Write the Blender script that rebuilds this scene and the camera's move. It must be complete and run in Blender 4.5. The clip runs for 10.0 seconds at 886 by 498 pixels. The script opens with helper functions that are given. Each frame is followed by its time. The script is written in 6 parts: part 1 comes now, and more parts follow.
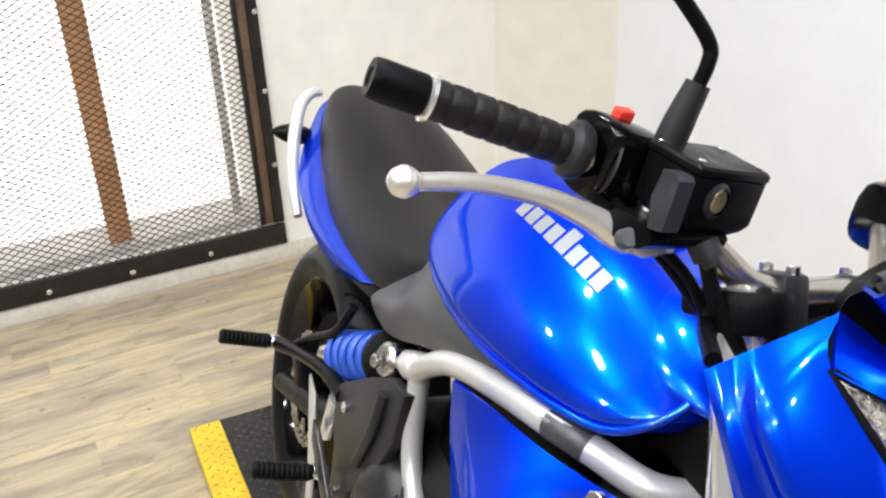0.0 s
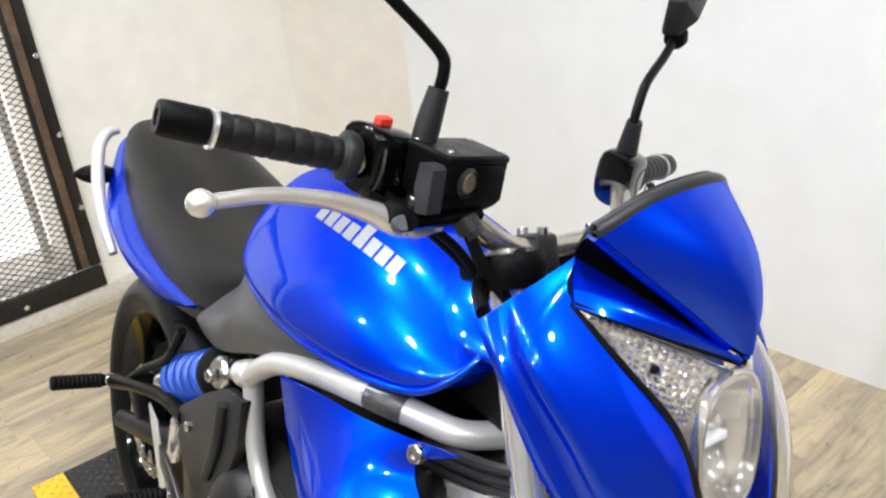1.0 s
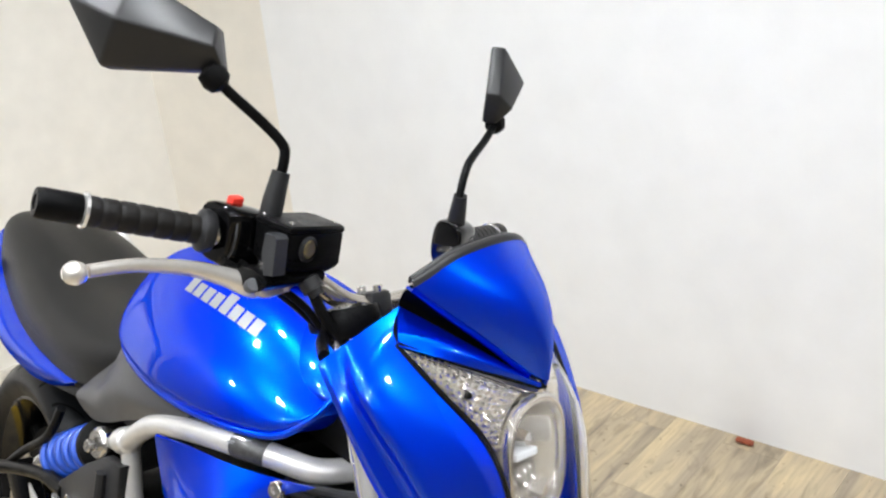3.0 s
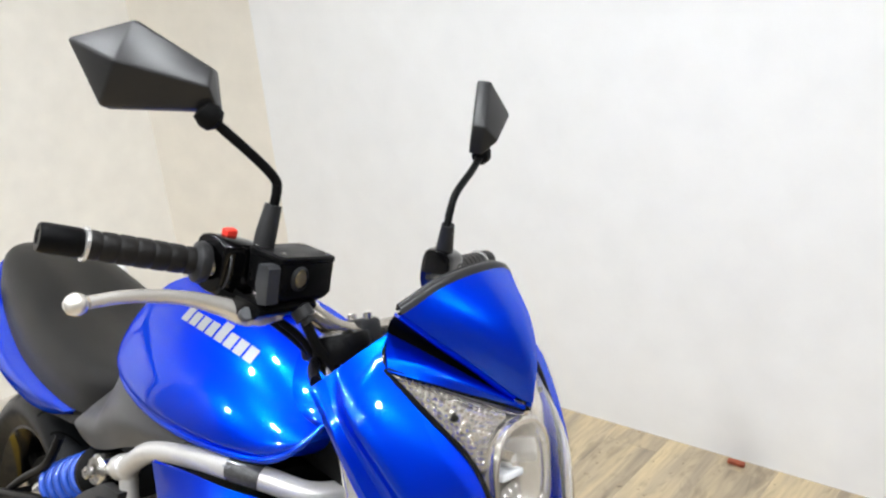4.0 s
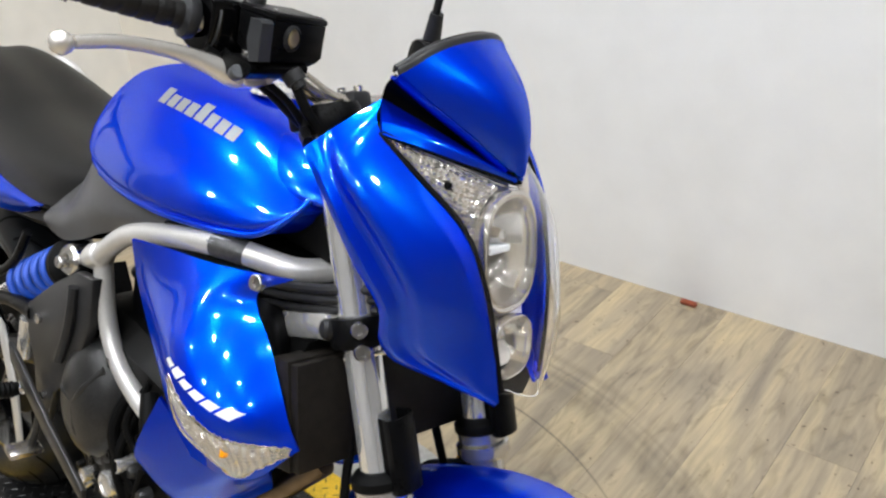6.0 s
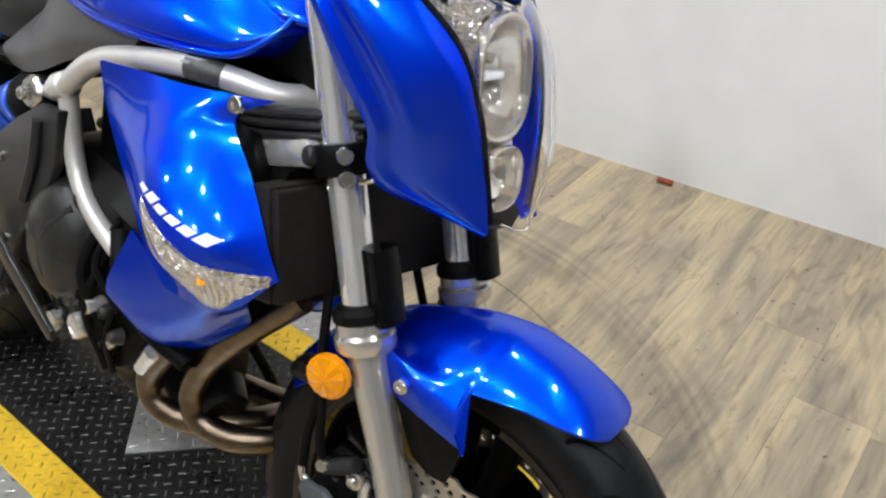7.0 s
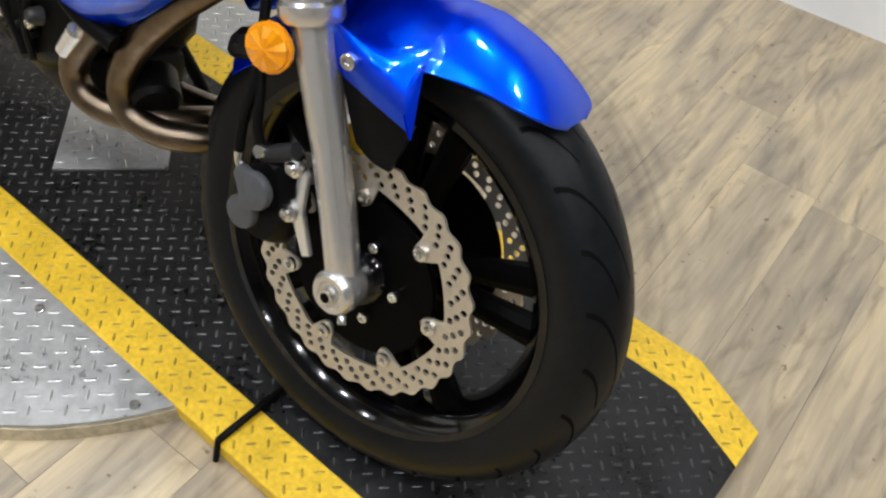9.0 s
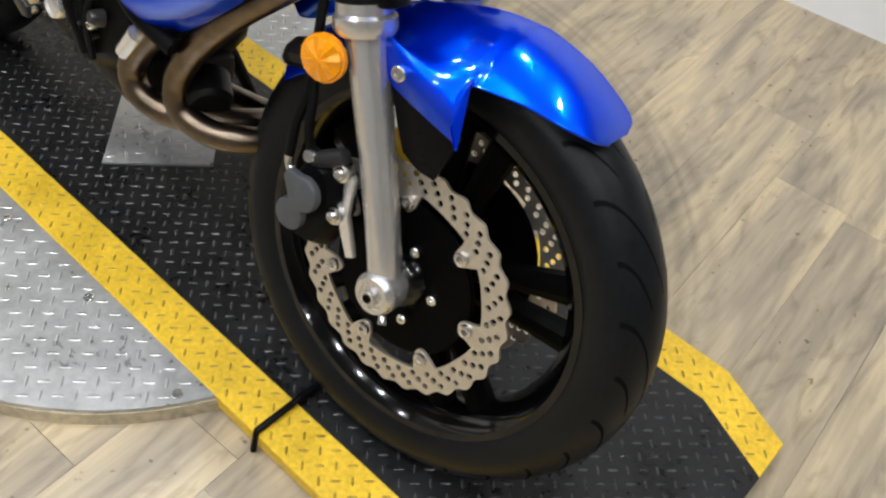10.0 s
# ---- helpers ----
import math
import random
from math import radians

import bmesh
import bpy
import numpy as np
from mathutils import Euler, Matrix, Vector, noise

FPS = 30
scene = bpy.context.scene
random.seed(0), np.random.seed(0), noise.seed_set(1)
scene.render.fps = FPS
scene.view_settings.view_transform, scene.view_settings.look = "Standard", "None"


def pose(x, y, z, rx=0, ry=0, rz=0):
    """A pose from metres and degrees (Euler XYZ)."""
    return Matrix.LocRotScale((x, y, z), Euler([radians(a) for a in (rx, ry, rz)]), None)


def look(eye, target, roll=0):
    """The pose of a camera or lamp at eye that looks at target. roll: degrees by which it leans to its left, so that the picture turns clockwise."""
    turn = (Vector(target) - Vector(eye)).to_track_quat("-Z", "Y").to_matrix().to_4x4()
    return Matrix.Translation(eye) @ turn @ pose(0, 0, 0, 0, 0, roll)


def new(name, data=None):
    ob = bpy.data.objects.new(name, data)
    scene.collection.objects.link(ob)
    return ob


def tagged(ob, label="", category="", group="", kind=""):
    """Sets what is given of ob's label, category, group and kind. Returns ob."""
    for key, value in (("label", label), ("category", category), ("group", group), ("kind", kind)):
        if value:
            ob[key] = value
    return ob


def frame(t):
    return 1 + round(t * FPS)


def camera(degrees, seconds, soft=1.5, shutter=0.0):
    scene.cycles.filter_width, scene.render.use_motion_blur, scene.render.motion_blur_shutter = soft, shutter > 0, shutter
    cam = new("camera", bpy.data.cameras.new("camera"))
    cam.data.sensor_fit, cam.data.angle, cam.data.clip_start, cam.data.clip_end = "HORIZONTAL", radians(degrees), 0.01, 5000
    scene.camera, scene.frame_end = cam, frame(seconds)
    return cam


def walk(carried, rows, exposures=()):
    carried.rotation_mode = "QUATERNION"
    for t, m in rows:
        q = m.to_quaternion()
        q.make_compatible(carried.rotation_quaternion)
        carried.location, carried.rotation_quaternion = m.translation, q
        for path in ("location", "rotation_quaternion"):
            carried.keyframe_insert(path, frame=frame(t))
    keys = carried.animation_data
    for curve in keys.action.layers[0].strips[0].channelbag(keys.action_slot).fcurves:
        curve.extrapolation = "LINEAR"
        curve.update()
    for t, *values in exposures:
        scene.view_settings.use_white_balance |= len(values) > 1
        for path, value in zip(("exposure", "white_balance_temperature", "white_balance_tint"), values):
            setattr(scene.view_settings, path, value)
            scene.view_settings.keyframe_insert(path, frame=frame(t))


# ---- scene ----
cam = camera(53.3, 10.0, soft=2.3)
PATH = [
    (0, (0.1965, -0.2663, 1.2855), (-0.6111, 0.1328, 0.8513), -2.65),
    (0.5, (0.2233, -0.2427, 1.2944), (-0.5505, 0.2233, 0.8653), -5.10),
    (1, (0.2955, -0.2934, 1.3187), (-0.4085, 0.2642, 0.8787), -6.11),
    (1.5, (0.3536, -0.3218, 1.3205), (-0.3117, 0.2876, 0.8894), -5.17),
    (2, (0.3892, -0.3351, 1.3297), (-0.2667, 0.2995, 0.9209), -5.16),
    (2.5, (0.4130, -0.3419, 1.3386), (-0.2325, 0.3165, 0.9513), -5.19),
    (4, (0.4637, -0.3667, 1.3642), (-0.1797, 0.3201, 1.0258), -5.91),
    (4.5, (0.4681, -0.3707, 1.3466), (-0.1675, 0.3077, 0.9780), -5.86),
    (5, (0.4689, -0.3813, 1.3310), (-0.1570, 0.2963, 0.9448), -5.08),
    (6.5, (0.4352, -0.4393, 1.2310), (-0.1002, 0.2217, 0.7053), -1.43),
    (7, (0.4302, -0.4429, 1.1936), (-0.0734, 0.2038, 0.6209), 0.15),
    (7.5, (0.4259, -0.4456, 1.1590), (-0.0358, 0.1852, 0.5354), 2.62),
    (8, (0.4280, -0.4457, 1.1225), (0.0058, 0.1677, 0.4550), 4.08),
    (8.5, (0.4392, -0.4546, 1.0843), (0.0518, 0.1399, 0.3797), 6.68),
    (9, (0.4527, -0.4697, 1.0566), (0.0886, 0.1072, 0.3254), 7.68),
    (9.5, (0.4587, -0.4822, 1.0367), (0.1102, 0.0796, 0.2863), 8.36),
    (10, (0.4478, -0.4944, 1.0856), (0.0633, 0.0635, 0.3501), 7.90),
]
walk(cam, [(t, look(eye, target, roll)) for t, eye, target, roll in PATH],
     exposures=[(0, 0.32), (1, 0.29), (2.7, 0.24), (4, 0.22), (4.5, 0.08), (5, 0.05), (6.5, -0.06), (10, 0.02)])

FLOOR = -0.032          # wood floor, below the deck's top at z = 0
CEIL = 2.70

# ---- world and lamps ----
world = bpy.data.worlds.new("world")
scene.world = world
world.use_nodes = True
wn = world.node_tree.nodes
sky = wn.new("ShaderNodeTexSky")
sky.sky_type, sky.sun_disc = "NISHITA", False
sky.sun_elevation, sky.sun_rotation = radians(40), radians(200)
world.node_tree.links.new(sky.outputs[0], wn["Background"].inputs[0])
wn["Background"].inputs[1].default_value = 0.1


def spot(name, p, watts, radius=0.060, colour=(0.940, 0.980, 1.03)):
    d = bpy.data.lights.new(name, "SPOT")
    d.energy, d.shadow_soft_size, d.color = watts, radius, colour
    d.spot_size, d.spot_blend = radians(150), 0.5
    o = new(name, d)
    o.matrix_world = look(p, (p[0], p[1], 0), 0)
    return o


# ---- materials ----
def mat(name, colour, rough=0.5, metal=0.0, coat=0.0, noise_scale=0.0, vary=0.0, bump=0.0, bump_scale=0.0, spec=0.5, rough_vary=0.0):
    m = bpy.data.materials.new(name)
    m.use_nodes = True
    nt = m.node_tree
    b = nt.nodes["Principled BSDF"]
    b.inputs["Base Color"].default_value = (*colour, 1)
    b.inputs["Roughness"].default_value = rough
    b.inputs["Metallic"].default_value = metal
    b.inputs["Specular IOR Level"].default_value = spec
    b.inputs["Coat Weight"].default_value = coat
    b.inputs["Coat Roughness"].default_value = 0.04
    co = nt.nodes.new("ShaderNodeTexCoord")
    if vary > 0:
        n1 = nt.nodes.new("ShaderNodeTexNoise")
        n1.inputs["Scale"].default_value, n1.inputs["Detail"].default_value = noise_scale, 6
        n2 = nt.nodes.new("ShaderNodeTexNoise")
        n2.inputs["Scale"].default_value, n2.inputs["Detail"].default_value = noise_scale * 9, 4
        add = nt.nodes.new("ShaderNodeMath")
        add.operation = "ADD"
        rmp = nt.nodes.new("ShaderNodeMapRange")
        rmp.inputs[1].default_value, rmp.inputs[2].default_value = 0.7, 1.3
        rmp.inputs[3].default_value, rmp.inputs[4].default_value = 1 - vary, 1 + vary
        mul = nt.nodes.new("ShaderNodeVectorMath")
        mul.operation = "SCALE"
        mul.inputs[0].default_value = colour
        nt.links.new(co.outputs["Object"], n1.inputs["Vector"])
        nt.links.new(co.outputs["Object"], n2.inputs["Vector"])
        nt.links.new(n1.outputs[0], add.inputs[0])
        nt.links.new(n2.outputs[0], add.inputs[1])
        nt.links.new(add.outputs[0], rmp.inputs[0])
        nt.links.new(rmp.outputs[0], mul.inputs["Scale"])
        nt.links.new(mul.outputs[0], b.inputs["Base Color"])
        if rough_vary > 0:
            rr = nt.nodes.new("ShaderNodeMapRange")
            rr.inputs[1].default_value, rr.inputs[2].default_value = 0.7, 1.3
            rr.inputs[3].default_value, rr.inputs[4].default_value = max(rough - rough_vary, 0.02), rough + rough_vary
            nt.links.new(add.outputs[0], rr.inputs[0])
            nt.links.new(rr.outputs[0], b.inputs["Roughness"])
    if bump > 0:
        n3 = nt.nodes.new("ShaderNodeTexNoise")
        n3.inputs["Scale"].default_value, n3.inputs["Detail"].default_value = bump_scale, 5
        bp = nt.nodes.new("ShaderNodeBump")
        bp.inputs["Strength"].default_value, bp.inputs["Distance"].default_value = bump, 0.001
        nt.links.new(co.outputs["Object"], n3.inputs["Vector"])
        nt.links.new(n3.outputs[0], bp.inputs["Height"])
        nt.links.new(bp.outputs[0], b.inputs["Normal"])
    return m


def glass(name, colour=(1, 1, 1), rough=0.0, ior=1.45):
    m = bpy.data.materials.new(name)
    m.use_nodes = True
    b = m.node_tree.nodes["Principled BSDF"]
    b.inputs["Base Color"].default_value = (*colour, 1)
    b.inputs["Roughness"].default_value = rough
    b.inputs["Transmission Weight"].default_value = 1.0
    b.inputs["IOR"].default_value = ior
    return m


def glow(name, colour, strength):
    m = bpy.data.materials.new(name)
    m.use_nodes = True
    b = m.node_tree.nodes["Principled BSDF"]
    b.inputs["Base Color"].default_value = (*colour, 1)
    b.inputs["Emission Color"].default_value = (*colour, 1)
    b.inputs["Emission Strength"].default_value = strength
    return m



def candy_paint():
    """Deep blue pigment with bright blue flakes, under a glossy clear coat."""
    m = bpy.data.materials.new("blue_metallic_paint")
    m.use_nodes = True
    nt = m.node_tree
    L = nt.links.new
    nt.nodes.remove(nt.nodes["Principled BSDF"])

    def node(kind, **vals):
        n = nt.nodes.new(kind)
        for k, v in vals.items():
            n.inputs[k].default_value = v
        return n
    co = node("ShaderNodeTexCoord")
    pigment = node("ShaderNodeBsdfDiffuse", Color=(0.0002, 0.008, 0.36, 1))
    sheen = node("ShaderNodeBsdfAnisotropic", Color=(0.0, 0.032, 0.90, 1), Roughness=0.44)
    flake = node("ShaderNodeBsdfAnisotropic", Color=(0.0, 0.46, 1.0, 1), Roughness=0.25)
    clear = node("ShaderNodeBsdfAnisotropic", Color=(1, 1, 1, 1), Roughness=0.03)
    vo = node("ShaderNodeTexVoronoi", Scale=1500.0)
    L(co.outputs["Object"], vo.inputs["Vector"])
    mr = node("ShaderNodeMapRange")
    mr.inputs[3].default_value, mr.inputs[4].default_value = 0.045, 0.15
    L(vo.outputs["Distance"], mr.inputs[0])
    m1 = node("ShaderNodeMixShader", Fac=0.62)
    L(pigment.outputs[0], m1.inputs[1])
    L(sheen.outputs[0], m1.inputs[2])
    m2 = node("ShaderNodeMixShader")
    L(mr.outputs[0], m2.inputs[0])
    L(m1.outputs[0], m2.inputs[1])
    L(flake.outputs[0], m2.inputs[2])
    fr = node("ShaderNodeFresnel", IOR=1.45)
    cap = node("ShaderNodeMath")
    cap.operation = "MINIMUM"
    cap.inputs[1].default_value = 0.11
    L(fr.outputs[0], cap.inputs[0])
    m3 = node("ShaderNodeMixShader")
    L(cap.outputs[0], m3.inputs[0])
    L(m2.outputs[0], m3.inputs[1])
    L(clear.outputs[0], m3.inputs[2])
    L(m3.outputs[0], nt.nodes["Material Output"].inputs[0])
    return m


BLUE = candy_paint()
SEATV = mat("seat_vinyl", (0.005, 0.005, 0.0052), 0.42, 0, 0, 30, 0.15, 0.35, 900, spec=0.36)
PLASTIC = mat("black_plastic", (0.0035, 0.0035, 0.0038), 0.34, 0, 0, 40, 0.2, 0.2, 1200, spec=0.09, rough_vary=0.1)
MIRH = mat("mirror_housing_plastic", (0.012, 0.012, 0.0125), 0.40, 0, 0, 40, 0.1, spec=0.45)
MATTE = mat("matte_black_rubber", (0.0040, 0.0040, 0.0040), 0.52, 0, 0, 50, 0.25, 0.4, 500, spec=0.09)
GREYP = mat("dark_grey_plastic", (0.026, 0.026, 0.0275), 0.38, 0.2, 0, 60, 0.15, 0.15, 900, spec=0.3)
SIDEG = mat("mid_grey_plastic", (0.060, 0.060, 0.063), 0.36, 0.1, 0, 60, 0.12, 0.15, 900, spec=0.4)
TYRE = mat("tyre_rubber", (0.0060, 0.0066, 0.0076), 0.38, 0, 0, 14, 0.3, 0.3, 260, spec=0.17, rough_vary=0.08)
RIMBLK = mat("gloss_black_wheel", (0.0015, 0.0015, 0.0017), 0.12, 0.0, 0.35, 20, 0.2, spec=0.25)
SILVER = mat("silver_frame_paint", (0.66, 0.645, 0.62), 0.34, 0.45, 0.2, 40, 0.06)
ALLOY = mat("satin_alloy", (0.80, 0.785, 0.76), 0.26, 0.75, 0, 25, 0.04)
FORKM = mat("satin_fork_paint", (0.66, 0.64, 0.61), 0.24, 0.8, 0, 25, 0.05)
CHROME = mat("chrome", (0.95, 0.95, 0.95), 0.12, 0.78, 0, 30, 0.03)
BARM = mat("grey_bar_metal", (0.48, 0.44, 0.39), 0.24, 0.9, 0, 40, 0.06)
STEEL = mat("bolt_steel", (0.70, 0.69, 0.67), 0.22, 1.0, 0, 80, 0.1)
DISCM = mat("brake_disc_steel", (0.62, 0.57, 0.49), 0.36, 0.85, 0, 90, 0.12, 0.2, 700)
ENGINE = mat("engine_black_metal", (0.006, 0.0058, 0.0055), 0.40, 0.3, 0, 30, 0.35, 0.3, 300, spec=0.18, rough_vary=0.12)
COVERM = mat("engine_cover_metal", (0.040, 0.0395, 0.039), 0.33, 0.5, 0, 30, 0.25, 0.1, 300, spec=0.3)
EXHAUST = mat("exhaust_steel", (0.15, 0.115, 0.08), 0.28, 1.0, 0, 6, 0.35)
SPRINGB = mat("blue_spring_paint", (0.009, 0.068, 0.44), 0.32, 0.2, 0.5, 60, 0.08)
REDSW = mat("red_switch_plastic", (0.85, 0.05, 0.03), 0.35, 0, 0, 40, 0.05)
AMBER = mat("amber_reflector_plastic", (0.92, 0.33, 0.002), 0.16, 0.15, 0.3, 60, 0.1)
GOLD = mat("gold_caliper_paint", (0.80, 0.50, 0.03), 0.35, 0.5, 0.2, 50, 0.1)
BRASS = mat("brass_sight_ring", (0.55, 0.45, 0.22), 0.3, 0.9, 0, 60, 0.1)
LENS = glass("clear_lens", (0.98, 0.98, 0.98), 0.02, 1.3)
REFLECT = mat("headlight_reflector", (0.84, 0.80, 0.75), 0.14, 0.9, 0, 40, 0.04)
LAMPIN = mat("lamp_inner_plastic", (0.80, 0.77, 0.72), 0.28, 0.5, 0, 40, 0.08)
CAPM = mat("grey_cast_cap", (0.085, 0.088, 0.095), 0.5, 0.3, 0, 60, 0.15, 0.2, 400)
BROWNM = mat("dark_brown_board", (0.13, 0.080, 0.048), 0.55, 0, 0, 9, 0.35, 0.2, 140)
INKBLK = mat("ink_black_metal", (0.0012, 0.0012, 0.0012), 0.42, 0, 0, 40, 0.3, spec=0.04)
RADM = mat("dusty_radiator_metal", (0.013, 0.011, 0.009), 0.5, 0.1, 0, 90, 0.3, spec=0.2)
SLEEVE = mat("grey_rubber_sleeve", (0.016, 0.016, 0.0165), 0.5, 0, 0, 50, 0.15, 0.2, 700, spec=0.3)
GRIPM = mat("worn_grip_rubber", (0.0090, 0.0080, 0.0072), 0.46, 0, 0, 60, 0.3, 0.5, 420, spec=0.25)
LEVERM = mat("polished_lever_alloy", (0.84, 0.80, 0.74), 0.24, 0.70, 0, 25, 0.05)
GROOVE = mat("tread_groove", (0.002, 0.002, 0.002), 0.9, spec=0.1)
BOWL = mat("lamp_bowl_silver", (0.78, 0.74, 0.68), 0.16, 0.92, 0, 40, 0.05)
DECAL = mat("silver_decal", (0.30, 0.31, 0.33), 0.35, 0.3, 0.3, 40, 0.05)
WHITED = mat("white_decal", (0.80, 0.82, 0.84), 0.4, 0, 0.3, 40, 0.04)
STICKER = mat("dark_label_film", (0.05, 0.05, 0.05), 0.45, 0, 0.2, 160, 0.5)
MIRROR = mat("mirror_glass", (0.9, 0.9, 0.9), 0.02, 1.0)
WALLW = mat("white_wall_paint", (0.86, 0.86, 0.855), 0.55, 0, 0, 1.1, 0.03, 0.12, 60, rough_vary=0.08)
WALLC = mat("cream_wall_paint", (0.85, 0.82, 0.75), 0.6, 0, 0, 1.3, 0.05, 0.15, 60)
CEILM = mat("ceiling_paint", (0.16, 0.155, 0.15), 0.8, 0, 0, 2, 0.04)
RINGM = mat("white_trim_ring", (0.7, 0.7, 0.7), 0.5)
# for walls added out of view, dark so glossy paint reflects little
DIMWALL = mat("dim_unseen_wall", (0.26, 0.25, 0.24), 0.7, 0, 0, 1.5, 0.1)
# corner wall's shade is put into this darker beige
CORNERM = mat("shaded_wall_paint", (0.78, 0.73, 0.64), 0.6, 0, 0, 1.3, 0.05, 0.15, 60)
PERCHM = mat("grey_perch_paint", (0.034, 0.036, 0.040), 0.40, 0.2, 0, 60, 0.15)
BASEM = mat("off_white_trim", (0.66, 0.62, 0.54), 0.5, 0, 0, 6, 0.12, 0.1, 90)
WINBLK = mat("black_window_steel", (0.022, 0.020, 0.018), 0.45, 0.4, 0, 9, 0.4, 0.3, 120)
MESHM = mat("dark_wire", (0.05, 0.048, 0.045), 0.4, 0.7, 0, 30, 0.2)
# paler than the wood: daylight haze is put into this colour
ORANGE = mat("orange_wood_post", (0.60, 0.31, 0.15), 0.5, 0, 0, 14, 0.25, 0.2, 160)
SILLM = mat("grey_sill", (0.62, 0.58, 0.53), 0.6, 0, 0, 8, 0.2)
DAY = glow("bright_daylight", (1.0, 0.99, 0.97), 0.9)
LAMPG = glow("lamp_glow", (1.0, 0.97, 0.92), 30.0)
DECKBLK = mat("black_tread_paint", (0.011, 0.011, 0.0115), 0.34, 0.2, 0, 11, 0.5, 0.2, 220, rough_vary=0.14)
# lighter than the plate: the gleam on the raised bars, put into colour
DECKTR = mat("lit_black_tread", (0.060, 0.060, 0.060), 0.30, 0.3, 0, 40, 0.5, rough_vary=0.1)
YELLOW = mat("yellow_safety_paint", (0.78, 0.50, 0.025), 0.45, 0, 0, 14, 0.22, 0.2, 240, rough_vary=0.1)
YELTR = mat("scuffed_yellow_tread", (0.40, 0.25, 0.018), 0.45, 0, 0, 40, 0.6, rough_vary=0.1)
TREADSIL = mat("bare_tread_plate", (0.42, 0.42, 0.41), 0.34, 0.55, 0, 8, 0.2, 0.15, 200, rough_vary=0.1)
EDGEW = mat("turntable_edge_board", (0.45, 0.38, 0.26), 0.55, 0, 0, 9, 0.35, 0.2, 140)


def wood_floor():
    m = bpy.data.materials.new("driftwood_plank_vinyl")
    m.use_nodes = True
    nt = m.node_tree
    L = nt.links.new
    b = nt.nodes["Principled BSDF"]
    co = nt.nodes.new("ShaderNodeTexCoord")
    inf = nt.nodes.new("ShaderNodeObjectInfo")
    off = nt.nodes.new("ShaderNodeVectorMath")
    off.operation = "SCALE"
    comb = nt.nodes.new("ShaderNodeCombineXYZ")
    for k in range(3):
        L(inf.outputs["Random"], comb.inputs[k])
    L(comb.outputs[0], off.inputs[0])
    off.inputs["Scale"].default_value = 37.0
    add = nt.nodes.new("ShaderNodeVectorMath")
    L(co.outputs["Object"], add.inputs[0])
    L(off.outputs[0], add.inputs[1])

    def grain(sx, sy, detail, dist):
        mp = nt.nodes.new("ShaderNodeMapping")
        mp.inputs["Scale"].default_value = (sx, sy, 1)
        n = nt.nodes.new("ShaderNodeTexNoise")
        n.inputs["Scale"].default_value, n.inputs["Detail"].default_value, n.inputs["Distortion"].default_value = 1.0, detail, dist
        L(add.outputs[0], mp.inputs[0])
        L(mp.outputs[0], n.inputs["Vector"])
        return n.outputs[0]

    big, fine, knots = grain(1.6, 9, 6, 1.2), grain(7, 90, 6, 0.5), grain(5, 16, 6, 2.2)
    r1 = nt.nodes.new("ShaderNodeValToRGB")
    e = r1.color_ramp.elements
    e[0].position, e[0].color = 0.26, (0.235, 0.200, 0.158, 1)
    e[1].position, e[1].color = 0.70, (0.59, 0.478, 0.292, 1)
    mid = r1.color_ramp.elements.new(0.48)
    mid.color = (0.42, 0.345, 0.238, 1)
    L(big, r1.inputs[0])
    r2 = nt.nodes.new("ShaderNodeValToRGB")
    r2.color_ramp.elements[0].position, r2.color_ramp.elements[0].color = 0.30, (0.84, 0.83, 0.82, 1)
    r2.color_ramp.elements[1].position, r2.color_ramp.elements[1].color = 0.62, (1.08, 1.06, 1.03, 1)
    L(fine, r2.inputs[0])
    r3 = nt.nodes.new("ShaderNodeValToRGB")
    r3.color_ramp.elements[0].position, r3.color_ramp.elements[0].color = 0.26, (0.62, 0.61, 0.61, 1)
    r3.color_ramp.elements[1].position, r3.color_ramp.elements[1].color = 0.46, (1, 1, 1, 1)
    L(knots, r3.inputs[0])
    tone = nt.nodes.new("ShaderNodeMapRange")
    tone.inputs[3].default_value, tone.inputs[4].default_value = 0.95, 1.04
    L(inf.outputs["Random"], tone.inputs[0])
    cur = r1.outputs[0]
    for o in (r2.outputs[0], r3.outputs[0]):
        mx = nt.nodes.new("ShaderNodeVectorMath")
        mx.operation = "MULTIPLY"
        L(cur, mx.inputs[0])
        L(o, mx.inputs[1])
        cur = mx.outputs[0]
    spk = nt.nodes.new("ShaderNodeTexNoise")
    spk.inputs["Scale"].default_value, spk.inputs["Detail"].default_value = 55, 2
    L(add.outputs[0], spk.inputs["Vector"])
    rs = nt.nodes.new("ShaderNodeValToRGB")
    rs.color_ramp.elements[0].position, rs.color_ramp.elements[0].color = 0.70, (1, 1, 1, 1)
    rs.color_ramp.elements[1].position, rs.color_ramp.elements[1].color = 0.76, (0.42, 0.38, 0.34, 1)
    L(spk.outputs[0], rs.inputs[0])
    mxs = nt.nodes.new("ShaderNodeVectorMath")
    mxs.operation = "MULTIPLY"
    L(cur, mxs.inputs[0])
    L(rs.outputs[0], mxs.inputs[1])
    cur = mxs.outputs[0]
    # rubber scuffs: thin broken rings round the turntable's pivot, in world metres
    geo = nt.nodes.new("ShaderNodeNewGeometry")
    dv = nt.nodes.new("ShaderNodeVectorMath")
    dv.operation = "DISTANCE"
    dv.inputs[1].default_value = (PIVX, PIVY, FLOOR)
    L(geo.outputs["Position"], dv.inputs[0])
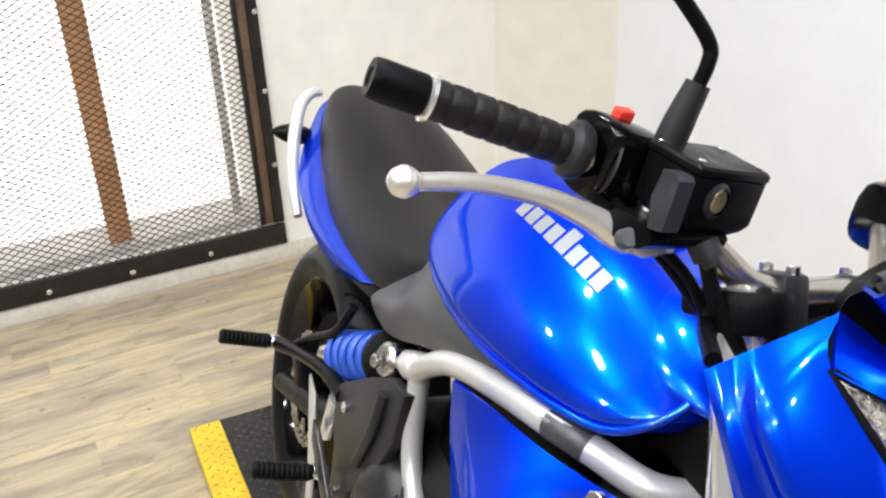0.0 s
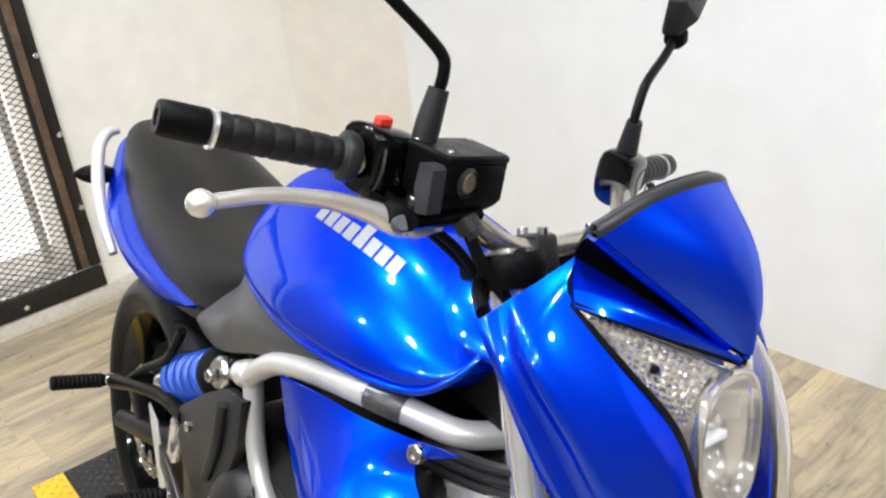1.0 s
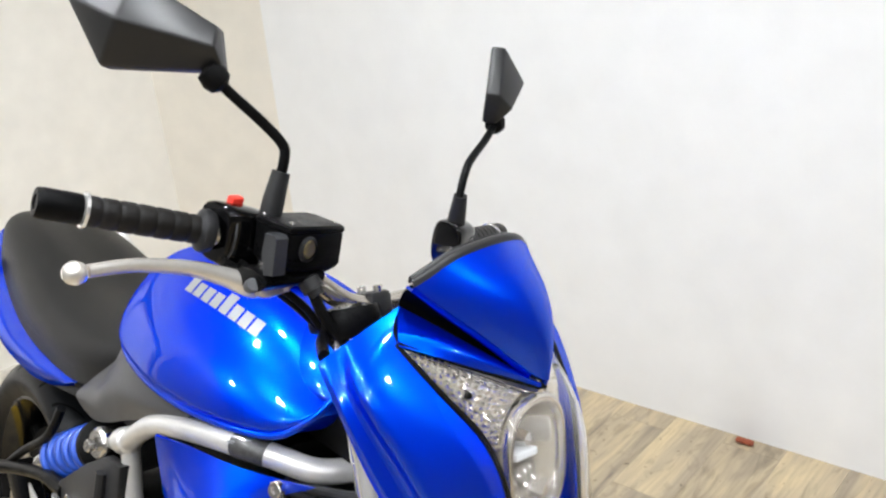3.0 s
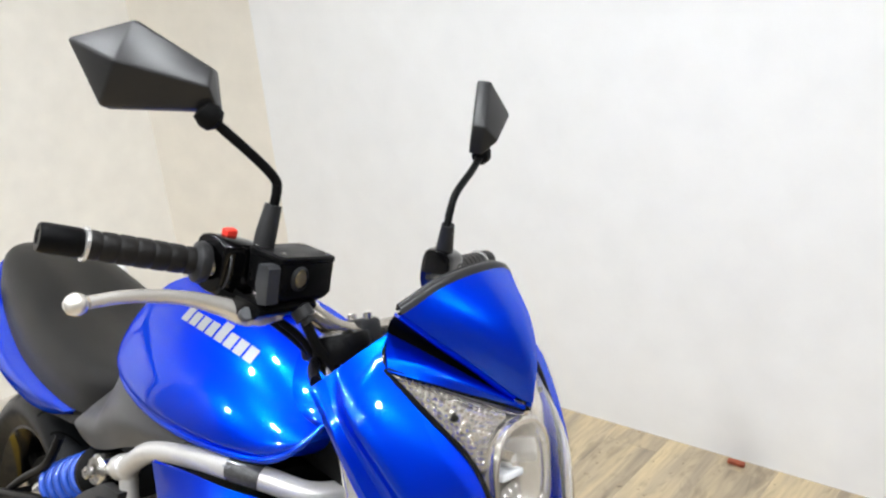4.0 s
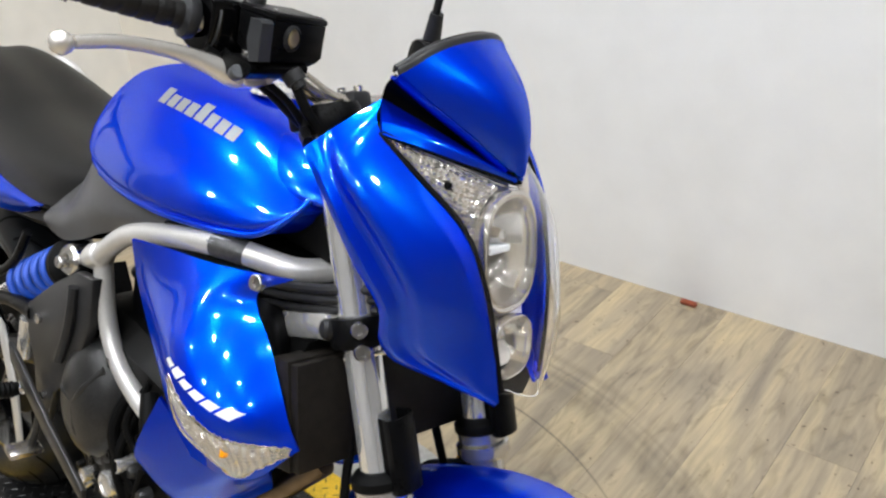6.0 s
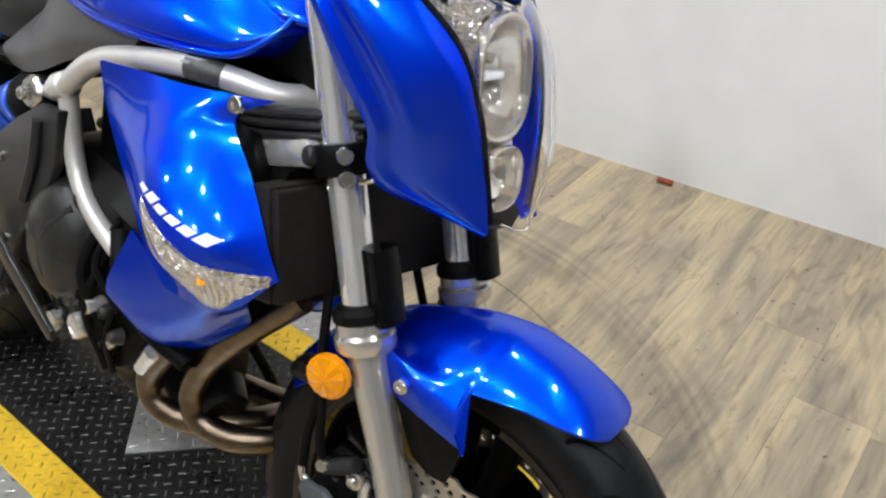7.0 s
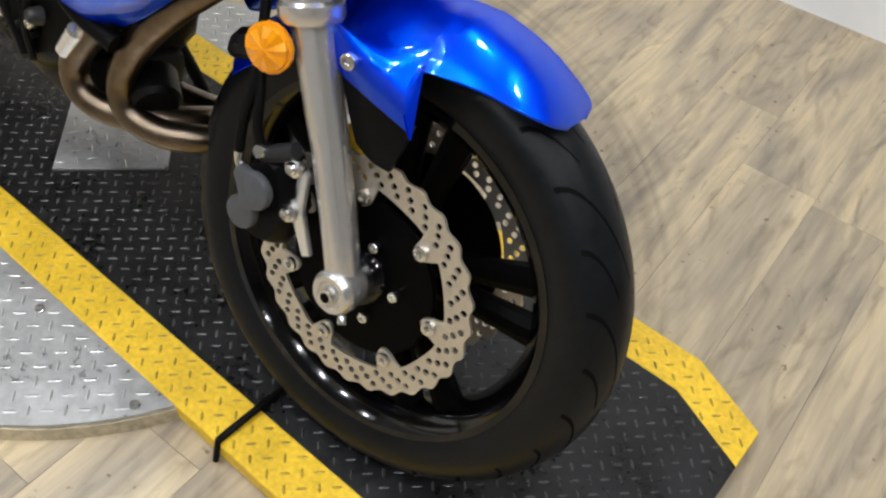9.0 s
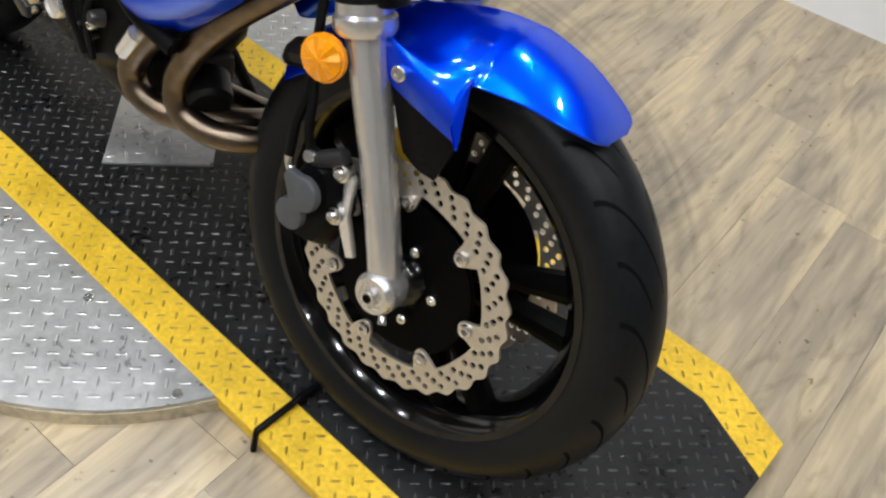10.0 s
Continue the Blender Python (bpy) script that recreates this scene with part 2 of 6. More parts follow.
    ringn = nt.nodes.new("ShaderNodeTexNoise")
    ringn.inputs["Scale"].default_value, ringn.inputs["Detail"].default_value = 3.0, 4
    L(geo.outputs["Position"], ringn.inputs["Vector"])
    total = None
    for radius, width, power in ((0.945, 0.026, 0.60), (0.972, 0.012, 0.50), (0.915, 0.045, 0.42), (0.79, 0.004, 0.75), (1.005, 0.020, 0.32)):
        d = nt.nodes.new("ShaderNodeMath")
        d.operation = "SUBTRACT"
        L(dv.outputs["Value"], d.inputs[0])
        d.inputs[1].default_value = radius
        ab = nt.nodes.new("ShaderNodeMath")
        ab.operation = "ABSOLUTE"
        L(d.outputs[0], ab.inputs[0])
        mr = nt.nodes.new("ShaderNodeMapRange")
        mr.inputs[1].default_value, mr.inputs[2].default_value = 0.0, width
        mr.inputs[3].default_value, mr.inputs[4].default_value = power, 0.0
        L(ab.outputs[0], mr.inputs[0])
        if total is None:
            total = mr.outputs[0]
        else:
            mxm = nt.nodes.new("ShaderNodeMath")
            mxm.operation = "MAXIMUM"
            L(total, mxm.inputs[0])
            L(mr.outputs[0], mxm.inputs[1])
            total = mxm.outputs[0]
    rr = nt.nodes.new("ShaderNodeMapRange")
    rr.inputs[1].default_value, rr.inputs[2].default_value = 0.32, 0.58
    L(ringn.outputs[0], rr.inputs[0])
    mm = nt.nodes.new("ShaderNodeMath")
    mm.operation = "MULTIPLY"
    L(total, mm.inputs[0])
    L(rr.outputs[0], mm.inputs[1])
    mix = nt.nodes.new("ShaderNodeMix")
    mix.data_type = "RGBA"
    L(mm.outputs[0], mix.inputs[0])
    sc = nt.nodes.new("ShaderNodeVectorMath")
    sc.operation = "SCALE"
    L(cur, sc.inputs[0])
    L(tone.outputs[0], sc.inputs["Scale"])
    L(sc.outputs[0], mix.inputs[6])
    mix.inputs[7].default_value = (0.06, 0.05, 0.04, 1)
    L(mix.outputs[2], b.inputs["Base Color"])
    b.inputs["Roughness"].default_value = 0.36
    bp = nt.nodes.new("ShaderNodeBump")
    bp.inputs["Strength"].default_value, bp.inputs["Distance"].default_value = 0.25, 0.001
    L(fine, bp.inputs["Height"])
    L(bp.outputs[0], b.inputs["Normal"])
    return m


PIVX, PIVY = -0.63, 0.14      # the turntable's pivot
WOOD = wood_floor()
GAPM = mat("plank_gap", (0.28, 0.225, 0.16), 0.8)


# ---- mesh helpers ----
def V(*a):
    return Vector(a)


def catmull(p0, p1, p2, p3, t):
    return 0.5 * ((2 * p1) + (p2 - p0) * t + (2 * p0 - 5 * p1 + 4 * p2 - p3) * t * t + (3 * p1 - p0 - 3 * p2 + p3) * t ** 3)


def smooth(pts, k, closed=False):
    """Catmull-Rom through pts, k steps a span."""
    pts = [Vector(p) for p in pts]
    n, out = len(pts), []
    if k <= 1:
        return pts
    for i in range(n if closed else n - 1):
        if closed:
            a, b, c, d = (pts[(i + j) % n] for j in (-1, 0, 1, 2))
        else:
            b, c = pts[i], pts[i + 1]
            a = pts[i - 1] if i else 2 * b - c
            d = pts[i + 2] if i + 2 < n else 2 * c - b
        out += [catmull(a, b, c, d, s / k) for s in range(k)]
    if not closed:
        out.append(pts[-1])
    return out


def dense(rows, ku, kv, closed=False):
    """A finer grid through a grid of control points."""
    rows = [smooth(r, kv, closed) for r in rows]
    cols = [smooth(c, ku) for c in zip(*rows)]
    return [list(r) for r in zip(*cols)]


def add_grid(bm, g, closed=False, flip=False):
    vs = [[bm.verts.new(p) for p in r] for r in g]
    n = len(g[0])
    for i in range(len(g) - 1):
        for j in range(n if closed else n - 1):
            q = [vs[i][j], vs[i][(j + 1) % n], vs[i + 1][(j + 1) % n], vs[i + 1][j]]
            if len({v.co.to_tuple(6) for v in q}) > 2:
                try:
                    bm.faces.new(q[::-1] if flip else q)
                except ValueError:
                    pass
    return vs


def shell(rows, ku=6, kv=6, thick=0.004, inward=None):
    """A bent sheet with real thickness. inward: a point on its hollow side."""
    g = dense(rows, ku, kv)
    nu, nv = len(g), len(g[0])
    inward = Vector(inward) if inward is not None else V(-0.2, 0, 0.5)
    back = []
    for i in range(nu):
        r = []
        for j in range(nv):
            du = g[min(i + 1, nu - 1)][j] - g[max(i - 1, 0)][j]
            dv = g[i][min(j + 1, nv - 1)] - g[i][max(j - 1, 0)]
            n = du.cross(dv)
            n = n.normalized() if n.length > 1e-9 else V(0, 0, 1)
            if n.dot(inward - g[i][j]) < 0:
                n = -n
            r.append(g[i][j] + n * thick)
        back.append(r)
    bm = bmesh.new()
    a = add_grid(bm, g)
    b = add_grid(bm, back, flip=True)
    ring = [(0, j) for j in range(nv)] + [(i, nv - 1) for i in range(1, nu)] + [(nu - 1, j) for j in range(nv - 2, -1, -1)] + [(i, 0) for i in range(nu - 2, 0, -1)]
    for k in range(len(ring)):
        (i, j), (p, q) = ring[k], ring[(k + 1) % len(ring)]
        try:
            bm.faces.new([a[i][j], a[p][q], b[p][q], b[i][j]])
        except ValueError:
            pass
    bmesh.ops.remove_doubles(bm, verts=bm.verts, dist=1e-5)
    bmesh.ops.recalc_face_normals(bm, faces=bm.faces)
    return bm


def loft(rings, ku=5, kv=3, caps=True):
    """A closed body through closed rings."""
    g = dense(rings, ku, kv, True)
    bm = bmesh.new()
    vs = add_grid(bm, g, True)
    if caps:
        for r in (vs[0], vs[-1]):
            bm.faces.new(r)
    bmesh.ops.remove_doubles(bm, verts=bm.verts, dist=1e-5)
    bmesh.ops.recalc_face_normals(bm, faces=bm.faces)
    return bm


def tube(pts, r, n=12, k=5, bm=None, closed=False):
    """A round bar along pts; r: one radius or one a point."""
    rs = list(r) if isinstance(r, (list, tuple)) else [r] * len(pts)
    path = smooth([(*p, ) for p in pts], k, closed)
    m = len(path)
    rad = [rs[min(int(i / max(k, 1)), len(rs) - 1)] + ((rs[min(int(i / max(k, 1)) + 1, len(rs) - 1)] - rs[min(int(i / max(k, 1)), len(rs) - 1)]) * ((i % k) / k) if k > 1 else 0) for i in range(m)]
    own = bm is None
    bm = bmesh.new() if own else bm
    up, g = V(0.13, 0.21, 0.97), []
    for i in range(m):
        a, b = path[(i - 1) % m if closed else max(i - 1, 0)], path[(i + 1) % m if closed else min(i + 1, m - 1)]
        t = (b - a).normalized()
        x = (up - t * up.dot(t))
        x = x.normalized() if x.length > 1e-4 else t.orthogonal().normalized()
        up = x
        y = t.cross(x)
        g.append([path[i] + (x * math.cos(q) + y * math.sin(q)) * rad[i] for q in (2 * math.pi * s / n for s in range(n))])
    if closed:
        g.append(g[0])
    vs = add_grid(bm, g, True)
    if not closed:
        for ring in (vs[0], vs[-1]):
            bm.faces.new(ring)
    else:
        bmesh.ops.remove_doubles(bm, verts=bm.verts, dist=1e-6)
    if own:
        bmesh.ops.recalc_face_normals(bm, faces=bm.faces)
    return bm


def frame_at(origin, axis):
    z = Vector(axis).normalized()
    x = z.orthogonal().normalized() if abs(z.x) > 0.95 else (V(1, 0, 0) - z * z.x).normalized()
    y = z.cross(x)
    m = Matrix((x, y, z)).transposed().to_4x4()
    m.translation = Vector(origin)
    return m


def turned(profile, origin, axis, n=32, bm=None):
    """A body of revolution: profile of (radius, along)."""
    m = frame_at(origin, axis)
    own = bm is None
    bm = bmesh.new() if own else bm
    g = [[m @ V(r * math.cos(a), r * math.sin(a), h) for a in (2 * math.pi * s / n for s in range(n))] for r, h in profile]
    add_grid(bm, g, True)
    bmesh.ops.remove_doubles(bm, verts=bm.verts, dist=1e-6)
    if own:
        bmesh.ops.recalc_face_normals(bm, faces=bm.faces)
    return bm


def bolt(origin, axis, r=0.006, h=0.006, bm=None):
    return turned([(0, h * 0.55), (r * 0.45, h * 0.55), (r * 0.5, h), (r * 0.85, h), (r, h * 0.8), (r, -0.002), (0, -0.002)], origin, axis, 10, bm)


def box(m, sx, sy, sz, bevel=0.0, seg=2):
    bm = bmesh.new()
    bmesh.ops.create_cube(bm, size=1, matrix=Matrix.Diagonal((sx, sy, sz, 1)))
    if bevel:
        bmesh.ops.bevel(bm, geom=bm.edges[:] + bm.verts[:], offset=bevel, segments=seg, profile=0.5, affect="EDGES")
    bm.transform(m)
    return bm


def plate(outline, origin, axis, thick, bevel=0.0, smooth_k=1, xdir=None):
    """A flat plate: outline in the plane square to axis, extruded along it."""
    pts = [(p[0], p[1], 0) for p in outline]
    pts = smooth(pts, smooth_k, True) if smooth_k > 1 else [Vector(p) for p in pts]
    bm = bmesh.new()
    f = bm.faces.new([bm.verts.new(p) for p in pts])
    ex = bmesh.ops.extrude_face_region(bm, geom=[f])
    bmesh.ops.translate(bm, verts=[v for v in ex["geom"] if isinstance(v, bmesh.types.BMVert)], vec=(0, 0, thick))
    bmesh.ops.recalc_face_normals(bm, faces=bm.faces)
    if bevel:
        bmesh.ops.bevel(bm, geom=[e for e in bm.edges if abs(e.verts[0].co.z - e.verts[1].co.z) < 1e-6], offset=bevel, segments=2, profile=0.5, affect="EDGES")
    if xdir is None:
        bm.transform(frame_at(origin, axis))
    else:
        z = Vector(axis).normalized()
        x = (Vector(xdir) - z * z.dot(Vector(xdir))).normalized()
        m = Matrix((x, z.cross(x), z)).transposed().to_4x4()
        m.translation = Vector(origin)
        bm.transform(m)
    return bm


def side_plate(outline, y, thick, bevel=0.002, k=1):
    """A plate in the x-z plane: outline of (x, z), from y towards -y by thick."""
    pts = [(p[0], p[1], 0) for p in outline]
    pts = smooth(pts, k, True) if k > 1 else [Vector(p) for p in pts]
    bm = bmesh.new()
    f = bm.faces.new([bm.verts.new(p) for p in pts])
    ex = bmesh.ops.extrude_face_region(bm, geom=[f])
    bmesh.ops.translate(bm, verts=[v for v in ex["geom"] if isinstance(v, bmesh.types.BMVert)], vec=(0, 0, thick))
    bmesh.ops.recalc_face_normals(bm, faces=bm.faces)
    if bevel:
        bmesh.ops.bevel(bm, geom=[e for e in bm.edges if abs(e.verts[0].co.z - e.verts[1].co.z) < 1e-6], offset=bevel, segments=2, profile=0.5, affect="EDGES")
    for v in bm.verts:
        v.co = V(v.co.x, y - v.co.z, v.co.y)
    bmesh.ops.recalc_face_normals(bm, faces=bm.faces)
    return bm


def join(*bms):
    out = bms[0]
    for b in bms[1:]:
        me = bpy.data.meshes.new("tmp")
        b.to_mesh(me)
        out.from_mesh(me)
        bpy.data.meshes.remove(me)
        b.free()
    return out


def part(name, bm, material, parent, label="", ch=False, sharp=35):
    """Links bm as one mesh object under a thing or a part. ch: it belongs to the chassis, which stands turned a little against the steering."""
    if ch:
        bm.transform(CHASSIS)
    me = bpy.data.meshes.new(name)
    bm.to_mesh(me)
    bm.free()
    me.materials.append(material)
    me.shade_smooth()
    me.set_sharp_from_angle(angle=radians(sharp))
    o = new(name, me)
    o.parent = parent
    if label:
        o["label"] = label
    return o


def thing(name, label, category, group="", kind=""):
    o = new(name)
    return tagged(o, label, category, group, kind)


def solid(name, bm, material, label, category="", kind="", group="", sharp=35):
    return tagged(part(name, bm, material, None, "", False, sharp), label, category, group, kind)


# ---- the room ----
def wall_run(name, a, b, z0, z1, thick, material, label, hole=None):
    """A wall from a to b in plan, thickness to its left; hole: (from, to, sill, head) along it."""
    a, b = Vector((*a, 0)), Vector((*b, 0))
    d = (b - a).normalized()
    n = V(-d.y, d.x, 0)
    ln = (b - a).length
    bm = bmesh.new()
    cells = [(0, ln, z0, z1)] if hole is None else [(0, hole[0], z0, z1), (hole[1], ln, z0, z1), (hole[0], hole[1], z0, hole[2]), (hole[0], hole[1], hole[3], z1)]
    for s0, s1, h0, h1 in cells:
        if s1 - s0 < 1e-4 or h1 - h0 < 1e-4:
            continue
        c = [a + d * s + n * o + V(0, 0, h) for h in (h0, h1) for o in (0, thick) for s in (s0, s1)]
        vs = [bm.verts.new(p) for p in c]
        for f in ((0, 1, 3, 2), (4, 5, 7, 6), (0, 1, 5, 4), (2, 3, 7, 6), (0, 2, 6, 4), (1, 3, 7, 5)):
            bm.faces.new([vs[i] for i in f])
    bmesh.ops.recalc_face_normals(bm, faces=bm.faces)
    return solid(name, bm, material, label, "wall", "structure")


E1, E2 = (-2.49, 1.30), (-2.08, 1.517)
WHITE_END = (3.60, 1.517 + 5.68 * 0.04)
WX = -2.49
WIN = dict(y0=-0.86, y1=0.400, z0=0.096, z1=1.45)
wall_run("wall_west", (WX, 1.30), (WX, -1.05), FLOOR - 0.1, CEIL, -0.25, WALLC, "cream painted wall with a large meshed window", (1.30 - WIN["y1"], 1.30 - WIN["y0"], WIN["z0"], WIN["z1"]))
# added beyond the cream wall, unseen: keeps pale reflections off the tank
wall_run("wall_southwest", (WX, -1.05), (WX, -3.2), FLOOR - 0.1, CEIL, -0.25, DIMWALL, "plain dark wall added out of view to keep reflections dark", None)
wall_run("wall_corner", E2, E1, FLOOR - 0.1, CEIL, -0.2, CORNERM, "narrow wall across the room corner, shade put into its beige", None)
wall_run("wall_north", WHITE_END, E2, FLOOR - 0.1, CEIL, -0.2, WALLW, "plain white painted wall behind the motorcycle", None)
# unseen east and south sides, added dark for the reflections
wall_run("wall_east", (3.60, -3.2), WHITE_END, FLOOR - 0.1, CEIL, -0.2, DIMWALL, "plain dark wall added out of view to keep reflections dark", None)
wall_run("wall_south", (WX, -3.2), (3.60, -3.2), FLOOR - 0.1, CEIL, -0.2, DIMWALL, "plain dark wall added out of view to keep reflections dark", None)
# out of view; its dark colour is chosen to shape reflections
solid("ceiling", box(pose(0.55, -0.65, CEIL + 0.06), 6.7, 5.6, 0.12), CEILM, "unseen ceiling, kept dark for the reflections", "ceiling", "structure")
# skirting under the window and round the corner
for nm, a, b in (("baseboard", (WX, 1.30), (WX, -1.05)), ("baseboard", E2, E1)):
    a3, b3 = V(*a, 0), V(*b, 0)
    d = (b3 - a3).normalized()
    n = V(d.y, -d.x, 0) * -1
    mid = (a3 + b3) / 2 + n * 0.008
    m = Matrix.Translation((mid.x, mid.y, FLOOR + 0.030)) @ Matrix.Rotation(math.atan2(d.y, d.x), 4, "Z")
    solid(nm, box(m, (b3 - a3).length, 0.014, 0.06, 0.003), BASEM, "low off-white skirting along the wall", "baseboard", "structure")

# ---- the meshed window ----
win = thing("window_1", "black steel framed window with diamond wire mesh, bright daylight behind", "window", kind="structure")
wy0, wy1, wz0, wz1 = WIN["y0"], WIN["y1"], WIN["z0"], WIN["z1"]


def bar(y0, y1, z0, z1, x0, x1, bevel=0.003):
    return box(pose((x0 + x1) / 2, (y0 + y1) / 2, (z0 + z1) / 2), x1 - x0, y1 - y0, z1 - z0, bevel)


part("window_frame", join(bar(wy0 - 0.06, wy1 + 0.066, wz0 - 0.068, wz0 + 0.002, WX, WX + 0.022), bar(wy0 - 0.06, wy1 + 0.066, wz1 - 0.01, wz1 + 0.06, WX, WX + 0.022),
                          bar(wy1 + 0.033, wy1 + 0.066, wz0 + 0.012, wz1 - 0.01, WX, WX + 0.022), bar(wy0 - 0.06, wy0, wz0 + 0.012, wz1 - 0.01, WX, WX + 0.022),
                          bar(wy1 - 0.012, wy1 + 0.004, wz0 + 0.012, wz1 - 0.01, WX + 0.002, WX + 0.02)), WINBLK, win, "black painted steel frame")
part("jamb_strip", bar(wy1 + 0.004, wy1 + 0.033, wz0 + 0.012, wz1 - 0.01, WX, WX + 0.014), BROWNM, win, "worn bare board strip along the frame")
for k in range(8):
    part("bolt", bolt((WX + 0.022, wy1 - 0.193 - 0.247 * k if k < 4 else wy1 + 0.055, wz0 - 0.040 if k < 4 else wz0 + 0.217 + (k - 4) * 0.244), (1, 0, 0), 0.009, 0.006), STEEL, win)
part("window_sill", bar(wy0, wy1, wz0 - 0.03, wz0 + 0.030, WX - 0.24, WX - 0.03), SILLM, win, "pale sill behind the mesh")
part("mullion", bar(-0.080, -0.010, wz0 + 0.03, wz1, WX - 0.10, WX - 0.06), ORANGE, win, "orange-brown wooden post")
part("mullion", bar(0.330, 0.356, wz0 + 0.03, wz1, WX - 0.12, WX - 0.09), SILLM, win)
# expanded wire: two families of slanted strands
bmw = bmesh.new()
pitch_y, pitch_z = 0.035, 0.0205
W_, H_ = wy1 - wy0, wz1 - wz0
slope = pitch_z / pitch_y
for s in (1, -1):
    c = -W_ * slope if s > 0 else 0.0
    while c < (H_ if s > 0 else H_ + W_ * slope):
        u0, u1 = 0.0, W_
        za, zb = c + s * slope * u0, c + s * slope * u1
        lo, hi = 0.0, H_
        pts = []
        for u in (0, W_):
            pts.append((u, c + s * slope * u))
        (ua, za), (ub, zb) = pts
        ts = [0.0, 1.0]
        if za != zb:
            t0, t1 = sorted(((lo - za) / (zb - za), (hi - za) / (zb - za)))
            ts = [max(0.0, t0), min(1.0, t1)]
        if ts[1] - ts[0] > 0.01:
            p, q = (V(WX + 0.008 + s * 0.001, wy0 + ua + (ub - ua) * t, wz0 + za + (zb - za) * t) for t in ts)
            dd = (q - p).normalized()
            up = V(1, 0, 0).cross(dd) * 0.0013
            out = V(0.0008, 0, 0)
            vs = [bmw.verts.new(e + o) for e in (p, q) for o in (up + out, up - out, -up - out, -up + out)]
            for i in range(4):
                bmw.faces.new([vs[i], vs[(i + 1) % 4], vs[4 + (i + 1) % 4], vs[4 + i]])
        c += pitch_z * 2 / 2
part("wire_mesh", bmw, MESHM, win, "dark diamond wire mesh")
solid("backdrop", box(pose(WX - 0.9, -0.75, 1.0), 0.02, 4.5, 3.6), DAY, "plain bright daylight outside the window", "backdrop", "structure")

# ---- ceiling lamps ----
LAMPS = [(x, y) for y in (-2.20, -0.85, 0.50) for x in (-1.00, -0.26, 0.59, 1.69)] + [(-1.31, -0.15), (-2.00, -1.50)]
for lx, ly in LAMPS:
    dl = thing("ceiling_light", "small round white ceiling downlight, lit", "ceiling light", "ceiling downlights")
    dl.location = (lx, ly, CEIL)
    part("trim_ring", turned([(0.057, 0.0), (0.077, -0.004), (0.083, -0.012), (0.065, -0.02), (0.057, -0.004)], (0, 0, 0), (0, 0, 1), 24), RINGM, dl)
    part("bulb", turned([(0, -0.014), (0.040, -0.012), (0.055, -0.004), (0.055, -0.001), (0, -0.001)], (0, 0, 0), (0, 0, 1), 20), LAMPG, dl, "glowing bulb face")
    spot("downlight", (lx, ly, CEIL - 0.03), 43)

# ---- the turntable and its deck ----
table = thing("turntable", "round bare tread-plate turntable with a boarded edge on the floor", "turntable")
TOPZ = -0.002


def tread_field(inside, z, pitch=0.030, turn=0.0, size=1.0):
    """Raised bars of tread plate, alternating by a quarter turn, on a grid; inside(x, y) picks them."""
    verts, faces = [], []
    ct, st = math.cos(turn), math.sin(turn)
    n = int(2.35 / pitch)
    for i in range(-n, n + 1):
        for j in range(-n, n + 1):
            u, v = i * pitch * 0.5, j * pitch * 0.5
            if (i + j) % 2:
                continue
            x, y = PIVX + u * ct - v * st, PIVY + u * st + v * ct
            if not inside(x, y):
                continue
            a = turn + (math.pi / 4 if (i % 2) else -math.pi / 4)
            dx, dy = math.cos(a), math.sin(a)
            L_, w_, h_ = 0.0095 * size, 0.0026 * size, 0.0012
            k = len(verts)
            for s, o, hh in ((-1, 0, 0), (-0.4, -1, 0), (0.4, -1, 0), (1, 0, 0), (0.4, 1, 0), (-0.4, 1, 0), (-0.45, 0, h_), (0.45, 0, h_)):
                verts.append((x + dx * L_ * s - dy * w_ * o, y + dy * L_ * s + dx * w_ * o, z + hh - (0.0004 if hh == 0 else 0)))
            faces += [(k, k + 1, k + 6), (k + 1, k + 2, k + 7, k + 6), (k + 2, k + 3, k + 7), (k + 3, k + 4, k + 7), (k + 4, k + 5, k + 6, k + 7), (k + 5, k, k + 6)]
    me = bpy.data.meshes.new("treads")
    me.from_pydata(verts, [], faces)
    b = bmesh.new()
    b.from_mesh(me)
    bpy.data.meshes.remove(me)
    return b


TR = 0.5285
part("round_plate", turned([(0, TOPZ - 0.006), (TR - 0.002, TOPZ - 0.006), (TR, TOPZ - 0.003), (TR - 0.001, TOPZ), (0, TOPZ)], (PIVX, PIVY, 0), (0, 0, 1), 128), TREADSIL, table, "bare metal tread plate")
part("edge_board", turned([(0, FLOOR), (TR + 0.004, FLOOR), (TR + 0.002, TOPZ - 0.006), (0, TOPZ - 0.006)], (PIVX, PIVY, 0), (0, 0, 1), 128), EDGEW, table, "wood-look boarded edge")

DANG = radians(-2.05)
DX0, DX1, DY0, DY1 = -1.642, 0.461, -0.120, 0.463
DC, DS = math.cos(DANG), math.sin(DANG)


def deck_xy(u, v):
    """Deck coordinates to the plan: turned about (0, -0.13)."""
    return u * DC - (v + 0.13) * DS, -0.13 + u * DS + (v + 0.13) * DC


def deck_uv(x, y):
    return x * DC + (y + 0.13) * DS, -0.13 - x * DS + (y + 0.13) * DC


CH_ = 0.055
CHX = 0.125
outline = [(DX0, DY0), (DX1 - CHX, DY0), (DX1, DY0 + CH_), (DX1, DY1 - CH_), (DX1 - CHX, DY1), (DX0, DY1)]
part("treads", tread_field(lambda x, y: math.hypot(x - PIVX, y - PIVY) < TR - 0.012 and not (DY0 - 0.01 < deck_uv(x, y)[1] < DY1 + 0.01), TOPZ, 0.034, DANG, 1.25), TREADSIL, table)["kind"] = "stuff"
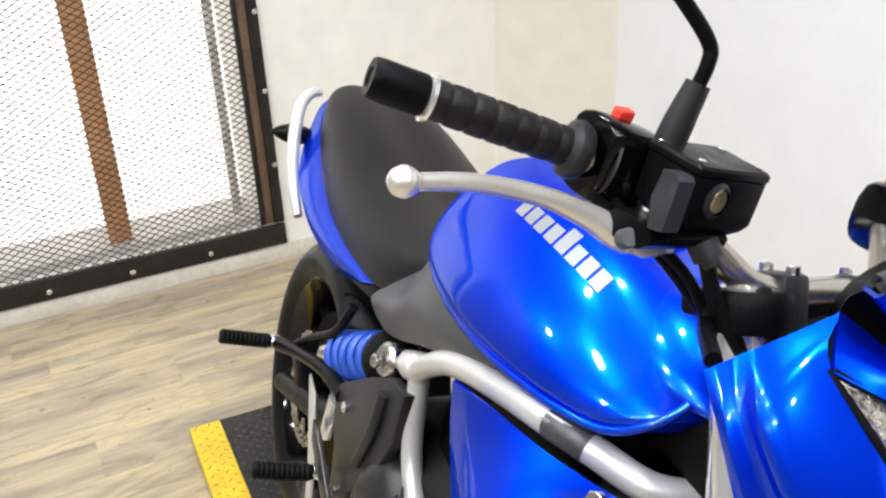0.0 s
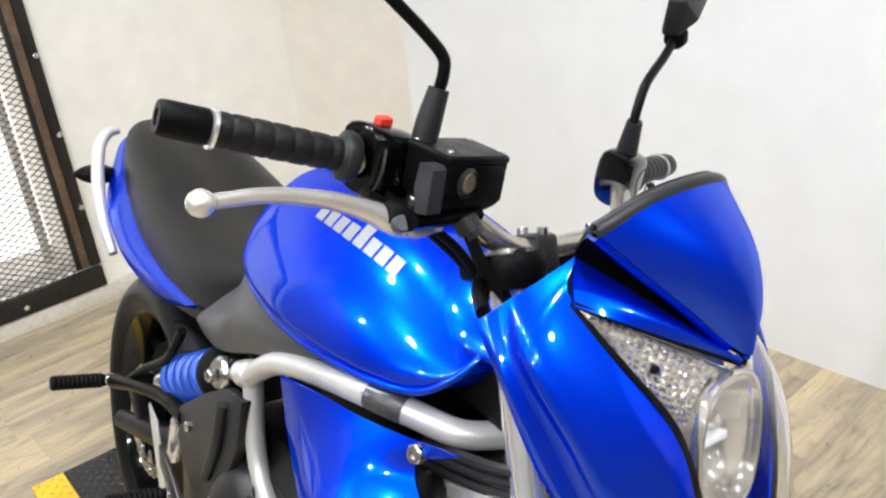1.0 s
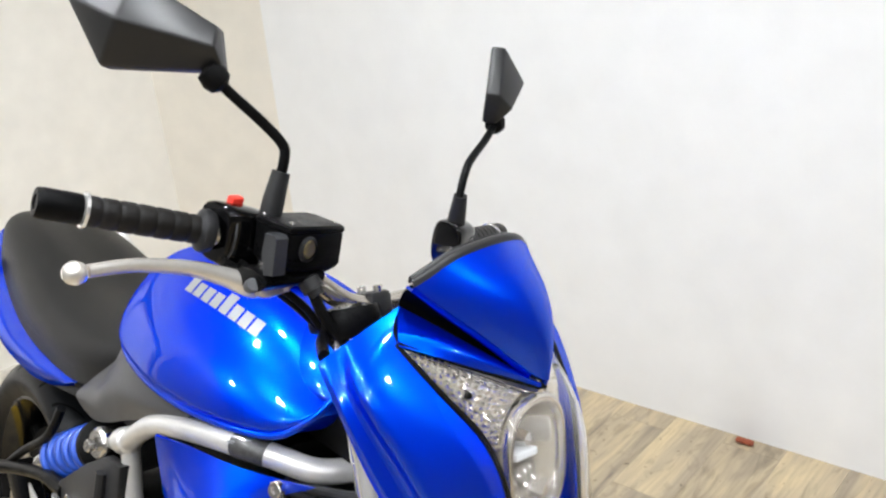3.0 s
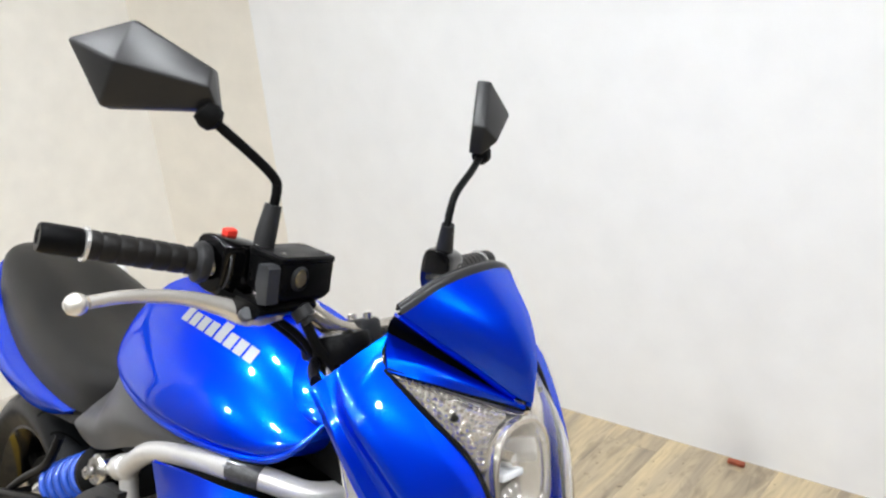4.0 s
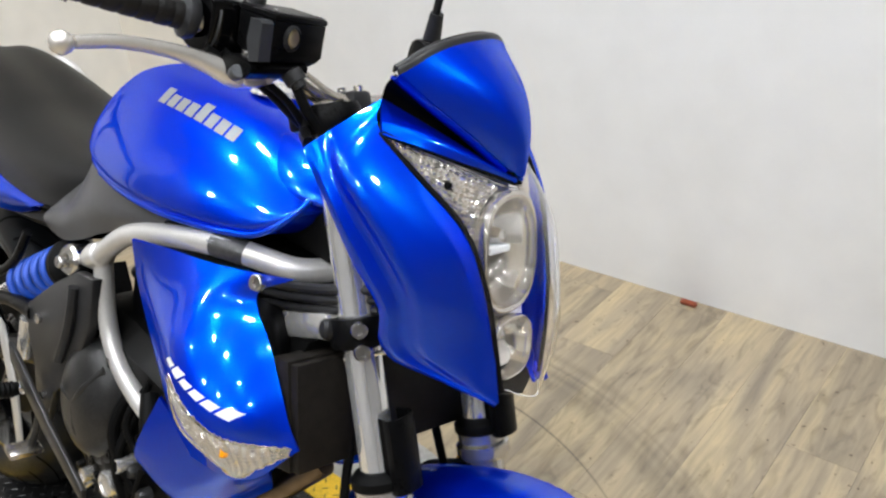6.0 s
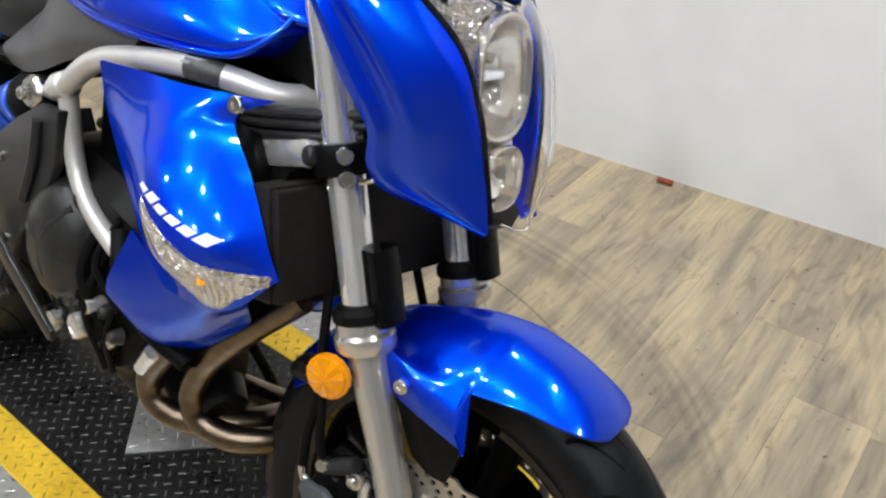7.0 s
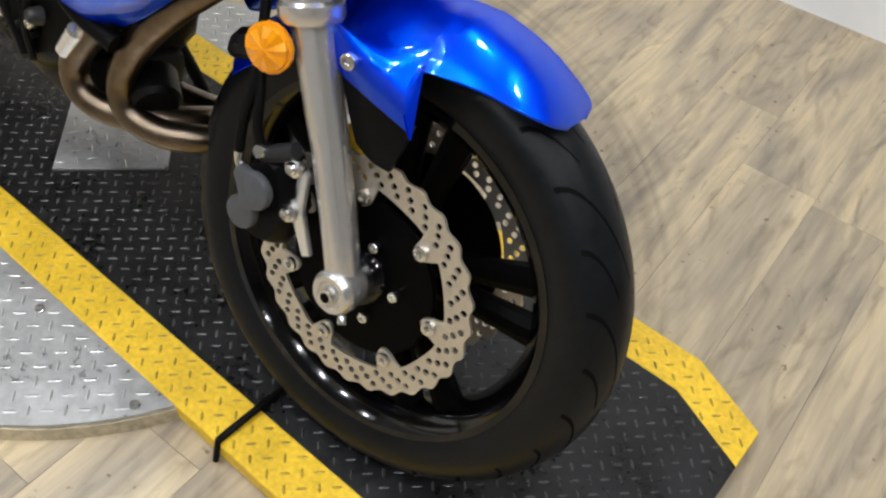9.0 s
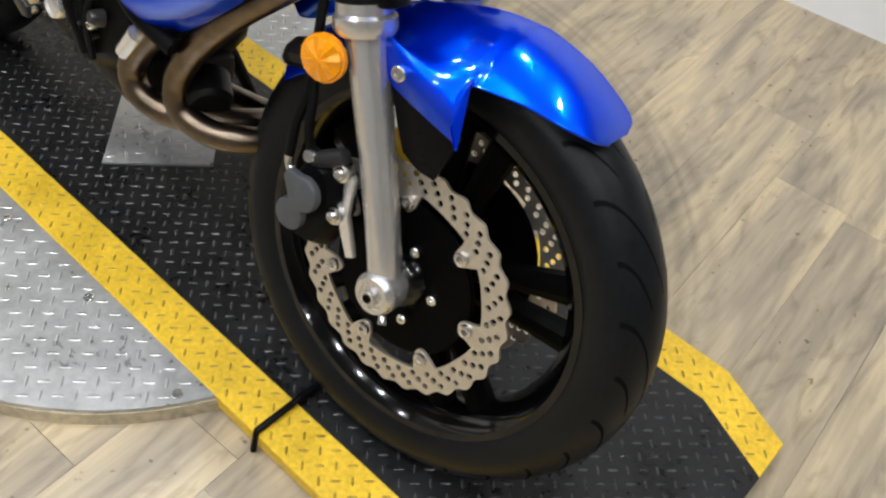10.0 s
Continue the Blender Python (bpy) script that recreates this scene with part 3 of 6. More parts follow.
for bx, by in ((-0.437, -0.124), (-0.206, -0.141), (-0.666, -0.118), (-0.9, -0.10), (-0.9, 0.53), (-0.35, 0.52)):
    if math.hypot(bx - PIVX, by - PIVY) < TR - 0.01:
        part("bolt", bolt((bx, by - 0.008, TOPZ), (0, 0, 1), 0.008, 0.005), STEEL, table)

deck = thing("bike_deck", "long black tread-plate deck with yellow painted borders on the turntable", "deck")


def poly_slab(pts, z0, z1, bevel=0.0015):
    b = bmesh.new()
    f = b.faces.new([b.verts.new((*deck_xy(*p), z0)) for p in pts])
    ex = bmesh.ops.extrude_face_region(b, geom=[f])
    bmesh.ops.translate(b, verts=[v for v in ex["geom"] if isinstance(v, bmesh.types.BMVert)], vec=(0, 0, z1 - z0))
    bmesh.ops.recalc_face_normals(b, faces=b.faces)
    if bevel:
        bmesh.ops.bevel(b, geom=[e for e in b.edges if abs(e.verts[0].co.z - e.verts[1].co.z) < 1e-6], offset=bevel, segments=1, affect="EDGES")
    return b


YW = 0.0735
inner = [(DX0, DY0 + YW), (DX1 - CHX, DY0 + YW), (DX1, DY0 + CH_ + YW), (DX1, DY1 - CH_ - YW), (DX1 - CHX, DY1 - YW), (DX0, DY1 - YW)]
part("plate", poly_slab(inner, FLOOR + 0.004, 0.0), DECKBLK, deck, "black painted tread plate")
part("border", poly_slab([(DX0, DY0), (DX1 - CHX, DY0), (DX1, DY0 + CH_), (DX1, DY0 + CH_ + YW), (DX1 - CHX, DY0 + YW), (DX0, DY0 + YW)], FLOOR + 0.004, 0.0), YELLOW, deck, "yellow painted border")
part("border", poly_slab([(DX0, DY1), (DX0, DY1 - YW), (DX1 - CHX, DY1 - YW), (DX1, DY1 - CH_ - YW), (DX1, DY1 - CH_), (DX1 - CHX, DY1)], FLOOR + 0.004, 0.0), YELLOW, deck, "yellow painted border")


def in_border(x, y):
    u, v = deck_uv(x, y)
    if not (DX0 + 0.01 < u < DX1 - 0.012):
        return 0
    c = max(0.0, (u - (DX1 - CHX)) / CHX) * CH_
    lo, hi = DY0 + c, DY1 - c
    if v < lo + 0.010 or v > hi - 0.010:
        return 0
    return 1 if (v < lo + YW - 0.004 or v > hi - YW + 0.004) else (2 if lo + YW + 0.006 < v < hi - YW - 0.006 else 0)


PLX, PLY, PLA = -0.667, 0.190, radians(43.8)      # the bare patch


def patch_uv(x, y):
    u, v = x - PLX, y - PLY
    return u * math.cos(PLA) + v * math.sin(PLA), -u * math.sin(PLA) + v * math.cos(PLA)


def on_plate(x, y, half=0.102):
    return max(abs(c) for c in patch_uv(x, y)) < half


part("treads", tread_field(lambda x, y: in_border(x, y) == 1, 0.0, 0.032, DANG, 1.0), YELTR, deck)["kind"] = "stuff"
part("treads", tread_field(lambda x, y: in_border(x, y) == 2 and not on_plate(x, y), 0.0, 0.030, DANG, 1.0), DECKTR, deck)["kind"] = "stuff"
part("patch_plate", box(pose(PLX, PLY, 0.0026, 0, 0, math.degrees(PLA)), 0.188, 0.188, 0.005, 0.001), TREADSIL, deck, "square bare metal patch of tread plate")
part("treads", tread_field(lambda x, y: on_plate(x, y, 0.084), 0.005, 0.036, 0.2, 1.3), TREADSIL, deck)["kind"] = "stuff"
pin = thing("locking_rod", "thin black metal locking rod lying across the yellow border", "rod")
part("rod", tube([(-0.079, -0.116, 0.006), (-0.071, 0.008, 0.010)], 0.0052, 10, 1), PLASTIC, pin)
part("foot", tube([(-0.079, -0.115, 0.008), (-0.074, -0.128, -0.024)], 0.0045, 10, 1), PLASTIC, pin)
part("collar", tube([(-0.0745, -0.040, 0.008), (-0.0735, -0.025, 0.0085)], 0.007, 10, 1), PLASTIC, pin)
scrap = solid("litter_scrap", box(pose(-0.365, 1.556, FLOOR + 0.009, 4, 3, 6), 0.045, 0.016, 0.010, 0.003), mat("red_scrap", (0.30, 0.07, 0.03), 0.7, 0, 0, 60, 0.4), "small torn reddish scrap on the floor by the wall", "litter")

# ---- the motorcycle stands leaning on its side ----
STANCE = (-15.16, 6.21, -0.18)      # leaning on its stand, nose low
bike = thing("motorcycle", "metallic blue naked motorcycle with black seat leaning on the deck", "motorcycle")
bike.matrix_world = pose(0, 0, 0, *STANCE)
PV = V(-0.3, 0, 0.75)
CHASSIS = Matrix.Translation(PV) @ Matrix.Rotation(radians(-8.0), 4, "Z") @ Matrix.Rotation(radians(-1.5), 4, "Y") @ Matrix.Translation(-PV)

from mathutils.bvhtree import BVHTree


# ==== steering group: wheel, fork, bars, lamp (wheel plane is y = 0, axle at (0, 0, 0.30)) ====
RAKE = 0.445                      # fork's run back for each metre up
def fork_at(z, y=-0.097, off=0.0):
    """A point on a fork leg's axis; off: ahead of it."""
    return V(-0.018 - RAKE * (z - 0.30) + off * 0.914, y, z + off * 0.407)


FAX = V(-RAKE, 0, 1).normalized()
YAX = V(0, 1, 0)


def tyre_mesh(cx, cz, R, w, rim_r, n=96):
    hw = w / 2
    d = R - rim_r
    prof = [(rim_r - 0.002, -hw * 0.72), (rim_r + d * 0.22, -hw * 0.93), (rim_r + d * 0.45, -hw), (rim_r + d * 0.64, -hw * 0.94), (rim_r + d * 0.82, -hw * 0.72), (rim_r + d * 0.96, -hw * 0.36), (R, 0)]
    prof = prof + [(r, -h) for r, h in prof[-2::-1]]
    pr = [(p.x, p.y) for p in smooth([(r, h, 0) for r, h in prof], 3)]
    pr += [(rim_r - 0.006, hw * 0.6), (rim_r - 0.006, -hw * 0.6), pr[0]]
    return turned(pr, (cx, 0, cz), YAX, n)


def tread_grooves(cx, cz, R, w, count, rim_r):
    """Dark curved rain grooves as thin strips just proud of the tread."""
    src = tyre_mesh(cx, cz, R, w, rim_r)
    tree = BVHTree.FromBMesh(src)
    src.free()
    bm = bmesh.new()
    hw = w / 2
    for k in range(count):
        for s, lat0, lat1, sweep, turn in ((-1, 0.05, 0.93, 0.40, 0.0), (1, 0.05, 0.93, 0.40, 0.5), (-1, 0.42, 0.90, 0.20, 0.5), (1, 0.42, 0.90, 0.20, 0.0)):
            a0 = 2 * math.pi * (k + turn) / count
            pts = []
            for q in range(17):
                f = q / 16
                lat = lat0 + (lat1 - lat0) * f
                a = a0 - sweep * (1 - f) ** 1.7
                p0 = V(cx + 2 * R * math.cos(a), s * lat * hw, cz + 2 * R * math.sin(a))
                hit = tree.ray_cast(p0, V(-math.cos(a), 0, -math.sin(a)))[0]
                pts.append((a, s * lat * hw, math.hypot(hit.x - cx, hit.z - cz) + 0.0007))
            wd = 0.0070 / R
            for (a, y, r), (a2, y2, r2) in zip(pts, pts[1:]):
                vs = [bm.verts.new((cx + rr * math.cos(aa), yy, cz + rr * math.sin(aa))) for aa, yy, rr in ((a, y, r), (a + wd, y, r), (a2 + wd, y2, r2), (a2, y2, r2))]
                bm.faces.new(vs)
    return bm


def rim_mesh(cx, cz, r, w, n=96):
    hw = w / 2
    pr = [(r + 0.010, -hw), (r + 0.011, -hw + 0.006), (r - 0.004, -hw + 0.010), (r - 0.016, -hw * 0.35), (r - 0.016, hw * 0.35), (r - 0.004, hw - 0.010), (r + 0.011, hw - 0.006), (r + 0.010, hw),
          (r + 0.001, hw), (r - 0.016, hw * 0.6), (r - 0.024, 0.0), (r - 0.016, -hw * 0.6), (r + 0.001, -hw), (r + 0.010, -hw)]
    return turned(pr, (cx, 0, cz), YAX, n)


def spokes_mesh(cx, cz, r0, r1, count=5):
    out = None
    for k in range(count):
        for sp in (-0.16, 0.16):
            a = 2 * math.pi * k / count + 0.35
            p0 = V(cx + r0 * math.cos(a + sp * 1.5), 0, cz + r0 * math.sin(a + sp * 1.5))
            p1 = V(cx + r1 * math.cos(a + sp), 0, cz + r1 * math.sin(a + sp))
            b = tube([p0, (p0 + p1) / 2, p1], [0.021, 0.016, 0.020], 10, 3)
            out = b if out is None else join(out, b)
    return out


def wave_disc(cx, cy, cz, R, Rin, bolts, holes_per=15, thick=0.0035, phase=0.0):
    """Petal brake disc: a wavy ring with inner lugs and drilled holes through it."""
    from mathutils import geometry
    N = 280
    outer = [(R - 0.0024 + 0.0024 * math.cos(28 * t) - 0.001 * max(0, math.cos(28 * t + 2.0)), t) for t in (2 * math.pi * i / N for i in range(N))]
    innr = []
    for i in range(N):
        t = 2 * math.pi * i / N
        d = min(abs((t - phase - 2 * math.pi * k / bolts + math.pi) % (2 * math.pi) - math.pi) for k in range(bolts))
        lug = max(0.0, 1 - (d / 0.13) ** 2)
        innr.append((Rin - 0.026 * lug ** 0.5 if lug > 0 else Rin + 0.0015 * math.cos(7 * (t - phase)), t))
    loops = [[V(r * math.cos(t), r * math.sin(t), 0) for r, t in outer], [V(r * math.cos(t), r * math.sin(t), 0) for r, t in reversed(innr)]]
    total = bolts * holes_per
    for k in range(total):
        t = 2 * math.pi * (k + 0.3) / total + phase
        rr = (Rin + 0.0075, Rin + 0.0155, Rin + 0.0235)[k % 3]
        loops.append([V(rr * math.cos(t) + 0.0041 * math.cos(-q), rr * math.sin(t) + 0.0041 * math.sin(-q), 0) for q in (2 * math.pi * s / 8 for s in range(8))])
    for k in range(bolts):
        t = phase + 2 * math.pi * k / bolts
        rr = Rin - 0.0135
        loops.append([V(rr * math.cos(t) + 0.0055 * math.cos(-q), rr * math.sin(t) + 0.0055 * math.sin(-q), 0) for q in (2 * math.pi * s / 12 for s in range(12))])
    flat = [p for l in loops for p in l]
    tris = geometry.tessellate_polygon(loops)
    bm = bmesh.new()
    top = [bm.verts.new((cx + p.x, cy - thick / 2, cz + p.y)) for p in flat]
    bot = [bm.verts.new((cx + p.x, cy + thick / 2, cz + p.y)) for p in flat]
    for a, b, c in tris:
        for vs in ((top[a], top[b], top[c]), (bot[c], bot[b], bot[a])):
            try:
                bm.faces.new(vs)
            except ValueError:
                pass
    k = 0
    for l in loops:
        for i in range(len(l)):
            j = (i + 1) % len(l)
            bm.faces.new((top[k + i], top[k + j], bot[k + j], bot[k + i]))
        k += len(l)
    bmesh.ops.recalc_face_normals(bm, faces=bm.faces)
    return bm


def wheel(name, cx, cz, R, w, rim_r, rim_w, ch, label, dy=0.0):
    def sh(bm):
        bmesh.ops.translate(bm, verts=bm.verts, vec=(0, dy, 0))
        return bm
    o = part(name, sh(rim_mesh(cx, cz, rim_r, rim_w)), RIMBLK, bike, label, ch)
    part("tyre", sh(tyre_mesh(cx, cz, R, w, rim_r)), TYRE, o, "black rubber tyre", ch)
    part("tread_pattern", sh(tread_grooves(cx, cz, R, w, 13, rim_r)), GROOVE, o, "", ch)["kind"] = "stuff"
    part("spokes", sh(spokes_mesh(cx, cz, 0.045, rim_r - 0.018)), INKBLK, o, "gloss black spokes", ch)
    part("hub", turned([(0, -0.062), (0.030, -0.062), (0.036, -0.055), (0.040, -0.03), (0.055, -0.022), (0.055, 0.022), (0.040, 0.03), (0.036, 0.055), (0.030, 0.062), (0, 0.062)], (cx, 0, cz), YAX, 32), RIMBLK, o, "", ch)
    return o


fw = wheel("front_wheel", 0, 0.30, 0.2965, 0.098, 0.215, 0.086, False, "gloss black alloy front wheel", 0.013)
DPH = radians(3.0)
for s, yd in ((-1, -0.0505), (1, 0.0785)):
    part("brake_disc", wave_disc(0, yd, 0.30, 0.1505, 0.1152, 7, phase=DPH), DISCM, fw, "drilled petal-edged steel brake disc")
    rc = 0.097 if s < 0 else 0.111
    carrier = turned([(0.030, -0.004), (rc, -0.004), (rc + 0.002, 0.0), (rc, 0.004), (0.030, 0.004)], (0, yd + 0.006 * -s, 0.30), YAX, 48)
    part("disc_carrier", carrier, INKBLK, fw, "black disc carrier")
    for k in range(7):
        t = DPH + 2 * math.pi * k / 7
        p = V(0.1017 * math.cos(t), yd + s * 0.003, 0.30 + 0.1017 * math.sin(t))
        part("disc_button", turned([(0.0042, 0.005), (0.0055, 0.005), (0.0085, 0.004), (0.009, 0.0), (0.009, -0.004), (0.0042, -0.004)], p, (0, s, 0), 16), STEEL, fw)
    for k in range(5):
        t = 0.2 + 2 * math.pi * k / 5
        part("hub_bolt", bolt((0.050 * math.cos(t), yd + s * 0.002, 0.30 + 0.050 * math.sin(t)), (0, s, 0), 0.0065, 0.006), STEEL, fw)
# fork legs
for s in (-1, 1):
    y = 0.015 + 0.095 * s
    nm = "fork_leg"
    leg = part(nm, tube([V(-0.002, y, 0.300), V(-0.017, y, 0.340), V(-0.070, y, 0.445), fork_at(0.565, y)], [0.0185, 0.0200, 0.0205, 0.0235], 28, 4), FORKM, bike, "satin alloy lower fork leg")
    part("seal_cap", turned([(0.0, -0.006), (0.030, -0.006), (0.0335, 0.0), (0.0335, 0.012), (0.030, 0.016), (0.030, 0.034), (0.0255, 0.040), (0, 0.040)], fork_at(0.560, y), FAX, 32), FORKM, leg)
    part("dust_seal", turned([(0.029, 0.0), (0.0325, 0.003), (0.0325, 0.012), (0.028, 0.018), (0.0215, 0.021), (0.0, 0.021)], fork_at(0.584, y), FAX, 32), MATTE, leg, "black rubber dust seal")
    part("stanchion", tube([fork_at(0.585, y), fork_at(0.96, y)], 0.0205, 28, 1), CHROME, leg, "polished chrome fork tube")
    boss = turned([(0, 0.026), (0.010, 0.026), (0.0115, 0.023), (0.015, 0.023), (0.0165, 0.025), (0.0225, 0.025), (0.0262, 0.020), (0.0272, 0.014), (0.0250, -0.010), (0.0200, -0.020), (0, -0.020)], (0.0, y, 0.300), (0, s, 0), 36)
    part("axle_boss", boss, FORKM, leg)
    part("axle_end", turned([(0, 0.002), (0.0045, 0.002), (0.005, 0.0), (0.0062, 0.006), (0.009, 0.006), (0.0095, -0.004), (0, -0.004)], (0, y + s * 0.026, 0.30), (0, s, 0), 20), STEEL, leg, "hollow steel axle end")
    # solid black disc stands for the shade inside the axle's bore
    part("bore_shade_disc", turned([(0, 0.0075), (0.0048, 0.0075), (0.0052, 0.004), (0, 0.004)], (0, y + s * 0.026, 0.30), (0, s, 0), 16), INKBLK, leg)
    part("pinch_bolt", bolt((0.020, y + s * 0.014, 0.276), (0.5, s * 0.5, -0.6), 0.006, 0.008), STEEL, leg)
    # stone guard ahead of the chrome tube
    g = []
    for z, k in ((0.582, 1.0), (0.60, 1.0), (0.645, 1.0), (0.656, 0.96)):
        c = fork_at(z, y)
        g.append([c + V(0.914, 0, 0.407) * (rr * k * math.cos(q)) + V(0, 1, 0) * (rr * k * math.sin(q)) for q, rr in ((-0.42, 0.023), (-0.40, 0.040), (0.0, 0.044), (0.5, 0.046), (0.9, 0.042), (1.3, 0.034))])
    part("stone_guard", shell(g, 2, 2, 0.003, fork_at(0.62, y)), PLASTIC, leg, "black plastic stone guard")
    for zc, hh in ((0.742, 0.032), (0.945, 0.030)):
        part("fork_clamp", turned([(0.0205, -hh / 2), (0.031, -hh / 2), (0.033, -hh / 2 + 0.004), (0.033, hh / 2 - 0.004), (0.031, hh / 2), (0.0205, hh / 2)], fork_at(zc, y), FAX, 28), PLASTIC, leg)
    for zb in (0.752, 0.731):
        part("clamp_bolt", bolt(fork_at(zb, y) + V(0.022, s * 0.0235, 0.003), (0.62, s * 0.68, 0.30), 0.0092, 0.010), STEEL, leg)
    part("yoke_stop", turned([(0, 0.012), (0.008, 0.012), (0.0105, 0.009), (0.0115, -0.01), (0, -0.01)], fork_at(0.740, y) + V(-0.018, s * 0.024, 0.0), (-0.5, s, 0.1), 20), GREYP, leg, "grey cast stop on the clamp")
part("lower_yoke", box(Matrix.Translation(fork_at(0.742, 0.0, -0.012)) @ Matrix.Rotation(-math.atan(RAKE), 4, "Y"), 0.055, 0.17, 0.034, 0.008), PLASTIC, bike, "black cast lower fork yoke")
part("top_yoke", box(Matrix.Translation(fork_at(0.947, 0.0, -0.015)) @ Matrix.Rotation(-math.atan(RAKE), 4, "Y"), 0.06, 0.20, 0.022, 0.006), PLASTIC, bike, "black top fork yoke")

# front mudguard: arched shell over the tyre with stays down to the fork legs
GUARD = ((64.9, 0.306, 0.020, 0.002), (66.8, 0.311, 0.0425, 0.006), (71.6, 0.318, 0.0595, 0.019), (79.5, 0.323, 0.0695, 0.034), (88.3, 0.3243, 0.0765, 0.0476), (98.2, 0.3185, 0.0815, 0.0556), (110, 0.309, 0.0815, 0.0536), (125, 0.305, 0.077, 0.048), (142, 0.304, 0.070, 0.044), (152, 0.304, 0.060, 0.036))
# the stay's three lines, from its rear edge to its leading edge
STAY = ([V(-0.118, 0.074, 0.568), V(-0.080, 0.080, 0.565), V(-0.044, 0.080, 0.563), V(-0.011, 0.076, 0.558)],
        [V(-0.093, 0.081, 0.540), V(-0.062, 0.088, 0.541), V(-0.034, 0.087, 0.541), V(-0.002, 0.083, 0.537)],
        [V(-0.080, 0.080, 0.523), V(-0.048, 0.084, 0.521), V(-0.012, 0.084, 0.517), V(0.014, 0.082, 0.513)])


def along(line, u):
    i = min(int(u * 3), 2)
    return line[i].lerp(line[i + 1], u * 3 - i)


def guard_at(a):
    for lo, hi in zip(GUARD, GUARD[1:]):
        if a <= hi[0]:
            f = (a - lo[0]) / (hi[0] - lo[0])
            return [p + (q - p) * f for p, q in zip(lo, hi)]


rows = []
for ang, u in [(g[0], None) for g in GUARD[:5]] + [(90.4, None), (91.0, None), (92.4, 1.0), (93.2, 0.97), (98.2, 0.72), (104, 0.45), (110, 0.18), (113.6, 0.03), (114.4, 0.0), (115.6, None), (116.4, None)] + [(g[0], None) for g in GUARD[7:]]:
    _, Rc, hw, drop = guard_at(ang)
    t = radians(ang)
    c = V(math.cos(t), 0, math.sin(t))
    row = [V(0, 0.008 + hw * f, 0.30) + c * (Rc - drop * abs(f) ** 2.2) for f in (-1, -0.82, -0.45, 0, 0.45, 0.82, 1)]
    if u is None:
        near, far = row[0], row[-1]
        row = [near.copy(), near.copy()] + row + [far.copy(), far.copy()]
    else:
        leg_side = [along(line, u) for line in STAY]
        row = [V(p.x, -p.y, p.z) for p in reversed(leg_side)] + row[1:-1] + [V(p.x, p.y - 0.006, p.z - 0.012) for p in leg_side]
    rows.append(row)
guard = part("front_mudguard", shell(rows, 3, 4, 0.003, (0, 0, 0.30)), BLUE, bike, "glossy metallic blue front mudguard with side stays")
for s in (-1, 1):
    part("stay_bolt", bolt((-0.072, s * 0.0885, 0.547), (0.1, s, 0.05), 0.0085, 0.007), STEEL, guard)
    part("stay_filler", shell([[V(-0.090, s * 0.074, 0.530), V(-0.045, s * 0.079, 0.526), V(0.010, s * 0.077, 0.518)], [V(-0.070, s * 0.074, 0.495), V(-0.030, s * 0.078, 0.488), V(0.006, s * 0.076, 0.485)], [V(-0.048, s * 0.071, 0.460), V(-0.022, s * 0.074, 0.455), V(0.000, s * 0.073, 0.456)]], 4, 4, 0.006, (-0.05, 0, 0.45)), PLASTIC, guard, "black plastic filler")

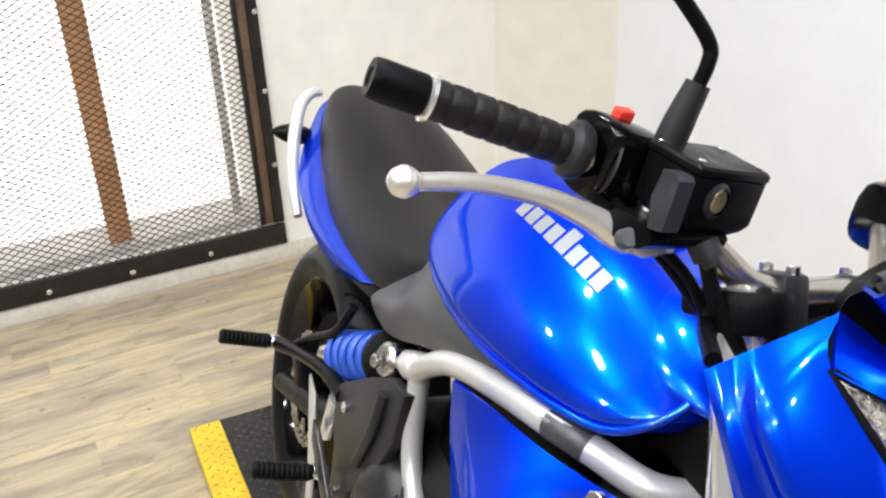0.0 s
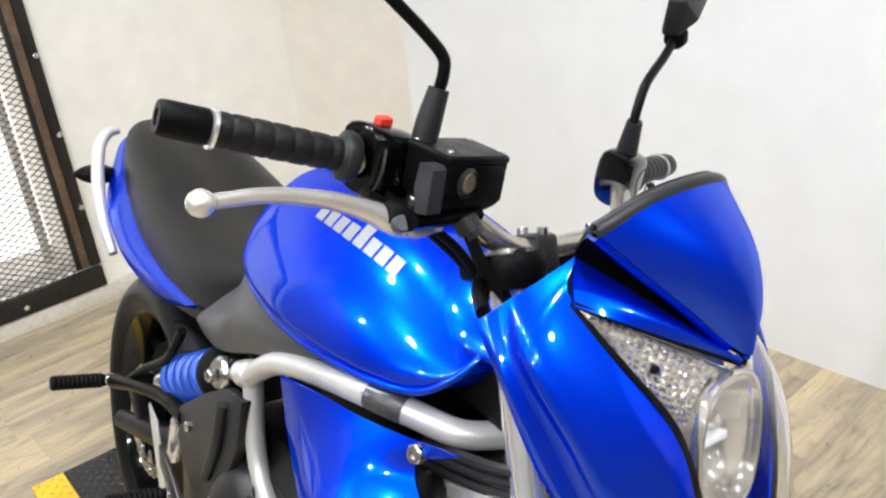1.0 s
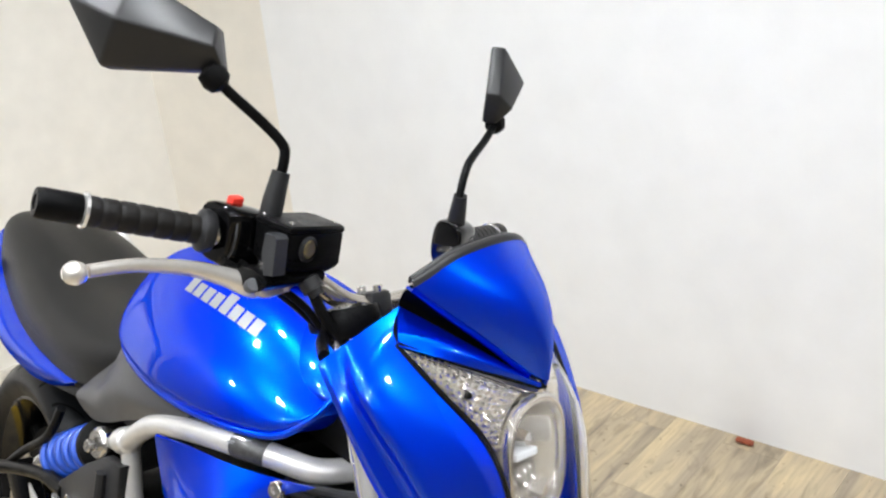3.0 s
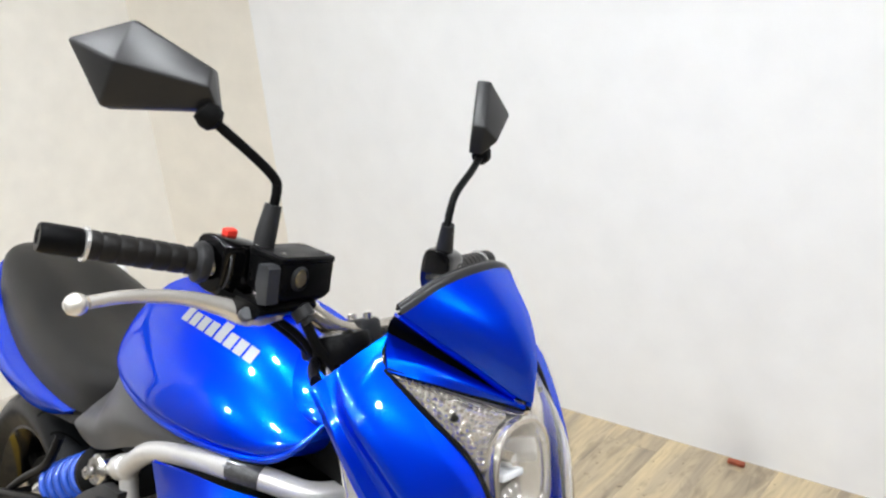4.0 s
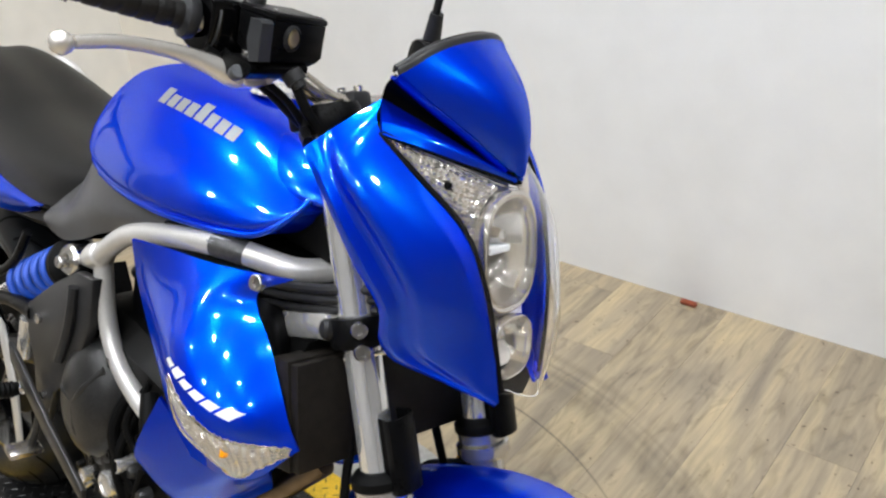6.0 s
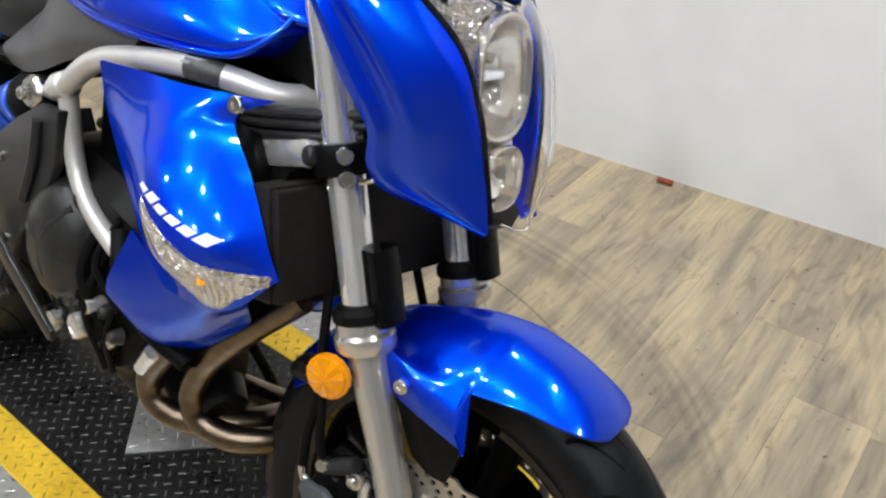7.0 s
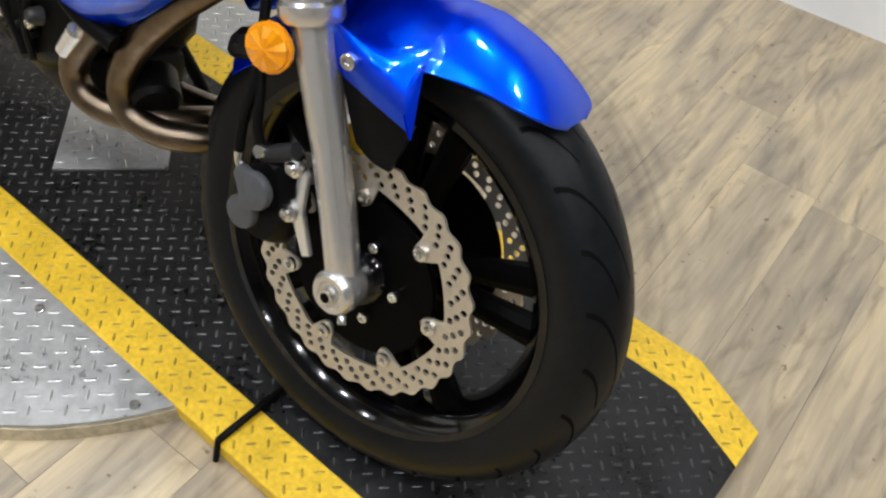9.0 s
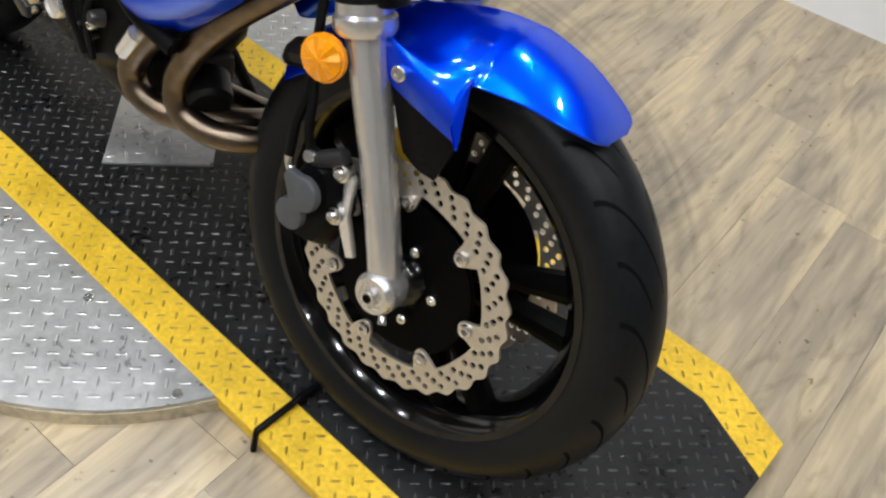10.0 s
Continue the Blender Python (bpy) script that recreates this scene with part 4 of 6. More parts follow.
# callipers
for s in (-1, 1):
    cal = part("brake_caliper", loft([[V(-0.120, s * 0.060, 0.326) + V(dx, s * 0.0, dz) for dx, dz in ((0.03, -0.02), (0.035, 0.03), (0.01, 0.075), (-0.02, 0.06), (-0.03, 0.0), (-0.01, -0.03))],
                                      [V(-0.120, s * 0.085, 0.326) + V(dx, 0, dz) for dx, dz in ((0.035, -0.025), (0.04, 0.03), (0.015, 0.085), (-0.025, 0.065), (-0.035, 0.0), (-0.01, -0.035))],
                                      [V(-0.120, s * 0.106, 0.326) + V(dx, 0, dz) for dx, dz in ((0.025, -0.018), (0.03, 0.025), (0.01, 0.07), (-0.02, 0.055), (-0.025, 0.0), (-0.01, -0.025))]], 3, 3), PLASTIC if s < 0 else GOLD, bike, "black twin-piston brake calliper" if s < 0 else "gold brake calliper")
    yc = s * 0.110
    cap_line = []
    for k in range(40):
        t = 2 * math.pi * k / 40
        way = V(math.cos(t), math.sin(t), 0)
        reach = 0.006
        for ox, oz, r in ((0.006, 0.017, 0.0215), (-0.003, -0.017, 0.0195), (-0.014, 0.026, 0.010)):
            along_ = way.x * ox + way.y * oz
            inside = r * r - (ox * ox + oz * oz - along_ * along_)
            if inside > 0:
                reach = max(reach, along_ + math.sqrt(inside))
        cap_line.append((-0.120 + way.x * reach, 0.355 + way.y * reach))
    part("piston_cap", side_plate(cap_line, yc - 0.008 if s < 0 else yc + 0.020, 0.022 if s > 0 else 0.012, 0.003), CAPM, cal, "grey two-lobed cast cap")
    part("slide_boot", tube([(-0.132, s * 0.100, 0.398), (-0.115, s * 0.100, 0.412), (-0.095, s * 0.098, 0.428)], [0.008, 0.0105, 0.0095], 14, 2), GREYP, cal, "dark ribbed slide boot")
    for bp_ in ((-0.092, s * 0.098, 0.408), (-0.083, s * 0.098, 0.354)):
        part("mount_bolt", turned([(0, 0.011), (0.0045, 0.0115), (0.0065, 0.010), (0.0075, 0.007), (0.0078, 0.005), (0.0105, 0.004), (0.0115, 0.001), (0.0115, -0.010), (0, -0.010)], bp_, (0.1, s, 0.15), 10), STEEL, cal, "bright mounting bolt")
    part("hose_fitting", tube([(-0.158, s * 0.110, 0.398), (-0.154, s * 0.111, 0.382), (-0.142, s * 0.111, 0.374), (-0.130, s * 0.110, 0.370)], [0.0060, 0.0052, 0.0062, 0.0075], 12, 3), STEEL, cal, "bright hose fitting")
    part("bracket", side_plate([(-0.101, 0.404), (-0.090, 0.416), (-0.076, 0.404), (-0.070, 0.360), (-0.045, 0.316), (-0.054, 0.310), (-0.076, 0.340), (-0.092, 0.346), (-0.090, 0.366), (-0.082, 0.372), (-0.088, 0.392)], s * 0.090 + 0.004, 0.009), ALLOY, cal, "alloy mounting bracket")
    part("brake_hose", tube([(-0.132, s * 0.102, 0.402), (-0.143, s * 0.108, 0.432), (-0.152, s * 0.106, 0.470), (-0.175, s * 0.095, 0.520), (-0.205, s * 0.07, 0.62), (-0.215, s * 0.05, 0.72), (-0.25, s * 0.05, 0.86), (-0.29, s * 0.09, 0.97)], 0.0055, 10, 5), MATTE, cal, "black rubber brake hose")
    part("bleed_hose", tube([(-0.157, s * 0.111, 0.392), (-0.161, s * 0.110, 0.433), (-0.160, s * 0.108, 0.470), (-0.176, s * 0.095, 0.525)], 0.0058, 10, 5), MATTE, cal, "thin black hose")
    part("banjo", turned([(0, 0.01), (0.007, 0.01), (0.009, 0.006), (0.009, -0.008), (0, -0.008)], (-0.132, s * 0.102, 0.405), (0, s, 0.2), 14), STEEL, cal)

# amber side reflectors on black brackets
for s in (-1, 1):
    ax = V(0.20, s, 0.04).normalized()
    rbm = turned([(0, 0.009), (0.012, 0.0075), (0.0225, 0.0035), (0.0235, 0.0005), (0.026, 0.0), (0.026, -0.006), (0, -0.006)], V(-0.146, s * 0.118, 0.524), ax, 16)
    rbm.verts.ensure_lookup_table()
    for v in rbm.verts:
        q = v.co - V(-0.146, s * 0.118, 0.524)
        h_ = q.dot(ax)
        q -= ax * h_
        if h_ > 0.002 and q.length > 0.004:
            ang = math.atan2(q.dot(frame_at((0, 0, 0), ax).col[1].to_3d()), q.dot(frame_at((0, 0, 0), ax).col[0].to_3d()))
            v.co += ax * (0.0011 * (1 if round(ang / (math.pi / 8)) % 2 else -1))
    rf = part("side_reflector", rbm, AMBER, bike, "round amber reflector", False, 8)
    part("bracket", tube([V(-0.146, s * 0.112, 0.522), V(-0.19, s * 0.095, 0.50), V(-0.215, s * 0.08, 0.475)], [0.016, 0.017, 0.010], 10, 3), PLASTIC, rf)

# handlebar
bar_pts = [V(-0.440, -0.352, 1.049), V(-0.428, -0.308, 1.042), V(-0.397, -0.205, 1.025), V(-0.380, -0.168, 1.012), V(-0.335, -0.115, 0.985), V(-0.306, -0.075, 0.962), V(-0.302, 0.0, 0.960)]
bar_all = [p.copy() for p in bar_pts] + [V(p.x, -p.y, p.z) for p in bar_pts[-2::-1]]
BARDROP = 0.23


def dropped(bm):
    """The bar's far half hangs lower, as the whole bar is turned in its clamps."""
    for v in bm.verts:
        v.co.z -= BARDROP * max(0.0, v.co.y - 0.02)
    return bm


bar_d = (bar_pts[0] - bar_pts[1]).normalized() * 0.014
bar_all[0] -= bar_d
bar_all[-1] -= V(bar_d.x, -bar_d.y, bar_d.z)
hb = part("handlebar", dropped(tube(bar_all, 0.0112, 16, 5)), BARM, bike, "grey metallic tubular handlebar")
def hpart(name, bm, material, parent, label=""):
    return part(name, dropped(bm), material, parent, label)


for s in (-1, 1):
    P = [V(p.x, abs(p.y) * s, p.z) for p in bar_pts]
    d = (P[0] - P[2]).normalized()
    weight = turned([(0, 0.0), (0.0136, 0.0), (0.0142, 0.002), (0.0142, 0.031), (0.0136, 0.0365), (0.0125, 0.038), (0.007, 0.038), (0.0065, 0.0365), (0, 0.0365)], P[0] + d * -0.044, d, 28)
    hpart("bar_weight", weight, PLASTIC, hb, "black bar-end weight")
    hpart("weight_ring", turned([(0.013, -0.0025), (0.0166, -0.0015), (0.0166, 0.0015), (0.013, 0.0025)], P[0] + d * -0.047, d, 28), ALLOY, hb)
    gr = []
    L_ = (P[1] - P[2]).length + 0.005
    for i in range(43):
        f = i / 42
        gr.append((0.0138 + 0.0008 * math.sin(math.pi * f) - (0.0011 if i % 6 == 5 else 0), f * L_))
    hpart("grip", turned([(0, 0)] + gr + [(0, L_)], P[2], d, 28), GRIPM, hb, "ribbed black rubber grip")
    hpart("grip_flange", turned([(0.011, 0), (0.019, 0.002), (0.0215, 0.008), (0.0205, 0.013), (0.013, 0.017)], P[2] - d * 0.012, d, 28), GREYP, hb)
    h0 = P[2] - d * 0.034
    sw = hpart("switch_housing", loft([[h0 + d * k + V(dx * q, 0, dz * q) for dx, dz in ((0.024, 0.010), (0.022, 0.026), (0.0, 0.031), (-0.020, 0.024), (-0.023, -0.006), (-0.016, -0.026), (0.004, -0.030), (0.020, -0.024))] for k, q in ((-0.026, 0.90), (-0.022, 1.0), (0.0, 1.03), (0.018, 1.0), (0.022, 0.92))], 2, 3), RIMBLK, hb, "glossy black switch housing")
    hpart("kill_switch", box(Matrix.Translation(h0 + V(-0.004, 0, 0.034)) @ Matrix.Rotation(radians(10), 4, "Y"), 0.010, 0.014, 0.010, 0.002), REDSW, sw, "red switch")
    hpart("housing_seam", turned([(0.0285, -0.0012), (0.0298, 0.0), (0.0285, 0.0012)], h0 + d * 0.010, d, 28), GREYP, sw)
    # solid matte disc draws the dark inside of a small hole
    hpart("hole_shade_disc", turned([(0, 0.001), (0.0055, 0.001), (0.0065, -0.002), (0, -0.002)], h0 + V(0.0235, s * -0.012, 0.004), (1, 0, 0.1), 14), MATTE, sw)
    # riser
    hpart("riser", box(Matrix.Translation((-0.303, s * 0.050, 0.952)) @ Matrix.Rotation(-math.atan(RAKE), 4, "Y"), 0.036, 0.030, 0.044, 0.006), GREYP, hb, "grey handlebar clamp")
    for dx in (-0.011, 0.011):
        hpart("clamp_bolt", bolt((-0.312 + dx, s * 0.050, 0.973 + dx * 0.4), (-0.4, 0, 1), 0.005, 0.005), STEEL, hb)
    # lever: perch, blade, ball
    blade = [V(-0.338, s * 0.140, 0.984), V(-0.356, s * 0.168, 0.978), V(-0.366, s * 0.192, 0.986), V(-0.376, s * 0.230, 0.996), V(-0.384, s * 0.280, 1.001), V(-0.387, s * 0.322, 0.999)]
    lv = hpart("lever", tube(blade, [0.010, 0.0130, 0.0102, 0.0074, 0.0064, 0.006], 14, 5), LEVERM, hb, "polished alloy lever with ball end")
    hpart("ball_end", turned([(0, 0.011), (0.005, 0.0098), (0.0085, 0.007), (0.0108, 0.0015), (0.0108, -0.0015), (0.0085, -0.007), (0.005, -0.0098), (0, -0.011)], (-0.388, s * 0.333, 0.998), (0, s, 0), 24), LEVERM, lv)
    hpart("pivot_bolt", turned([(0, 0.018), (0.0055, 0.018), (0.0068, 0.0165), (0.0068, 0.009), (0.0105, 0.008), (0.0115, 0.004), (0.0115, -0.004), (0, -0.004)], (-0.346, s * 0.166, 0.988), (0.1, 0, 1), 16), STEEL, lv)
    hpart("lever_knuckle", loft([[V(-0.344, s * y, z) + V(dx * q, 0, dz * q) for dx, dz in ((0.011, 0.0), (0.008, 0.008), (-0.008, 0.008), (-0.011, 0.0), (-0.008, -0.008), (0.008, -0.008))] for y, z, q in ((0.176, 0.981, 0.85), (0.166, 0.980, 1.1), (0.145, 0.982, 1.0), (0.128, 0.985, 0.7))], 3, 3), LEVERM, lv, "cast lever knuckle")
    hpart("adjuster", turned([(0, 0.006), (0.0065, 0.006), (0.008, 0.004), (0.008, -0.004), (0.0065, -0.006), (0, -0.006)], (-0.346, s * 0.172, 0.984), (0.6, s * 0.2, 0.8), 12), ALLOY, lv)
    # mirror
    boot = tube([V(-0.358, s * 0.157, 1.036), V(-0.359, s * 0.153, 1.062), V(-0.359, s * 0.148, 1.090)], [0.0112, 0.0108, 0.0088], 16, 3)
    if s > 0:
        boot = tube([V(-0.384, 0.168, 0.978), V(-0.380, 0.163, 1.015), V(-0.374, 0.155, 1.052)], [0.0125, 0.0118, 0.0085], 16, 3)
    mr = part("mirror", boot, SLEEVE, hb, "black mirror on a bent stalk with a grey sleeve")
    if s < 0:
        stalk = [V(-0.359, -0.148, 1.086), V(-0.358, -0.147, 1.104), V(-0.362, -0.148, 1.116), V(-0.372, -0.166, 1.134), V(-0.388, -0.195, 1.158), V(-0.394, -0.206, 1.168)]
        base = V(-0.396, -0.208, 1.170)
    else:
        stalk = [V(-0.374, 0.153, 1.048), V(-0.378, 0.160, 1.072), V(-0.388, 0.180, 1.092), V(-0.406, 0.228, 1.116), V(-0.417, 0.254, 1.132)]
        base = V(-0.420, 0.262, 1.136)
    part("stalk", tube(stalk, 0.0052, 12, 5), PLASTIC, mr, "thin black mirror stalk")
    # head: a faceted wedge, glass facing back
    out_ = V(-0.60, s * 0.74, 0.30).normalized() if s > 0 else V(-0.78, -0.58, -0.09).normalized()
    up_ = V(0.05, -s * 0.12, 1).normalized() if s > 0 else V(-0.25, 0.09, 0.96).normalized()
    up_ = (up_ - out_ * up_.dot(out_)).normalized()
    fwd = up_.cross(out_) * (1 if s < 0 else -1)
    if fwd.x < 0:
        fwd = -fwd

    def hp(o, u, f):
        return base + out_ * o + up_ * u + fwd * f
    rim_o = [(-0.008, 0.006), (0.000, 0.046), (0.080, 0.088), (0.146, 0.066), (0.108, 0.002)]
    if s > 0:
        rim_o = [((o - 0.012) * 0.85, u * 0.98) for o, u in rim_o]
    bmh = bmesh.new()
    back = [bmh.verts.new(hp(o * 0.98, u, -0.018)) for o, u in rim_o]
    mid_ = [bmh.verts.new(hp(o, u, 0.0)) for o, u in rim_o]
    ridge = [bmh.verts.new(hp(-0.004, 0.024, 0.020)), bmh.verts.new(hp(0.082 if s < 0 else 0.058, 0.040, 0.034))]
    n5 = len(rim_o)
    bmh.faces.new(back)
    for i in range(n5):
        bmh.faces.new([back[i], back[(i + 1) % n5], mid_[(i + 1) % n5], mid_[i]])
    bmh.faces.new([mid_[0], mid_[1], ridge[0]])
    bmh.faces.new([mid_[1], mid_[2], ridge[1], ridge[0]])
    bmh.faces.new([mid_[2], mid_[3], ridge[1]])
    bmh.faces.new([mid_[3], mid_[4], ridge[1]])
    bmh.faces.new([mid_[4], mid_[0], ridge[0], ridge[1]])
    bmesh.ops.recalc_face_normals(bmh, faces=bmh.faces)
    bmesh.ops.bevel(bmh, geom=bmh.edges[:], offset=0.003, segments=3, profile=0.5, affect="EDGES")
    part("mirror_head", bmh, MIRH, mr, "black faceted mirror housing", False, 50)
    gl = bmesh.new()
    gl.faces.new([gl.verts.new(hp(0.05 + (o - 0.05) * 0.90, 0.044 + (u - 0.044) * 0.88, -0.0185)) for o, u in rim_o])
    part("mirror_glass", gl, MIRROR, mr, "mirror glass facing the rider")
    part("ball_joint", turned([(0.006, -0.012), (0.012, -0.008), (0.014, 0.0), (0.011, 0.010), (0, 0.012)], base, (base - stalk[-2]).normalized(), 16), MATTE, mr)

# front brake reservoir with its sight glass
RC = ((-0.312, -0.168, 0.009), (-0.318, -0.092, 0.004), (-0.368, -0.095, 0.005), (-0.360, -0.172, 0.010))


def res_ring(z, grow):
    """A rounded four-cornered ring of the reservoir at height z, grown outwards."""
    mid = V(-0.340, -0.1345, 0)
    out = []
    for i in range(4):
        p, q, r = (V(RC[(i + k) % 4][0], RC[(i + k) % 4][1], RC[(i + k) % 4][2] + z) for k in (-1, 0, 1))
        g_ = (V(q.x, q.y, 0) - mid).normalized() * grow
        out += [q + (p - q).normalized() * 0.005 + g_, q + (p - q).normalized() * 0.0015 + (r - q).normalized() * 0.0015 + g_, q + (r - q).normalized() * 0.005 + g_]
    return out


res = part("brake_reservoir", loft([res_ring(z, g_) for z, g_ in ((0.990, -0.014), (0.996, -0.004), (1.001, 0.0), (1.0325, 0.0), (1.033, -0.001))], 1, 1), PLASTIC, hb, "black square brake fluid reservoir")
part("reservoir_lid", loft([res_ring(z, g_) for z, g_ in ((1.0335, 0.0005), (1.034, 0.0012), (1.038, 0.0012), (1.040, -0.0015))], 1, 1), PLASTIC, res)
for cx_, cy_ in ((-0.322, -0.160), (-0.324, -0.100), (-0.360, -0.102), (-0.356, -0.164)):
    part("lid_screw", bolt((cx_, cy_, 1.0395 + (0.009 if cy_ < -0.13 else 0.0045)), (0, 0.08, 1), 0.003, 0.002), STEEL, res)
sp, sa = V(-0.3145, -0.142, 1.025), V(0.97, 0.13, 0.05)
part("sight_glass", turned([(0, 0.002), (0.0075, 0.003), (0.0095, 0.001), (0.0095, -0.006), (0, -0.006)], sp, sa, 20), BRASS, res, "round brass-coloured sight glass")
part("sight_ring", turned([(0.0095, -0.004), (0.0128, -0.002), (0.0128, 0.001), (0.0095, 0.0035)], sp, sa, 24), GREYP, res)
part("perch", loft([[V(-0.312, y, 0.99) + V(dx, 0, dz) for dx, dz in ((0.001, 0.013), (0.000, 0.048), (-0.004, 0.051), (-0.016, 0.050), (-0.018, 0.030), (-0.012, 0.010))] for y in (-0.184, -0.1825, -0.171, -0.1695)], 1, 1), PERCHM, res, "grey lever perch")
part("perch_foot", loft([[V(x, y, z) for x, z in ((-0.318, 0.990), (-0.322, 0.999), (-0.356, 1.000), (-0.360, 0.985), (-0.335, 0.980))] for y in (-0.185, -0.15, -0.112)], 2, 2), PLASTIC, res)
part("reach_dial", turned([(0, 0.006), (0.006, 0.006), (0.0072, 0.004), (0.0072, -0.004), (0.006, -0.006), (0, -0.006)], (-0.336, -0.186, 0.986), (0.75, -0.3, 0.5), 14), CAPM, res, "grey knurled reach dial")
part("banjo_bolt", turned([(0, 0.012), (0.007, 0.012), (0.0075, 0.006), (0.011, 0.006), (0.011, -0.006), (0.0075, -0.008), (0, -0.008)], (-0.318, -0.128, 0.986), (0.5, 0.2, -0.5), 12), GREYP, res, "dark banjo bolt")
part("brake_line", tube([V(-0.316, -0.128, 0.982), V(-0.302, -0.118, 0.955), V(-0.285, -0.095, 0.925), V(-0.270, -0.070, 0.895), V(-0.245, -0.05, 0.82)], 0.0058, 10, 5), MATTE, res, "black brake line")
part("throttle_cable", tube([V(-0.366, -0.180, 1.000), V(-0.33, -0.13, 0.965), V(-0.315, -0.105, 0.935), V(-0.296, -0.080, 0.900), V(-0.275, -0.045, 0.86), V(-0.262, -0.015, 0.82)], 0.0042, 10, 5), MATTE, hb, "black throttle cable")
part("clutch_cable", tube([V(-0.345, 0.17, 0.99), V(-0.28, 0.13, 0.97), V(-0.25, 0.09, 0.93), V(-0.26, 0.06, 0.86)], 0.0042, 10, 5), MATTE, hb, "black clutch cable")
part("switch_loom", tube([V(-0.372, -0.195, 1.000), V(-0.35, -0.14, 0.97), V(-0.325, -0.095, 0.93), V(-0.290, -0.055, 0.885), V(-0.262, -0.02, 0.83)], 0.0050, 10, 5), MATTE, hb, "black wiring loom")

# headlamp unit with cowl and side fairings
def poked(bm, depth, seed=3):
    """Turns every face into a small pyramid: a faceted reflector."""
    r = random.Random(seed)
    bmesh.ops.poke(bm, faces=bm.faces[:], offset=depth)
    for v in bm.verts:
        v.co += V(r.uniform(-1, 1), r.uniform(-1, 1), r.uniform(-1, 1)) * depth * 0.25
    return bm


def oval_ring(c, up, side, hh, hw, power=2.6, n=28):
    out = []
    for k in range(n):
        a = 2 * math.pi * k / n
        ca, sa_ = math.cos(a), math.sin(a)
        out.append(c + side * (hw * math.copysign(abs(ca) ** (2 / power), ca)) + up * (hh * math.copysign(abs(sa_) ** (2 / power), sa_)))
    return out


def open_loft(rings, k=3):
    bm = bmesh.new()
    add_grid(bm, dense(rings, k, 1, True), True)
    bmesh.ops.remove_doubles(bm, verts=bm.verts, dist=1e-6)
    return bm


head = part("headlamp", shell([[V(-0.212, -0.110, 0.958), V(-0.200, -0.06, 0.955), V(-0.190, 0, 0.945), V(-0.200, 0.06, 0.955), V(-0.212, 0.110, 0.958)],
                               [V(-0.180, -0.096, 0.895), V(-0.176, -0.05, 0.900), V(-0.172, 0, 0.900), V(-0.176, 0.05, 0.900), V(-0.180, 0.096, 0.895)],
                               [V(-0.138, -0.075, 0.832), V(-0.152, -0.04, 0.835), V(-0.155, 0, 0.835), V(-0.152, 0.04, 0.835), V(-0.138, 0.075, 0.832)],
                               [V(-0.104, -0.056, 0.780), V(-0.118, -0.03, 0.780), V(-0.120, 0, 0.780), V(-0.118, 0.03, 0.780), V(-0.104, 0.056, 0.780)],
                               [V(-0.074, -0.032, 0.733), V(-0.078, -0.015, 0.733), V(-0.078, 0, 0.733), V(-0.078, 0.015, 0.733), V(-0.074, 0.032, 0.733)]], 5, 5, 0.004, (-0.3, 0, 0.85)), LAMPIN, bike, "clear headlamp with bright inner reflectors")
lens_rows = [[V(-0.204, -0.117, 0.959), V(-0.160, -0.062, 0.944), V(-0.114, 0, 0.928), V(-0.160, 0.062, 0.944), V(-0.204, 0.117, 0.959)],
             [V(-0.137, -0.102, 0.897), V(-0.098, -0.055, 0.900), V(-0.076, 0, 0.898), V(-0.098, 0.055, 0.900), V(-0.137, 0.102, 0.897)],
             [V(-0.098, -0.080, 0.837), V(-0.066, -0.045, 0.843), V(-0.048, 0, 0.845), V(-0.066, 0.045, 0.843), V(-0.098, 0.080, 0.837)],
             [V(-0.080, -0.060, 0.785), V(-0.046, -0.033, 0.790), V(-0.034, 0, 0.790), V(-0.046, 0.033, 0.790), V(-0.080, 0.060, 0.785)],
             [V(-0.058, -0.034, 0.735), V(-0.040, -0.018, 0.730), V(-0.034, 0, 0.728), V(-0.040, 0.018, 0.730), V(-0.058, 0.034, 0.735)]]
part("lens", shell(lens_rows, 6, 6, 0.003, (-0.3, 0, 0.85)), LENS, head, "clear plastic lens").visible_shadow = False
LUP = V(-0.248, 0, 0.969)
LFW = V(0.969, 0, 0.248)
for lc, hh, hw, dp, lab in ((V(-0.108, 0, 0.860), 0.060, 0.048, 0.046, "tall oval main reflector"), (V(-0.079, 0, 0.765), 0.032, 0.036, 0.030, "lower reflector")):
    rings = [(1.00, -0.020), (1.06, -0.004), (1.05, 0.004), (1.00, 0.006), (0.93, 0.003), (0.86, -0.006), (0.80, -0.4 * dp), (0.62, -0.75 * dp), (0.34, -0.95 * dp), (0.05, -dp)]
    bowl = part("reflector_bowl", open_loft([oval_ring(lc + LFW * d_, LUP, YAX, hh * k_, hw * k_, 2.5) for k_, d_ in rings], 2), BOWL, head, lab)
    rm = [(0.90, 0.001), (0.93, 0.006), (0.96, 0.001)]
    part("bowl_rim", open_loft([oval_ring(lc + LFW * d_, LUP, YAX, hh * k_, hw * k_, 2.5) for k_, d_ in rm], 1), REFLECT, bowl)
part("bulb_shield", box(Matrix.Translation(V(-0.128, 0.002, 0.856)) @ Matrix.Rotation(radians(-14), 4, "Y"), 0.022, 0.036, 0.008, 0.002), WHITED, head, "pale bulb shield bar")
